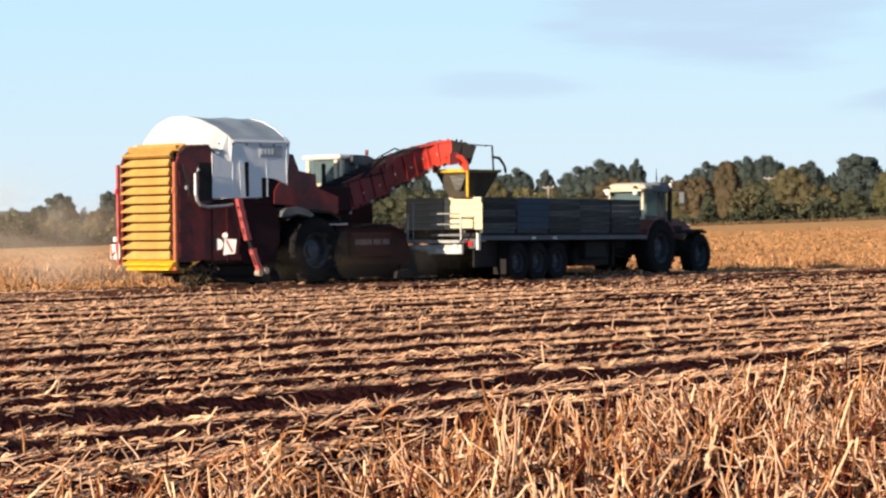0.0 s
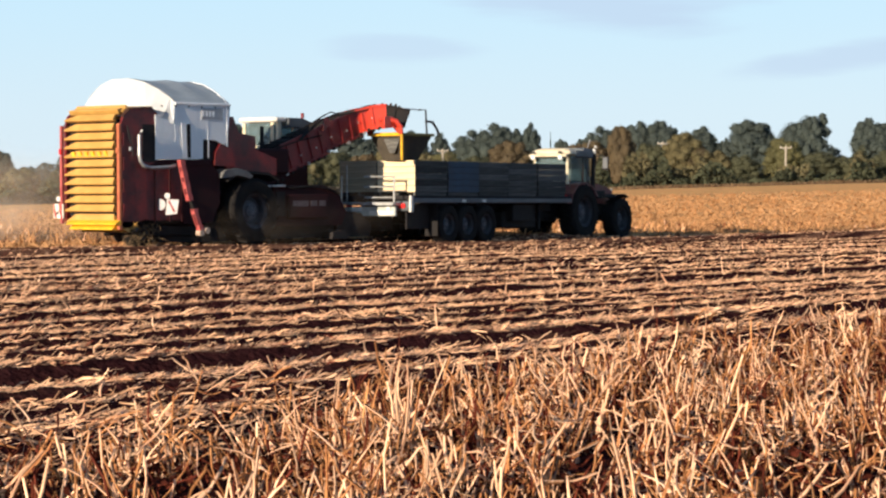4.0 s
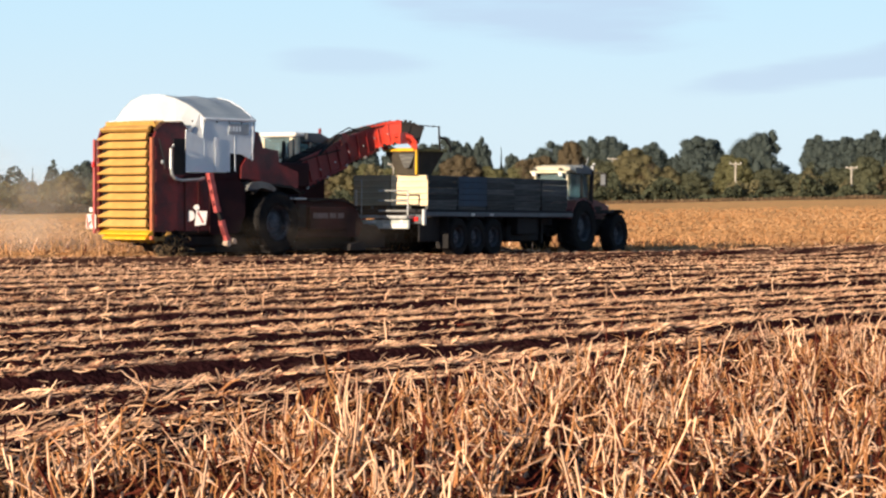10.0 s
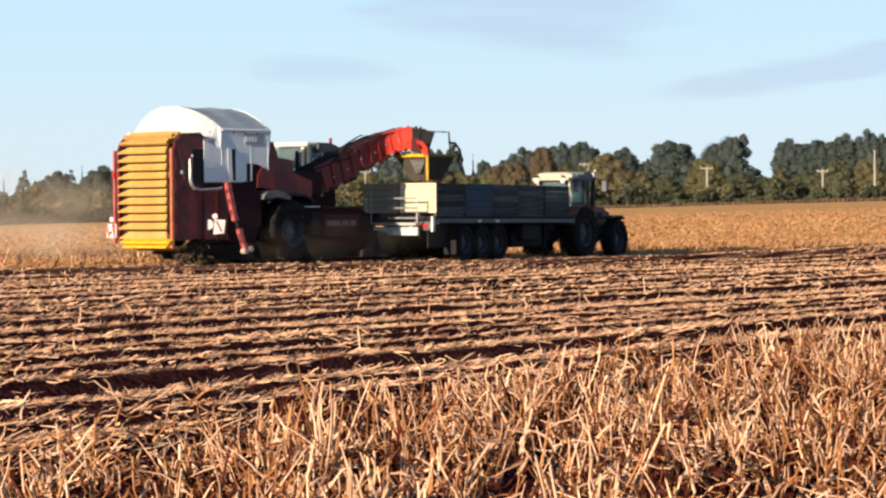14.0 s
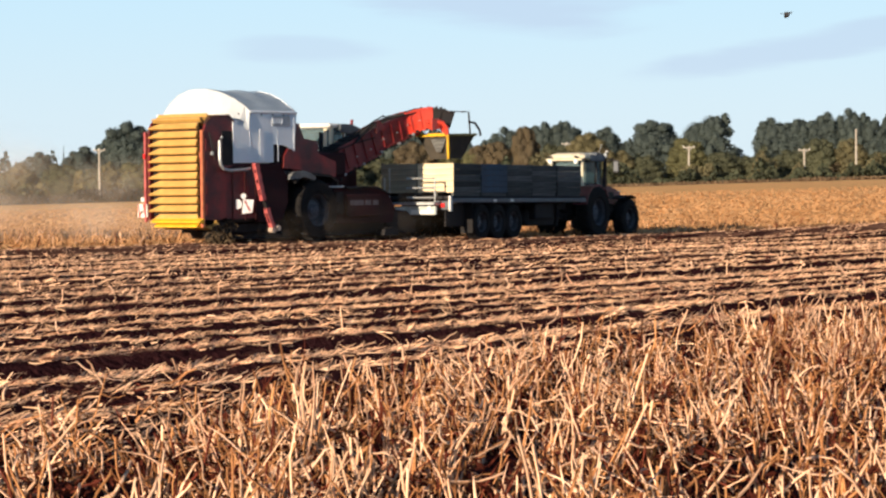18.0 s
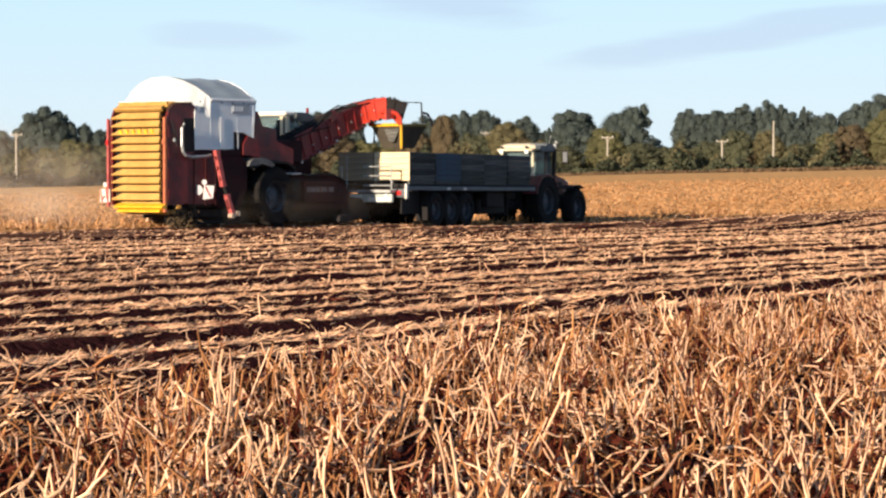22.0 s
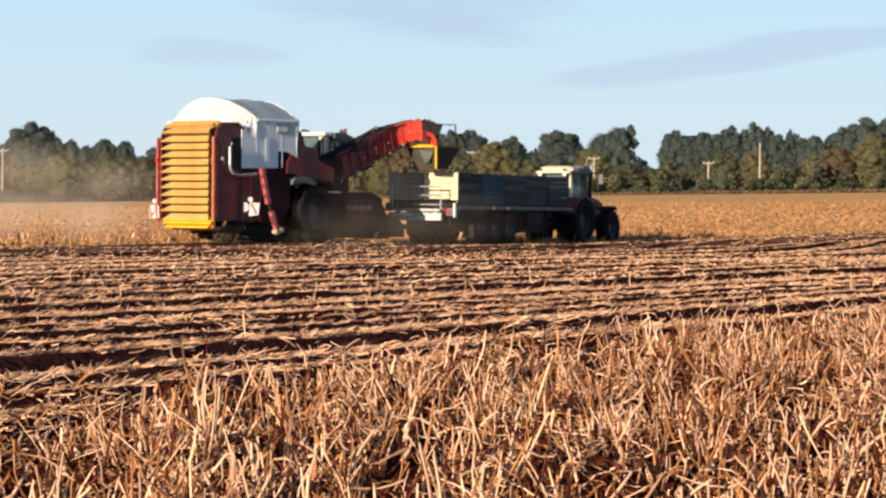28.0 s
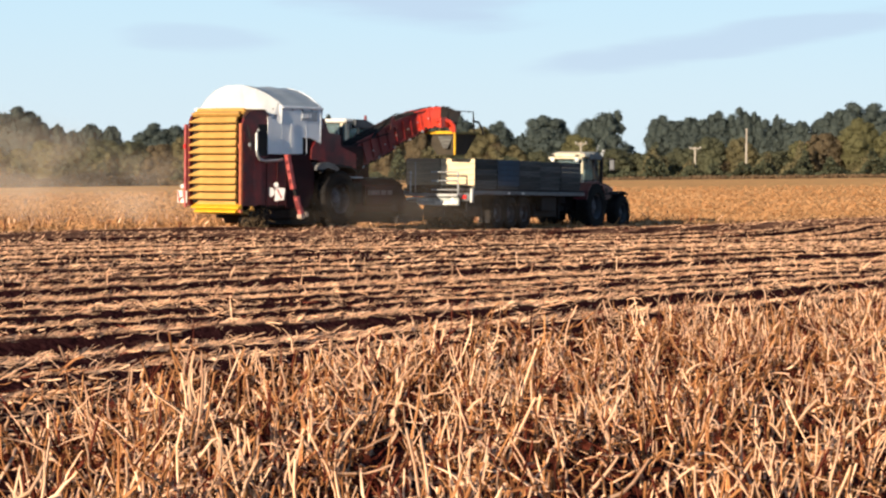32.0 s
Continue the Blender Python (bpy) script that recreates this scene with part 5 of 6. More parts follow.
    for k in range(6):
        part("hood_eyelet", rod([(-0.2 + k * 0.5, -0.06, 3.86), (-0.2 + k * 0.5, -0.045, 3.86)], 0.025, 8), DARK_STEEL, root)
    # red bulkhead between the hood and the cab
    part("bulkhead", prism([(2.30, 2.05), (2.34, 3.0), (2.42, 3.62), (2.58, 3.62), (2.80, 3.16), (3.44, 3.08), (3.48, 2.7), (4.3, 2.45), (4.3, 1.98)], 0.02, 0.12), RED, root, "dusty red bulkhead plate")
    part("bulkhead", prism([(1.78, 2.25), (1.8, 2.62), (2.0, 2.86), (2.42, 2.72), (2.6, 2.2)], -0.06, 0.03), RED, root)
    part("engine_cover", box(2.6, 5.2, 0.35, 2.6, 2.0, 2.75, 0.06), RED_DARK, root)
    part("exhaust", rod([(4.6, 0.9, 2.7), (4.6, 0.9, 3.4)], 0.06, 10), DARK_STEEL, root)
    # cab
    x0, x1, y0, y1, z0, z1 = 6.62, 7.91, 2.2, 3.72, 1.5, 3.6
    part("cab_floor", box(x0, x1, y0, y1, z0, z0 + 1.05, 0.03), RED_DARK, root)
    part("cab_mount", box(5.2, 7.4, 1.6, 3.3, 1.2, 1.6, 0.04), DARK_STEEL, root)
    for x in (x0 + 0.05, x1 - 0.05):
        for y in (y0 + 0.05, y1 - 0.05):
            part("cab_pillar", box(x - 0.06, x + 0.06, y - 0.06, y + 0.06, z0 + 1.0, z1 - 0.02, 0.01), CREAM if x < x0 + 0.2 else DARK_STEEL, root)
    part("cab_pillar", box(x0 - 0.01, x0 + 0.12, y0 + 0.2, y0 + 0.34, z0 + 1.0, z1, 0.01), CREAM, root)
    part("cab_roof", box(x0 - 0.12, x0 + 0.35, y0 - 0.02, y1 + 0.08, z1, z1 + 0.14, 0.05), WHITE, root, "white rear edge of the cab roof")
    part("cab_roof", prism([(x0 + 0.36, z1 - 0.16), (x0 + 0.36, z1 + 0.13), (x1 - 0.35, z1 + 0.12), (x1 + 0.1, z1 - 0.02), (x1 + 0.25, z1 - 0.18)], y0 - 0.1, y1 + 0.08), SLATE, root, "dark slate cab roof")
    for args in ((x0, x0 + 0.02, y0 + 0.12, y1 - 0.12), (x1 - 0.02, x1, y0 + 0.12, y1 - 0.12), (x0 + 0.12, x1 - 0.12, y0, y0 + 0.02), (x0 + 0.12, x1 - 0.12, y1 - 0.02, y1)):
        pane = part("window", box(*args, z0 + 1.05, z1 - 0.03, 0), GLASS, root, "tinted cab window")
        pane.visible_shadow = False
    part("cab_rear_panel", box(x0 - 0.02, x0 + 0.0, y0 + 0.12, y1 - 0.1, z0 + 1.05, z0 + 1.4, 0.004), CREAM, root, "cream panel at the back of the cab")
    part("door_frame", box(x0 + 0.55, x0 + 0.65, y0 - 0.02, y0 + 0.03, z0 + 1.05, z1 - 0.1, 0.01), CREAM, root)
    part("seat", box(6.8, 7.3, 2.7, 3.25, 2.5, 3.15, 0.06), BELT, root)
    part("mirror_arm", rod([(7.86, 2.15, 3.5), (8.05, 1.8, 3.55), (8.15, 1.7, 3.45)], 0.02, 6), DARK_STEEL, root)
    part("mirror", box(8.12, 8.17, 1.58, 1.8, 3.2, 3.5, 0.02), DARK_STEEL, root)
    part("beacon", rod([(7.66, 2.2, 3.72), (7.66, 2.2, 3.88)], 0.05, 10), LAMP_DULL, root, "dull red beacon")
    # loading elevator: an arched trough of side plates, belt, flights and rollers, its head swung to the right
    arm = new("loading_elevator")
    arm.parent = root
    ELEVATOR.append(arm)
    line = glide([(2.97, 1.05, 2.02), (3.67, 1.02, 2.24), (4.47, 0.99, 2.52), (5.37, 0.97, 2.82), (6.07, 0.96, 3.06), (6.77, 0.94, 3.30), (7.46, 0.92, 3.52), (8.0, 0.90, 3.66), (8.4, 0.82, 3.77), (8.78, 0.60, 3.86), (9.1, 0.30, 3.92), (9.4, 0.0, 3.90), (9.68, -0.28, 3.78)], 33)
    # reds step from dark to bright to paint the sunlight along the trough
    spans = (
        (0, 9, RED_DARK, -0.80, 0.16, "dusty red elevator foot darkened as in shade"),
        (9, 17, RED_MID, -0.70, 0.18, "half-lit red middle length of the loading elevator"),
        (17, 24, RED_MID, -0.60, 0.19, "half-lit red upper length of the loading elevator"),
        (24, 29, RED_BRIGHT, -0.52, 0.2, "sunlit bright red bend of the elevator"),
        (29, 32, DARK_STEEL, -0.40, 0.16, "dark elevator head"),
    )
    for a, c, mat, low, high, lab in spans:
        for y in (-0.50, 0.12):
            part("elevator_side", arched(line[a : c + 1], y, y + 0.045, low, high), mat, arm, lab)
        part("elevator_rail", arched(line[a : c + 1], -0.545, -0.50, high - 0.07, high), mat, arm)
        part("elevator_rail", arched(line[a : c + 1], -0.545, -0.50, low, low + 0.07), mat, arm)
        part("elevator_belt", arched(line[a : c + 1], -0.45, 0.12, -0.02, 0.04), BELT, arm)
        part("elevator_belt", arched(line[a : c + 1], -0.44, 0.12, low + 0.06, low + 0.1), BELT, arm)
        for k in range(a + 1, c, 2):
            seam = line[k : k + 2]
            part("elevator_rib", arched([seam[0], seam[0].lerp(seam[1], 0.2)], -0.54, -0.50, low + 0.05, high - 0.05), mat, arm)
    g = random.Random(4)
    for k in range(1, 31):
        here, ahead = line[k], line[k + 1]
        for f in (0.0, 0.5):
            p = here.lerp(ahead, f)
            q = p + (ahead - here).normalized() * 0.05
            part("flight", arched([p, q], -0.49, 0.10, 0.0, 0.165 + g.uniform(0.01, 0.07)), BELT if k < 29 else DARK_STEEL, arm)
        low = next(w[3] for w in spans[::-1] if w[0] <= k)
        way = (ahead - here).normalized()
        side = Vector((0, 0, 1)).cross(way).normalized()
        c = here + way.cross(side) * (low + g.uniform(-0.04, 0.02))
        part("roller", rod([c - side * 0.57, c + side * 0.14], 0.05, 8), STEEL if k % 4 == 1 else DARK_STEEL, arm)
        if k % 3 == 0 and k < 29:
            c = here + way.cross(side) * (low + 0.34)
            part("bolt", rod([c - side * 0.53, c - side * 0.56], 0.024, 7), STEEL, arm)
    part("fold_ram", rod([(5.67, 0.43, 3.02), (6.52, 0.39, 3.60)], 0.05, 8), DARK_STEEL, arm)
    part("fold_ram", rod([(6.52, 0.39, 3.60), (7.27, 0.38, 3.78)], 0.03, 8), DARK_STEEL, arm)
    part("fold_bracket", prism([(6.62, 3.3), (6.67, 3.66), (6.77, 3.7), (7.07, 3.5)], 0.35, 0.41), RED, arm)
    part("hose", rod([(5.17, 0.45, 3.05), (5.87, 0.36, 3.40), (6.57, 0.38, 3.70), (6.97, 0.36, 3.86), (7.37, 0.4, 3.76), (8.07, 0.34, 3.88), (8.77, 0.14, 4.0)], 0.02, 6), BELT, arm, "black hydraulic hose")
    part("hose", rod([(3.6, 0.5, 2.5), (4.6, 0.44, 2.72), (5.6, 0.42, 2.98), (6.6, 0.4, 3.16)], 0.022, 6), BELT, arm)
    # discharge funnel and its yellow and red hangers
    cx, cy = 9.55, -0.1
    bm = bmesh.new()
    top = [(-0.68, -0.66), (0.74, -0.66), (0.74, 0.66), (-0.68, 0.66)]
    low = [(-0.36, -0.36), (0.38, -0.36), (0.38, 0.36), (-0.36, 0.36)]
    for wall in range(4):
        j = (wall + 1) % 4
        ring = []
        for s in (1.0, 0.95):
            ring.append([bm.verts.new((cx + p[0] * s, cy + p[1] * s, z)) for p, z in ((top[wall], 3.22), (top[j], 3.22), (low[j], 2.42), (low[wall], 2.42))])
        o, n = ring
        bm.faces.new(o)
        bm.faces.new(n[::-1])
        for k in range(4):
            bm.faces.new((o[k], n[k], n[(k + 1) % 4], o[(k + 1) % 4]))
    part("funnel", bm, FUNNEL, arm, "black rubber discharge funnel")
    part("funnel_frame", box(cx - 0.74, cx - 0.66, cy - 0.70, cy + 0.70, 3.16, 3.26, 0.01), YELLOW, arm, "yellow frame bar")
    part("funnel_frame", box(cx - 0.66, cx + 0.76, cy - 0.71, cy - 0.65, 3.15, 3.24, 0.01), YELLOW_SHADED, arm)
    part("funnel_post", box(cx - 0.76, cx - 0.69, cy - 0.73, cy - 0.66, 2.42, 3.2, 0.01), YELLOW, arm, "yellow upright")
    part("funnel_patch", prism([(cy - 0.55, 3.12), (cy + 0.15, 3.12), (cy - 0.1, 2.65), (cy - 0.3, 2.65)], cx - 0.62, cx - 0.60, plane="yz"), WOOD, arm)
    for y in (cy - 0.66, cy + 0.62):
        part("hanger", rod([(cx - 0.72, y, 3.22), (cx - 0.74, y, 3.42), (cx - 0.84, y * 0.9, 3.58), (cx - 1.05, y * 0.7, 3.66), (cx - 1.25, y * 0.6 + 0.1, 3.62)], 0.075, 7), RED_BRIGHT, arm, "bright red bent hanger")
    part("hanger", rod([(cx - 0.72, cy - 0.66, 3.22), (cx - 0.73, cy - 0.35, 3.5), (cx - 0.74, cy - 0.02, 3.56), (cx - 0.73, cy + 0.32, 3.5), (cx - 0.72, cy + 0.62, 3.22)], 0.07, 7), RED_BRIGHT, arm)
    part("hanger_plate", prism([(cx - 1.3, 3.36), (cx - 1.3, 3.72), (cx - 0.95, 3.74), (cx - 0.82, 3.56), (cx - 0.95, 3.4)], cy - 0.52, cy - 0.46), RED_BRIGHT, arm, "bright red bracket plate")
    part("guard_hoop", rod([(cx + 0.15, cy - 0.6, 3.95), (cx + 0.3, cy - 0.75, 3.95), (cx + 0.32, cy - 0.78, 3.2)], 0.03, 6), DARK_STEEL, arm)
    part("guard_hoop", rod([(cx + 0.35, cy - 0.7, 3.62), (cx + 0.62, cy - 0.75, 3.58), (cx + 0.85, cy - 0.75, 3.35), (cx + 0.9, cy - 0.75, 3.15)], 0.04, 6), DARK_STEEL, arm)
    part("guard_hoop", rod([(cx + 0.15, cy - 0.6, 3.95), (cx - 0.5, cy - 0.55, 3.98)], 0.02, 6), STEEL, arm)
    # potatoes riding on the elevator
    bm = bmesh.new()
    g = random.Random(9)
    for k in range(60):
        t = g.random()
        a = line[10 + int(t * 16)] + Vector((g.uniform(-0.1, 0.1), g.uniform(-0.4, 0.05), 0.06))
        bmesh.ops.create_icosphere(bm, subdivisions=1, radius=g.uniform(0.035, 0.055), matrix=Matrix.Translation(a) @ Matrix.Diagonal((1.3, 1, 0.9, 1)))
    part("potato_load", bm, POTATO, arm)
    return root


HARVESTER = harvester()


# ---- the box trailer ----


def trailer():
    root = tagged(new("trailer"), "long flatbed farm trailer on three axles carrying potato boxes", "trailer")
    part("deck", box(-0.2, 9.5, 0.0, 2.84, 1.24, 1.36, 0.015), DARK_STEEL, root, "dark steel deck")
    for y in (0.0, 2.78):
        part("side_rail", box(-0.2, 9.5, y - 0.03, y + 0.08, 1.14, 1.28, 0.015), SLATE, root, "worn slate-grey side rail")
    for y in (0.85, 1.85):
        part("chassis_beam", box(-0.1, 9.6, y, y + 0.14, 0.86, 1.24, 0.02), DARK_STEEL, root)
    for k in range(10):
        part("cross_beam", box(0.2 + k, 0.3 + k, 0.05, 2.79, 1.1, 1.24, 0.01), DARK_STEEL, root)
    for x in (1.9, 3.02, 4.14):
        part("axle", rod([(x, 0.3, 0.55), (x, 2.5, 0.55)], 0.07, 8), DARK_STEEL, root)
        wheel(root, x, 0.24, 0.48, 0.62, 0.42, "t", 0)
        wheel(root, x, 2.58, 0.48, 0.62, 0.42, "t", 0, 1)
        part("spring", prism([(x - 0.5, 0.8), (x - 0.3, 0.7), (x + 0.3, 0.7), (x + 0.5, 0.8), (x + 0.5, 0.84), (x, 0.78), (x - 0.5, 0.84)], 0.78, 0.88), DARK_STEEL, root)
        part("mudguard", prism([(x - 0.5, 1.06), (x - 0.4, 1.14), (x + 0.4, 1.14), (x + 0.5, 1.06), (x + 0.5, 1.04), (x + 0.4, 1.12), (x - 0.4, 1.12), (x - 0.5, 1.04)], 0.02, 0.46), DARK_STEEL, root)
    for x in (2.55, 3.75):
        part("marker_plate", box(x, x + 0.22, -0.036, -0.03, 1.17, 1.24, 0), LAMP_CLEAR, root, "small pale side marker")
    # dark flaps, side panel and apron added to shade the underside
    for y in (2.07,):
        part("mud_flap", box(0.72, 0.74, y, y + 0.42, 0.2, 1.1, 0.004), BELT, root, "black rubber flap added to darken the underside")
    part("mud_flap", box(1.16, 1.18, 0.0, 0.46, 0.12, 1.1, 0.004), BELT, root, "black rubber flap added to darken the underside")
    part("side_skirt", box(-0.1, 1.16, 0.3, 0.36, 0.34, 1.12, 0.02), DARK_STEEL, root, "dark panel added to fill the bright gap")
    part("underrun_bar", box(0.1, 0.22, 1.3, 2.3, 0.42, 0.6, 0.02), DARK_STEEL, root)
    part("rear_apron", box(0.3, 0.34, 1.1, 2.05, 0.3, 1.1, 0.01), DARK_STEEL, root)
    # under-deck boxes, tank and the drawbar
    part("tool_box", box(6.1, 7.4, 0.25, 0.7, 0.55, 1.1, 0.03), DARK_STEEL, root)
    part("air_tank", rod([(5.6, 1.9, 0.8), (7.0, 1.9, 0.8)], 0.2, 12), DARK_STEEL, root)
    part("support_wheel_leg", box(8.2, 8.32, 0.5, 0.62, 0.25, 1.2, 0.02), DARK_STEEL, root)
    part("front_bogie", box(5.9, 8.0, 0.5, 2.2, 0.3, 0.86, 0.06), DARK_STEEL, root)
    part("drawbar", prism([(8.9, 0.72), (8.9, 1.1), (10.2, 0.72), (10.7, 0.62), (10.7, 0.5), (10.0, 0.55)], 1.26, 1.54), DARK_STEEL, root)
    part("brake_hose", rod([(9.4, 1.4, 1.1), (9.9, 1.42, 0.95), (10.3, 1.44, 1.2), (10.7, 1.4, 1.1)], 0.02, 6), RED_DARK, root)
    # rear light bar and rails
    part("light_bar", box(-0.62, -0.5, 0.38, 2.5, 0.74, 1.02, 0.02), GALV, root, "pale galvanised rear light bar")
    part("bumper_panel", box(-0.64, -0.62, 0.42, 1.3, 0.76, 0.9, 0.005), WHITE, root)
    part("plate", box(-0.645, -0.62, 1.62, 2.05, 0.9, 1.0, 0.004), LAMP_CLEAR, root, "blank pale rear plate")
    part("lamp", rod([(-0.66, 0.6, 0.96), (-0.60, 0.6, 0.96)], 0.07, 12), LAMP_CLEAR, root, "round white lamp")
    part("lamp", rod([(-0.66, 1.62, 0.96), (-0.60, 1.62, 0.96)], 0.07, 12), LAMP_CLEAR, root, "round white lamp")
    part("lamp_board", box(-0.3, -0.22, 0.02, 0.56, 0.9, 1.2, 0.02), SLATE, root)
    part("lamp", box(-0.36, -0.30, 0.2, 0.42, 0.98, 1.12, 0.015), LAMP_RED, root, "red tail lamp")
    part("lamp", box(-0.36, -0.30, 2.14, 2.36, 0.98, 1.12, 0.015), LAMP_RED, root, "red tail lamp")
    part("corner_post", box(-0.34, -0.2, -0.02, 0.06, 0.86, 1.36, 0.01), WHITE, root)
    part("platform", box(-0.75, -0.2, 0.36, 2.9, 1.06, 1.16, 0.01), STEEL, root, "galvanised rear step platform")
    for y in (0.38, 2.3):
        part("rail_post", rod([(-0.66, y, 1.1), (-0.66, y, 1.96)], 0.03, 8), STEEL, root)
    part("rail_post", rod([(-0.66, 2.1, 1.1), (-0.66, 2.1, 2.28)], 0.018, 6), STEEL, root)
    for z in (1.3, 1.62, 1.93):
        part("rail", rod([(-0.66, 0.38, z), (-0.66, 1.45, z)], 0.028, 8), STEEL, root, "galvanised hand rail")
    part("stay", rod([(-0.6, 2.7, 0.76), (-0.3, 2.5, 0.4)], 0.03, 6), STEEL, root)
    part("chain", rod([(-0.4, 1.5, 0.74), (-0.38, 1.3, 0.5), (-0.4, 1.0, 0.74)], 0.015, 5), DARK_STEEL, root)
    return root


TRAILER = trailer()


def potato_box(board, end, lab):
    """A slatted wooden bulk box 1.8 x 1.4 x 1.0 m, its foot at the origin's corner."""
    root = tagged(new("potato_box"), lab, "box", group="boxes on the trailer")
    X, Y = 1.78, 1.37
    for x in (0.03, X - 0.09):
        for y in (0.03, Y - 0.09):
            part("corner_post", box(x, x + 0.06, y, y + 0.06, 0.1, 1.07, 0.006), WOOD, root)
    for y in (0.02, Y / 2 - 0.05, Y - 0.12):
        part("bearer", box(0.02, X - 0.02, y, y + 0.1, 0.0, 0.1, 0.008), WOOD, root)
    part("floor_board", box(0.03, X - 0.03, 0.03, Y - 0.03, 0.1, 0.125, 0.004), WOOD, root)
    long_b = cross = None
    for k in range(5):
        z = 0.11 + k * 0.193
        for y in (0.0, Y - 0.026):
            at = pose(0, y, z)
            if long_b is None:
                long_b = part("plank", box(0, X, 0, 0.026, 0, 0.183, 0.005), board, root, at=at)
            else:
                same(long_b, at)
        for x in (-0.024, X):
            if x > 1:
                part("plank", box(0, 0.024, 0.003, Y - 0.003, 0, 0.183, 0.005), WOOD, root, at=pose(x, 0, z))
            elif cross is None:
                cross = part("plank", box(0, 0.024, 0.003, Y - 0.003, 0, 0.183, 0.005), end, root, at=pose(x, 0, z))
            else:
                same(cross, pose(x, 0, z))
    return root


def box_load(root, fill):
    """Potatoes heaped inside a box, joined."""
    bm = bmesh.new()
    g = random.Random(3)
    for k in range(130):
        m = Matrix.Translation((g.uniform(0.08, 1.7), g.uniform(0.08, 1.28), fill + g.uniform(-0.05, 0.05))) @ Matrix.Rotation(g.uniform(0, 3), 4, "Z") @ Matrix.Diagonal((1.35, 1, 0.9, 1))
        bmesh.ops.create_icosphere(bm, subdivisions=1, radius=g.uniform(0.035, 0.06), matrix=m)
    box(0.05, 1.73, 0.05, 1.31, fill - 0.2, fill - 0.03, 0.01, bm)
    me = bpy.data.meshes.new("potatoes")
    bm.to_mesh(me)
    bm.free()
    me.materials.append(POTATO)
    ob = new("potatoes", me)
    return tagged(ob, "earthy potatoes heaped inside the boxes", "potatoes", kind="stuff")


BOXES = []


def boxes():
    # sun and shade on the rear ends are set by pale and dull boards
    plain = potato_box(WOOD, WOOD_SUNLIT, "weathered slatted wooden potato box darkened as in shade")
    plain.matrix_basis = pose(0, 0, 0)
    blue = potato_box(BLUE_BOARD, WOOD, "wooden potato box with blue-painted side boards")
    first_lab = "wooden potato box with its end coloured pale as in sun"
    for i in range(5):
        for row in (0, 1):
            at = pose((-0.04, 1.84, 3.64, 5.44, 7.36)[i], 0.02 + row * 1.41, 1.36)
            if i == 0 and row == 0:
                ob = plain
                tagged(ob, first_lab)
            elif i == 1 and row == 0:
                ob = blue
            else:
                if i == 0 and row == 1:
                    end_box = potato_box(WOOD, WOOD_END_SHADED, "weathered potato box with its straw-coloured end dulled as in shade")
                    spare = potato_box(WOOD, WOOD, "weathered slatted wooden potato box darkened as in shade")
                    ob = end_box
                elif i == 1:
                    ob = spare
                else:
                    ob = copy_thing(spare, pose(0, 0, 0))
            BOXES.append((ob, at))
    load = box_load(plain, 0.7)
    BOXES.append((load, pose(-0.04, 0.02, 1.36)))


boxes()


# ---- the tractor ahead of the trailer: origin on the ground below its rear axle ----


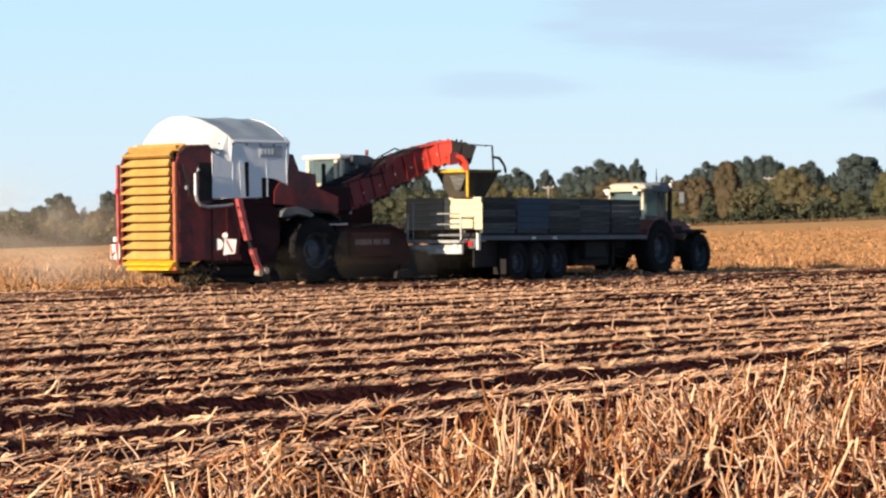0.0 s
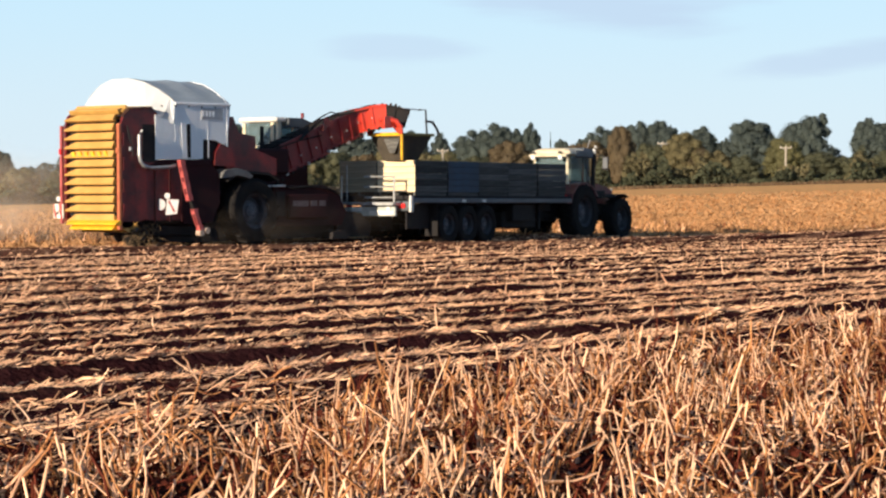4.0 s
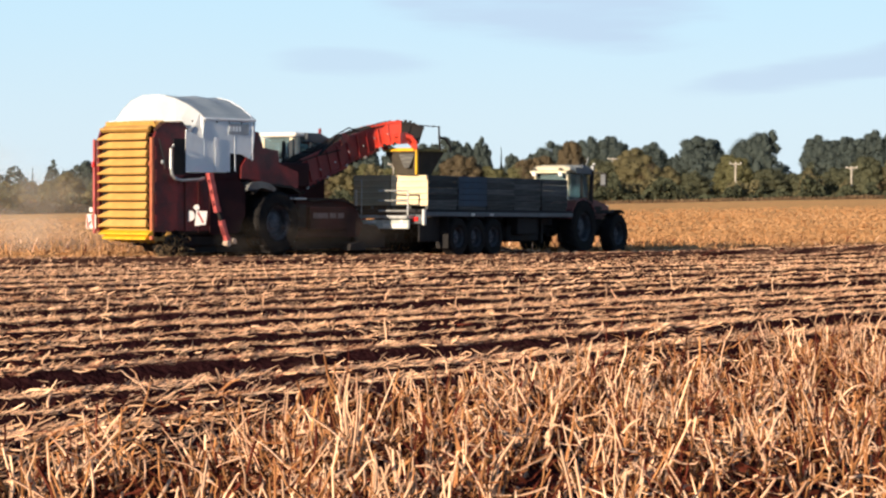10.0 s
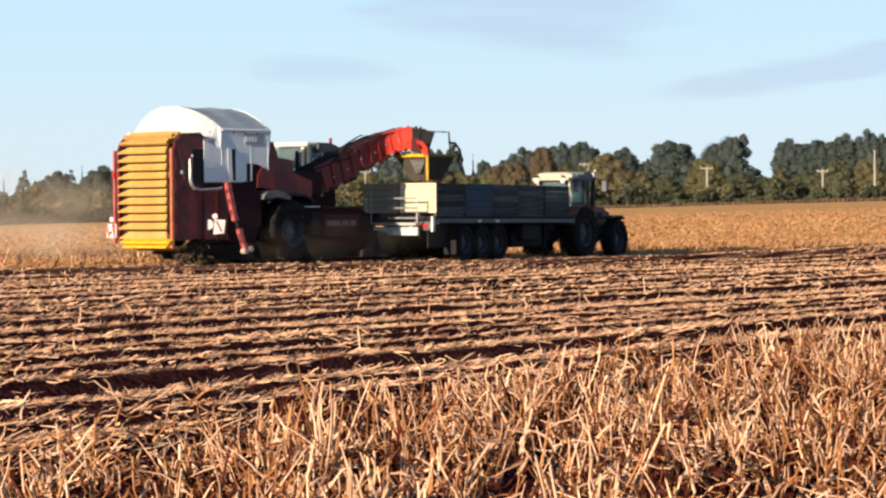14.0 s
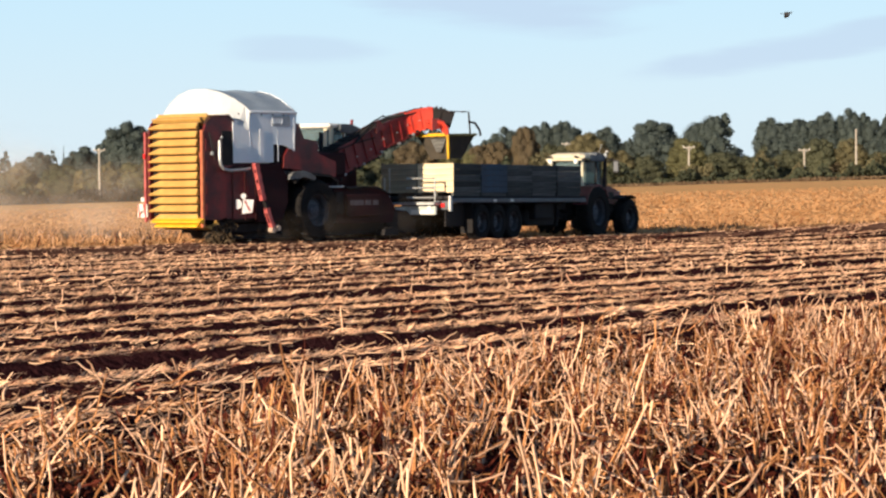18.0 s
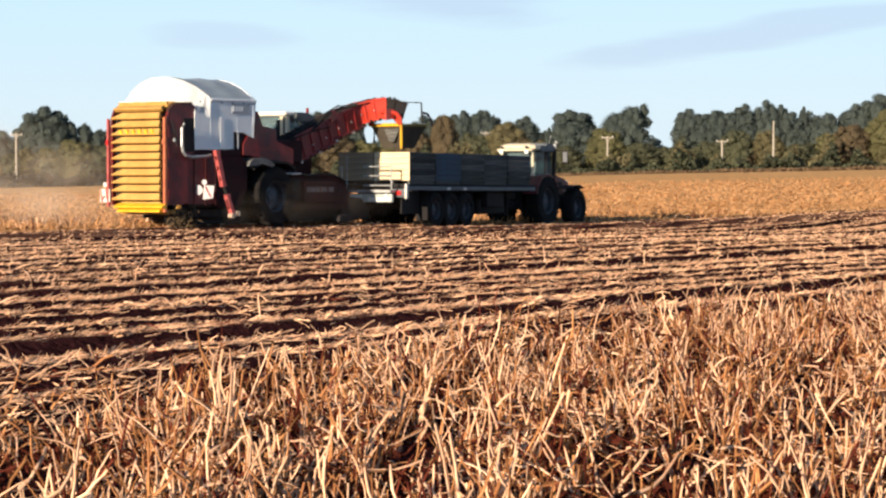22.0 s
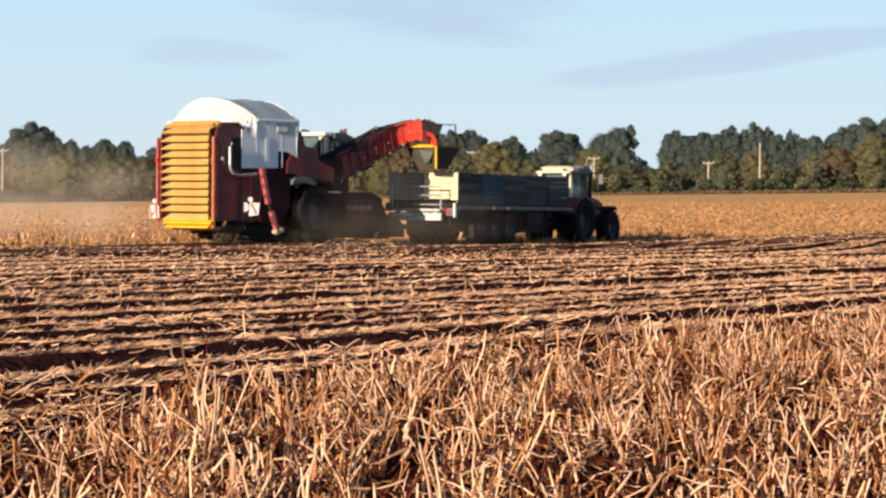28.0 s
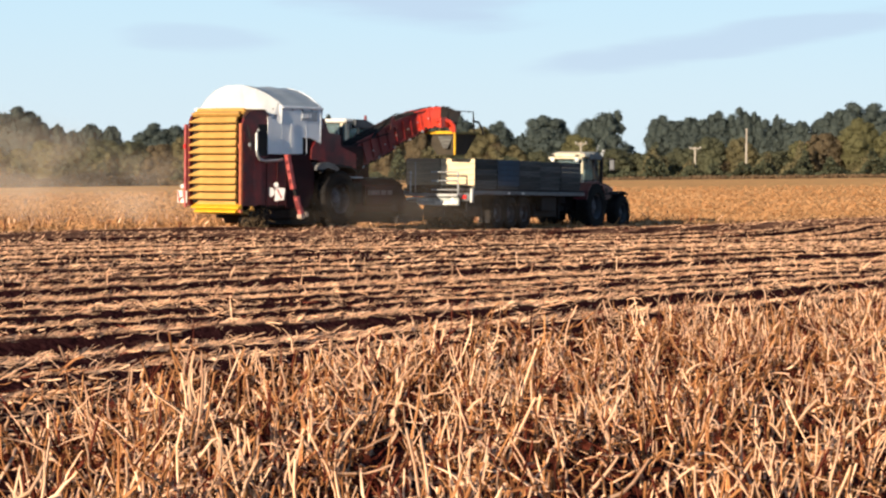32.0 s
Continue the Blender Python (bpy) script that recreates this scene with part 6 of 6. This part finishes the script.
def tractor():
    root = tagged(new("tractor"), "dark red farm tractor with a cream cab roof towing the trailer", "tractor")
    wheel(root, 0, -0.82, 0.77, 0.90, 0.54, "r", 20)
    wheel(root, 0, 0.82, 0.77, 0.90, 0.54, "r", 20, 1)
    wheel(root, 2.6, -0.82, 0.57, 0.70, 0.46, "r", 18)
    wheel(root, 2.6, 0.82, 0.57, 0.70, 0.46, "r", 18, 1)
    part("rear_axle", rod([(0, -0.7, 0.8), (0, 0.7, 0.8)], 0.16, 10), DARK_STEEL, root)
    part("front_axle", rod([(2.55, -0.7, 0.62), (2.55, 0.7, 0.62)], 0.11, 10), DARK_STEEL, root)
    part("transmission", box(-0.5, 2.0, -0.3, 0.3, 0.55, 1.15, 0.06), DARK_STEEL, root)
    part("engine", box(1.2, 2.9, -0.3, 0.3, 0.6, 1.2, 0.05), DARK_STEEL, root)
    part("bonnet", prism([(1.0, 1.12), (1.0, 1.78), (1.6, 1.78), (2.7, 1.62), (3.05, 1.5), (3.12, 1.2), (3.05, 1.05)], -0.38, 0.38), TRACTOR_RED, root, "dark red bonnet")
    part("grille", box(3.08, 3.14, -0.32, 0.32, 1.05, 1.45, 0.01), DARK_STEEL, root)
    for y in (-0.26, 0.26):
        part("headlight", box(3.05, 3.13, y - 0.08, y + 0.08, 1.47, 1.56, 0.01), LAMP_CLEAR, root)
    part("front_weights", box(3.14, 3.45, -0.4, 0.4, 0.5, 0.95, 0.04), DARK_STEEL, root)
    part("fuel_tank", box(0.55, 1.5, -0.72, -0.36, 0.45, 1.0, 0.06), DARK_STEEL, root)
    part("side_vent", box(1.5, 2.5, -0.395, -0.38, 1.25, 1.5, 0.005), DARK_STEEL, root)
    for s in (-1, 1):
        out = [(-0.95, 1.02), (-0.85, 1.35), (-0.5, 1.66), (0.0, 1.74), (0.5, 1.62), (0.85, 1.3), (0.78, 1.28), (0.46, 1.56), (0.0, 1.67), (-0.48, 1.6), (-0.8, 1.32), (-0.9, 1.02)]
        y0, y1 = sorted((s * 0.5, s * 1.06))
        part("fender", prism(out, y0, y1), TRACTOR_RED, root, "dark red rear fender")
        y0, y1 = sorted((s * 0.6, s * 1.05))
        part("front_mudguard", prism([(2.0, 1.28), (2.2, 1.38), (2.7, 1.40), (3.0, 1.3), (3.0, 1.27), (2.7, 1.36), (2.2, 1.34), (2.0, 1.25)], y0, y1), DARK_STEEL, root)
        part("tail_lamp", box(-0.98, -0.9, s * 0.8 - 0.08, s * 0.8 + 0.08, 1.2, 1.3, 0.01), LAMP_RED, root)
    # cab
    for x, y, lean in ((-0.40, -0.62, 0.0), (-0.40, 0.62, 0.0), (0.42, -0.72, 0.02), (0.42, 0.72, 0.02), (1.02, -0.58, -0.1), (1.02, 0.58, -0.1)):
        part("cab_pillar", rod([(x, y, 1.15), (x + lean, y * 0.96, 2.62)], 0.045, 6), DARK_STEEL if x > -0.3 else CREAM, root)
    part("cab_sill", box(-0.66, 1.06, -0.7, 0.7, 1.1, 1.3, 0.03), DARK_STEEL, root)
    part("cab_rear_panel", box(-0.46, -0.40, -0.68, 0.68, 1.25, 1.75, 0.02), CREAM, root, "cream lower rear panel")
    for args in ((-0.42, -0.40, -0.58, 0.58, 1.75, 2.58), (1.0, 1.02, -0.52, 0.52, 1.75, 2.58), (-0.34, 0.36, -0.70, -0.685, 1.35, 2.58), (0.47, 0.95, -0.68, -0.665, 1.35, 2.58), (-0.34, 0.95, 0.67, 0.685, 1.35, 2.58)):
        pane = part("window", box(*args, 0), GLASS, root, "tinted cab window")
        pane.visible_shadow = False
    roof = bmesh.new()
    rings = []
    for z, g in ((2.60, 0.10), (2.64, 0.0), (2.72, 0.02), (2.79, 0.12), (2.83, 0.3)):
        rings.append([roof.verts.new((x, y, z - (0.05 if x > 0.9 else 0))) for x, y in ((-0.62 + g, -0.6 + g * 0.5), (-0.5 + g, -0.76 + g), (0.95 - g, -0.76 + g), (1.2 - g, -0.56 + g * 0.5), (1.2 - g, 0.5 - g * 0.5), (0.95 - g, 0.66 - g), (-0.5 + g, 0.66 - g), (-0.62 + g, 0.5 - g * 0.5))])
    for a, c in zip(rings, rings[1:]):
        for k in range(8):
            roof.faces.new((a[k], a[(k + 1) % 8], c[(k + 1) % 8], c[k]))
    roof.faces.new(rings[0][::-1])
    roof.faces.new(rings[-1])
    part("cab_roof", roof, CREAM, root, "cream domed cab roof")
    # slate pieces paint the shaded side and front of the cream roof
    part("roof_side", box(-0.1, 1.16, -0.77, -0.73, 2.55, 2.76, 0.015), SLATE, root, "slate-grey strip for the roof's shaded side")
    part("roof_hatch", prism([(0.42, 2.72), (0.5, 2.86), (0.95, 2.82), (1.24, 2.66), (1.24, 2.58), (0.42, 2.6)], -0.73, 0.64), SLATE, root, "slate-grey piece for the roof's shaded front")
    part("exhaust_tip", rod([(1.10, -0.74, 2.66), (1.11, -0.75, 2.82), (1.2, -0.77, 2.9)], 0.07, 8), STEEL, root, "bright steel exhaust tip")
    part("mirror_glass", box(1.085, 1.1, -1.26, -1.08, 2.2, 2.56, 0.004), SLATE, root, "dull mirror glass")
    part("roof_visor", box(-0.66, -0.5, -0.7, 0.7, 2.54, 2.62, 0.03), CREAM, root)
    for y in (-0.5, 0.5):
        part("work_lamp", box(-0.74, -0.64, y - 0.08, y + 0.08, 2.44, 2.58, 0.03), LAMP_CLEAR, root, "round white work lamp")
        part("roof_lamp", box(-0.735, -0.68, y - 0.07, y + 0.07, 2.65, 2.71, 0.01), DARK_STEEL, root)
    part("seat", box(-0.3, 0.2, -0.25, 0.25, 1.3, 2.0, 0.06), BELT, root)
    part("steering_wheel", rod([(0.62, -0.2, 1.75), (0.66, 0, 1.9), (0.62, 0.2, 1.75), (0.6, 0, 1.62), (0.62, -0.2, 1.75)], 0.02, 6), BELT, root)
    part("exhaust", rod([(1.08, -0.72, 1.2), (1.08, -0.74, 2.35), (1.10, -0.74, 2.68)], 0.075, 10), DARK_STEEL, root, "tall black exhaust stack")
    part("intake", rod([(1.1, -0.62, 1.6), (1.1, -0.66, 1.95)], 0.11, 10), DARK_STEEL, root)
    part("mirror_arm", rod([(1.0, -0.62, 2.55), (1.08, -1.0, 2.62), (1.12, -1.15, 2.6)], 0.022, 6), DARK_STEEL, root)
    part("mirror", box(1.1, 1.14, -1.28, -1.06, 2.15, 2.6, 0.02), DARK_STEEL, root)
    part("aerial", rod([(0.9, -0.6, 2.82), (1.05, -0.62, 3.15)], 0.012, 5), STEEL, root)
    part("hitch", box(-0.9, -0.4, -0.2, 0.2, 0.45, 0.7, 0.03), DARK_STEEL, root)
    for s in (-1, 1):
        part("lift_arm", rod([(-0.3, s * 0.35, 0.6), (-1.0, s * 0.42, 0.55)], 0.04, 6), DARK_STEEL, root)
    return root


TRACTOR = tractor()
TRACTOR_AT = pose(11.1, 1.4, 0, 0, 1.2, 0)
TRACTOR.scale = (1.06, 1.06, 1.06)


# ---- dust raised by the machine: soft nested shells that drift and trail behind ----


def dust_material(name, alpha):
    m = bpy.data.materials.new(name)
    m.use_nodes = True
    n, l = m.node_tree.nodes, m.node_tree.links
    n.clear()
    out, mix = n.new("ShaderNodeOutputMaterial"), n.new("ShaderNodeMixShader")
    clear, body = n.new("ShaderNodeBsdfTransparent"), n.new("ShaderNodeBsdfDiffuse")
    glow = n.new("ShaderNodeBsdfTranslucent")
    both = n.new("ShaderNodeAddShader")
    body.inputs["Color"].default_value = (0.42, 0.365, 0.315, 1)
    glow.inputs["Color"].default_value = (0.22, 0.18, 0.15, 1)
    co, nz, mr = n.new("ShaderNodeTexCoord"), n.new("ShaderNodeTexNoise"), n.new("ShaderNodeMapRange")
    nz.inputs["Scale"].default_value, nz.inputs["Detail"].default_value = 1.7, 4.0
    mr.inputs["From Min"].default_value, mr.inputs["From Max"].default_value = 0.3, 0.75
    mr.inputs["To Min"].default_value, mr.inputs["To Max"].default_value = 0.0, alpha
    l.new(co.outputs["Object"], nz.inputs["Vector"])
    l.new(nz.outputs["Fac"], mr.inputs["Value"])
    size, fade, both_f = n.new("ShaderNodeVectorMath"), n.new("ShaderNodeMapRange"), n.new("ShaderNodeMath")
    size.operation, both_f.operation, fade.interpolation_type = "LENGTH", "MULTIPLY", "SMOOTHSTEP"
    fade.inputs["From Min"].default_value, fade.inputs["From Max"].default_value = 0.98, 0.1
    l.new(co.outputs["Object"], size.inputs[0])
    l.new(size.outputs["Value"], fade.inputs["Value"])
    l.new(fade.outputs["Result"], both_f.inputs[0])
    l.new(mr.outputs["Result"], both_f.inputs[1])
    l.new(both_f.outputs[0], mix.inputs["Fac"])
    l.new(clear.outputs[0], mix.inputs[1])
    l.new(body.outputs[0], both.inputs[0])
    l.new(glow.outputs[0], both.inputs[1])
    l.new(both.outputs[0], mix.inputs[2])
    l.new(mix.outputs[0], out.inputs["Surface"])
    return m


DUST = dust_material("drifting_dust", 0.44)
DUST_THIN = dust_material("thin_wheel_dust", 0.04)
PUFFS = []
DUST_FRONT = dust_material("dust_ahead_of_the_hull", 0.055)
DRIFT = []


def dust():
    g = random.Random(12)
    bm = bmesh.new()
    rings = []
    for i in range(9):
        r = i / 8
        k = 1 if i == 0 else 28
        rings.append([bm.verts.new((r * math.cos(6.2832 * a / k), 0.35 * r * r + 0.0, r * math.sin(6.2832 * a / k))) for a in range(k)])
    for a in range(28):
        bm.faces.new((rings[0][0], rings[1][a], rings[1][(a + 1) % 28]))
        for i in range(1, 8):
            bm.faces.new((rings[i][a], rings[i + 1][a], rings[i + 1][(a + 1) % 28], rings[i][(a + 1) % 28]))
    me = bpy.data.meshes.new("dust_cloud")
    bm.to_mesh(me)
    bm.free()
    me.materials.append(DUST_THIN)
    for f in me.polygons:
        f.use_smooth = True
    # place behind and beside the machine, breadth and height
    plan = [(4.0, -0.75, 0.7, 2.6, 1.1), (7.6, -0.5, 0.85, 2.2, 1.1), (1.6, -0.7, 0.5, 1.6, 0.8)]
    for k in range(7):
        plan.append((-1.0 - k * 1.5, 5.0 + k * 2.6, 1.2 + 0.35 * k, 3.4 + 0.9 * k, 2.0 + 0.52 * k))
    plan += [(-8.0, 15.0, 1.2, 8.0, 1.7)]
    for k, (x, y, z, r, h) in enumerate(plan):
        if k == 3:
            me = me.copy()
            me.materials[0] = DUST
        ob = tagged(new("dust_cloud", me), "thin drifting cloud of pale brown field dust", "dust", group="dust behind the harvester", kind="stuff")
        PUFFS.append((ob, x, y, z, r, h, g.uniform(-14, 14) - 48))
    # clouds that work their way forward past the hull
    me = me.copy()
    me.materials[0] = DUST_FRONT
    for k in range(3):
        DRIFT.append(tagged(new("dust_cloud", me), "dust cloud hanging between harvester and trailer", "dust", group="dust behind the harvester", kind="stuff"))


dust()

# ---- a bird crossing the sky ----


def bird():
    root = tagged(new("bird"), "dark bird in flight with spread wings", "bird")
    g = bmesh.new()
    bmesh.ops.create_uvsphere(g, u_segments=10, v_segments=7, radius=1, matrix=Matrix.Diagonal((0.17, 0.055, 0.055, 1)))
    part("body", g, FEATHER, root)
    g = bmesh.new()
    bmesh.ops.create_uvsphere(g, u_segments=8, v_segments=6, radius=0.04, matrix=Matrix.Translation((0.19, 0, 0.02)))
    part("head", g, FEATHER, root)
    part("beak", rod([(0.22, 0, 0.02), (0.27, 0, 0.01)], 0.012, 5, taper=0.002), DARK_STEEL, root)
    part("tail", prism([(-0.15, -0.03), (-0.32, -0.07), (-0.32, 0.07), (-0.15, 0.03)], -0.008, 0.008, plane="xz"), FEATHER, root, at=pose(0, 0, 0, 90, 0, 0))
    wings = []
    for s in (-1, 1):
        bm = bmesh.new()
        pts = [(0.08, 0.0), (0.1, 0.16), (0.04, 0.36), (-0.04, 0.44), (-0.1, 0.3), (-0.12, 0.12), (-0.1, 0.0)]
        lo = [bm.verts.new((x, s * y, -0.006)) for x, y in pts]
        hi = [bm.verts.new((x, s * y, 0.012)) for x, y in pts]
        bm.faces.new(lo)
        bm.faces.new(hi[::-1])
        for i in range(len(pts)):
            j = (i + 1) % len(pts)
            bm.faces.new((lo[i], lo[j], hi[j], hi[i]))
        wings.append((part("wing", bm, FEATHER, root), s))
    return root, wings


BIRD, WINGS = bird()

# ---- everything that moves: metres travelled at each full second ----
TRAVEL_H = [0.0, 0.48, 0.96, 1.43, 1.96, 2.52, 3.16, 3.69, 4.21, 4.76, 5.3, 5.82, 6.35, 6.85, 7.38, 7.92, 8.49, 9.04, 9.58, 10.1, 10.63, 11.17, 11.69, 12.22, 12.73, 13.26, 13.7, 14.23, 14.82, 15.34, 15.89, 16.43, 16.99]
TRAVEL_T = [0.0, 0.45, 0.92, 1.4, 1.93, 2.54, 2.97, 3.53, 4.07, 4.69, 5.23, 5.72, 6.25, 6.77, 7.27, 7.78, 8.34, 8.86, 9.35, 9.82, 10.37, 10.99, 11.64, 12.32, 12.97, 13.67, 14.25, 14.88, 15.73, 16.47, 16.9, 17.37, 17.85]
TRAVEL_R = [s + float(np.interp(t, (0, 5, 12, 20, 32), (-0.1, -0.12, -0.2, 0.12, 0.22))) for t, s in enumerate(TRAVEL_T)]
WAY = Vector((math.sin(radians(34)), math.cos(radians(34)), 0))  # the line on which they drift forward


def belt_pose(u):
    """A slat's place on the rear belt, u metres down from the top of its outer run."""
    run, r, cx, top, low = 2.35, 0.41, -1.27, 3.32, 0.97
    arc = math.pi * r
    laps, u = divmod(u, 2 * run + 2 * arc)
    turn = -360 * laps
    if u < run:
        x, z, a = cx - r, top - u, 0
    elif u < run + arc:
        f = (u - run) / r
        x, z, a = cx - r * math.cos(f), low - r * math.sin(f), -math.degrees(f)
    elif u < 2 * run + arc:
        x, z, a = cx + r, low + u - run - arc, -180
    else:
        f = (u - 2 * run - arc) / r
        x, z, a = cx + r * math.cos(f), top + r * math.sin(f), -180 - math.degrees(f)
    return pose(x, 0, z, 0, a + turn, 0)


def motions():
    span = range(33)
    go = lambda s: Matrix.Translation((s * WAY.x, s * WAY.y, 0))
    walk(HARVESTER, [(t, go(TRAVEL_H[t]) @ BASE_H) for t in span])
    sink = lambda t: 0.01 - 0.05 * min(1, t / 30)
    ride = lambda t: Matrix.Translation((0, 0, sink(t))) @ go(TRAVEL_T[t]) @ BASE_T @ pose(0, 0, 0, 0, 0.45, 0)
    walk(TRAILER, [(t, ride(t)) for t in span])
    for ob, at in BOXES:
        walk(ob, [(t, ride(t) @ at) for t in span])
    walk(TRACTOR, [(t, Matrix.Translation((0, 0, -0.05 - 0.16 * min(1, t / 28))) @ go(TRAVEL_R[t]) @ BASE_T @ TRACTOR_AT) for t in span])
    for ob, x, y, z, r, follows in WHEELS:
        travel = {"h": TRAVEL_H, "t": TRAVEL_T, "r": TRAVEL_R}[follows]
        rows = []
        if r > 0.43:
            rows = [(t, pose(x, y, z, 0, math.degrees(travel[t] / r), 0)) for t in span]
        else:
            for k in range(65):
                s = travel[k // 2] if k % 2 == 0 else (travel[k // 2] + travel[k // 2 + 1]) / 2
                rows.append((k / 2, pose(x, y, z, 0, math.degrees(s / r), 0)))
        walk(ob, rows)
    # the elevator is swung out and raised a little half way, then lowered again
    pivot = Vector((2.97, 0.75, 2.02))
    for ob in ELEVATOR:
        walk(ob, [(t, Matrix.Translation(pivot) @ pose(0, 0, 0, 0, -1.2 * f, -1.6 * f) @ Matrix.Translation(-pivot)) for t, f in ((0, 0), (11.5, 0), (14, 0.65), (16, 1), (20.5, 0.9), (23.5, 0.65), (32, 0.65))])
    lap = 2 * 2.35 + 2 * math.pi * 0.41
    speed, start = lap / 19.0, 0.87 - 4 * lap / 19.0
    for k, ob in enumerate(SLATS):
        walk(ob, [(j / 2, belt_pose(start + k * lap / len(SLATS) + speed * j / 2 + 3 * lap)) for j in range(65)])
    shut, wide = pose(0.79, -0.056, 2.43), pose(0.62, -0.075, 2.43, 0, -3, 0)
    for ob in FLAPS:
        walk(ob, [(0, wide), (5.5, wide), (7, shut), (11.1, shut), (11.5, wide), (15, wide), (16.5, shut), (32, shut)])
    for ob, x, y, z, r, h, turn in PUFFS:
        ob.scale = (r, r, h)
        walk(ob, [(t, go(TRAVEL_H[t]) @ BASE_H @ pose(x + 0.3 * math.sin(t * 0.5 + turn), y + 0.2 * math.sin(t * 0.37 + turn), z + 0.1 * math.sin(t * 0.6 + turn), 0, 0, turn)) for t in span])
    for k, ob in enumerate(DRIFT):
        ob.scale = ((4.2, 4.2, 2.3), (3.8, 3.8, 2.0), (3.6, 3.6, 1.5))[k]
        x1, z1 = ((3.4, 0.9), (6.0, 0.9), (8.2, 0.7))[k]
        rows = []
        for t in span:
            f = min(1, max(0, (t - 20 + k) / 9))
            f = f * f * (3 - 2 * f)
            rows.append((t, go(TRAVEL_H[t]) @ BASE_H @ pose(x1 - 4.0 * (1 - f) + 0.2 * math.sin(t * 0.7 + k), 5.6 - 8.0 * f + 0.15 * math.sin(t + k), z1, 0, 0, -48)))
        walk(ob, rows)
    walk(BIRD, [(t, Matrix.Translation((3.4 + 14.3 * (t - 17), 110, 8.45 + 1.1 * (t - 17))) @ Matrix.Rotation(radians(-4), 4, "Y")) for t in (0, 16, 17, 18, 32)])
    for ob, s in WINGS:
        rows = [(0, pose(0, 0, 0, 10 * s, 0, 0))]
        for k in range(31):
            rows.append((15.4 + k * 0.1, pose(0, 0, 0, s * (38 if k % 4 < 2 else -28), 0, 0)))
        rows.append((32, pose(0, 0, 0, 10 * s, 0, 0)))
        walk(ob, rows)


motions()
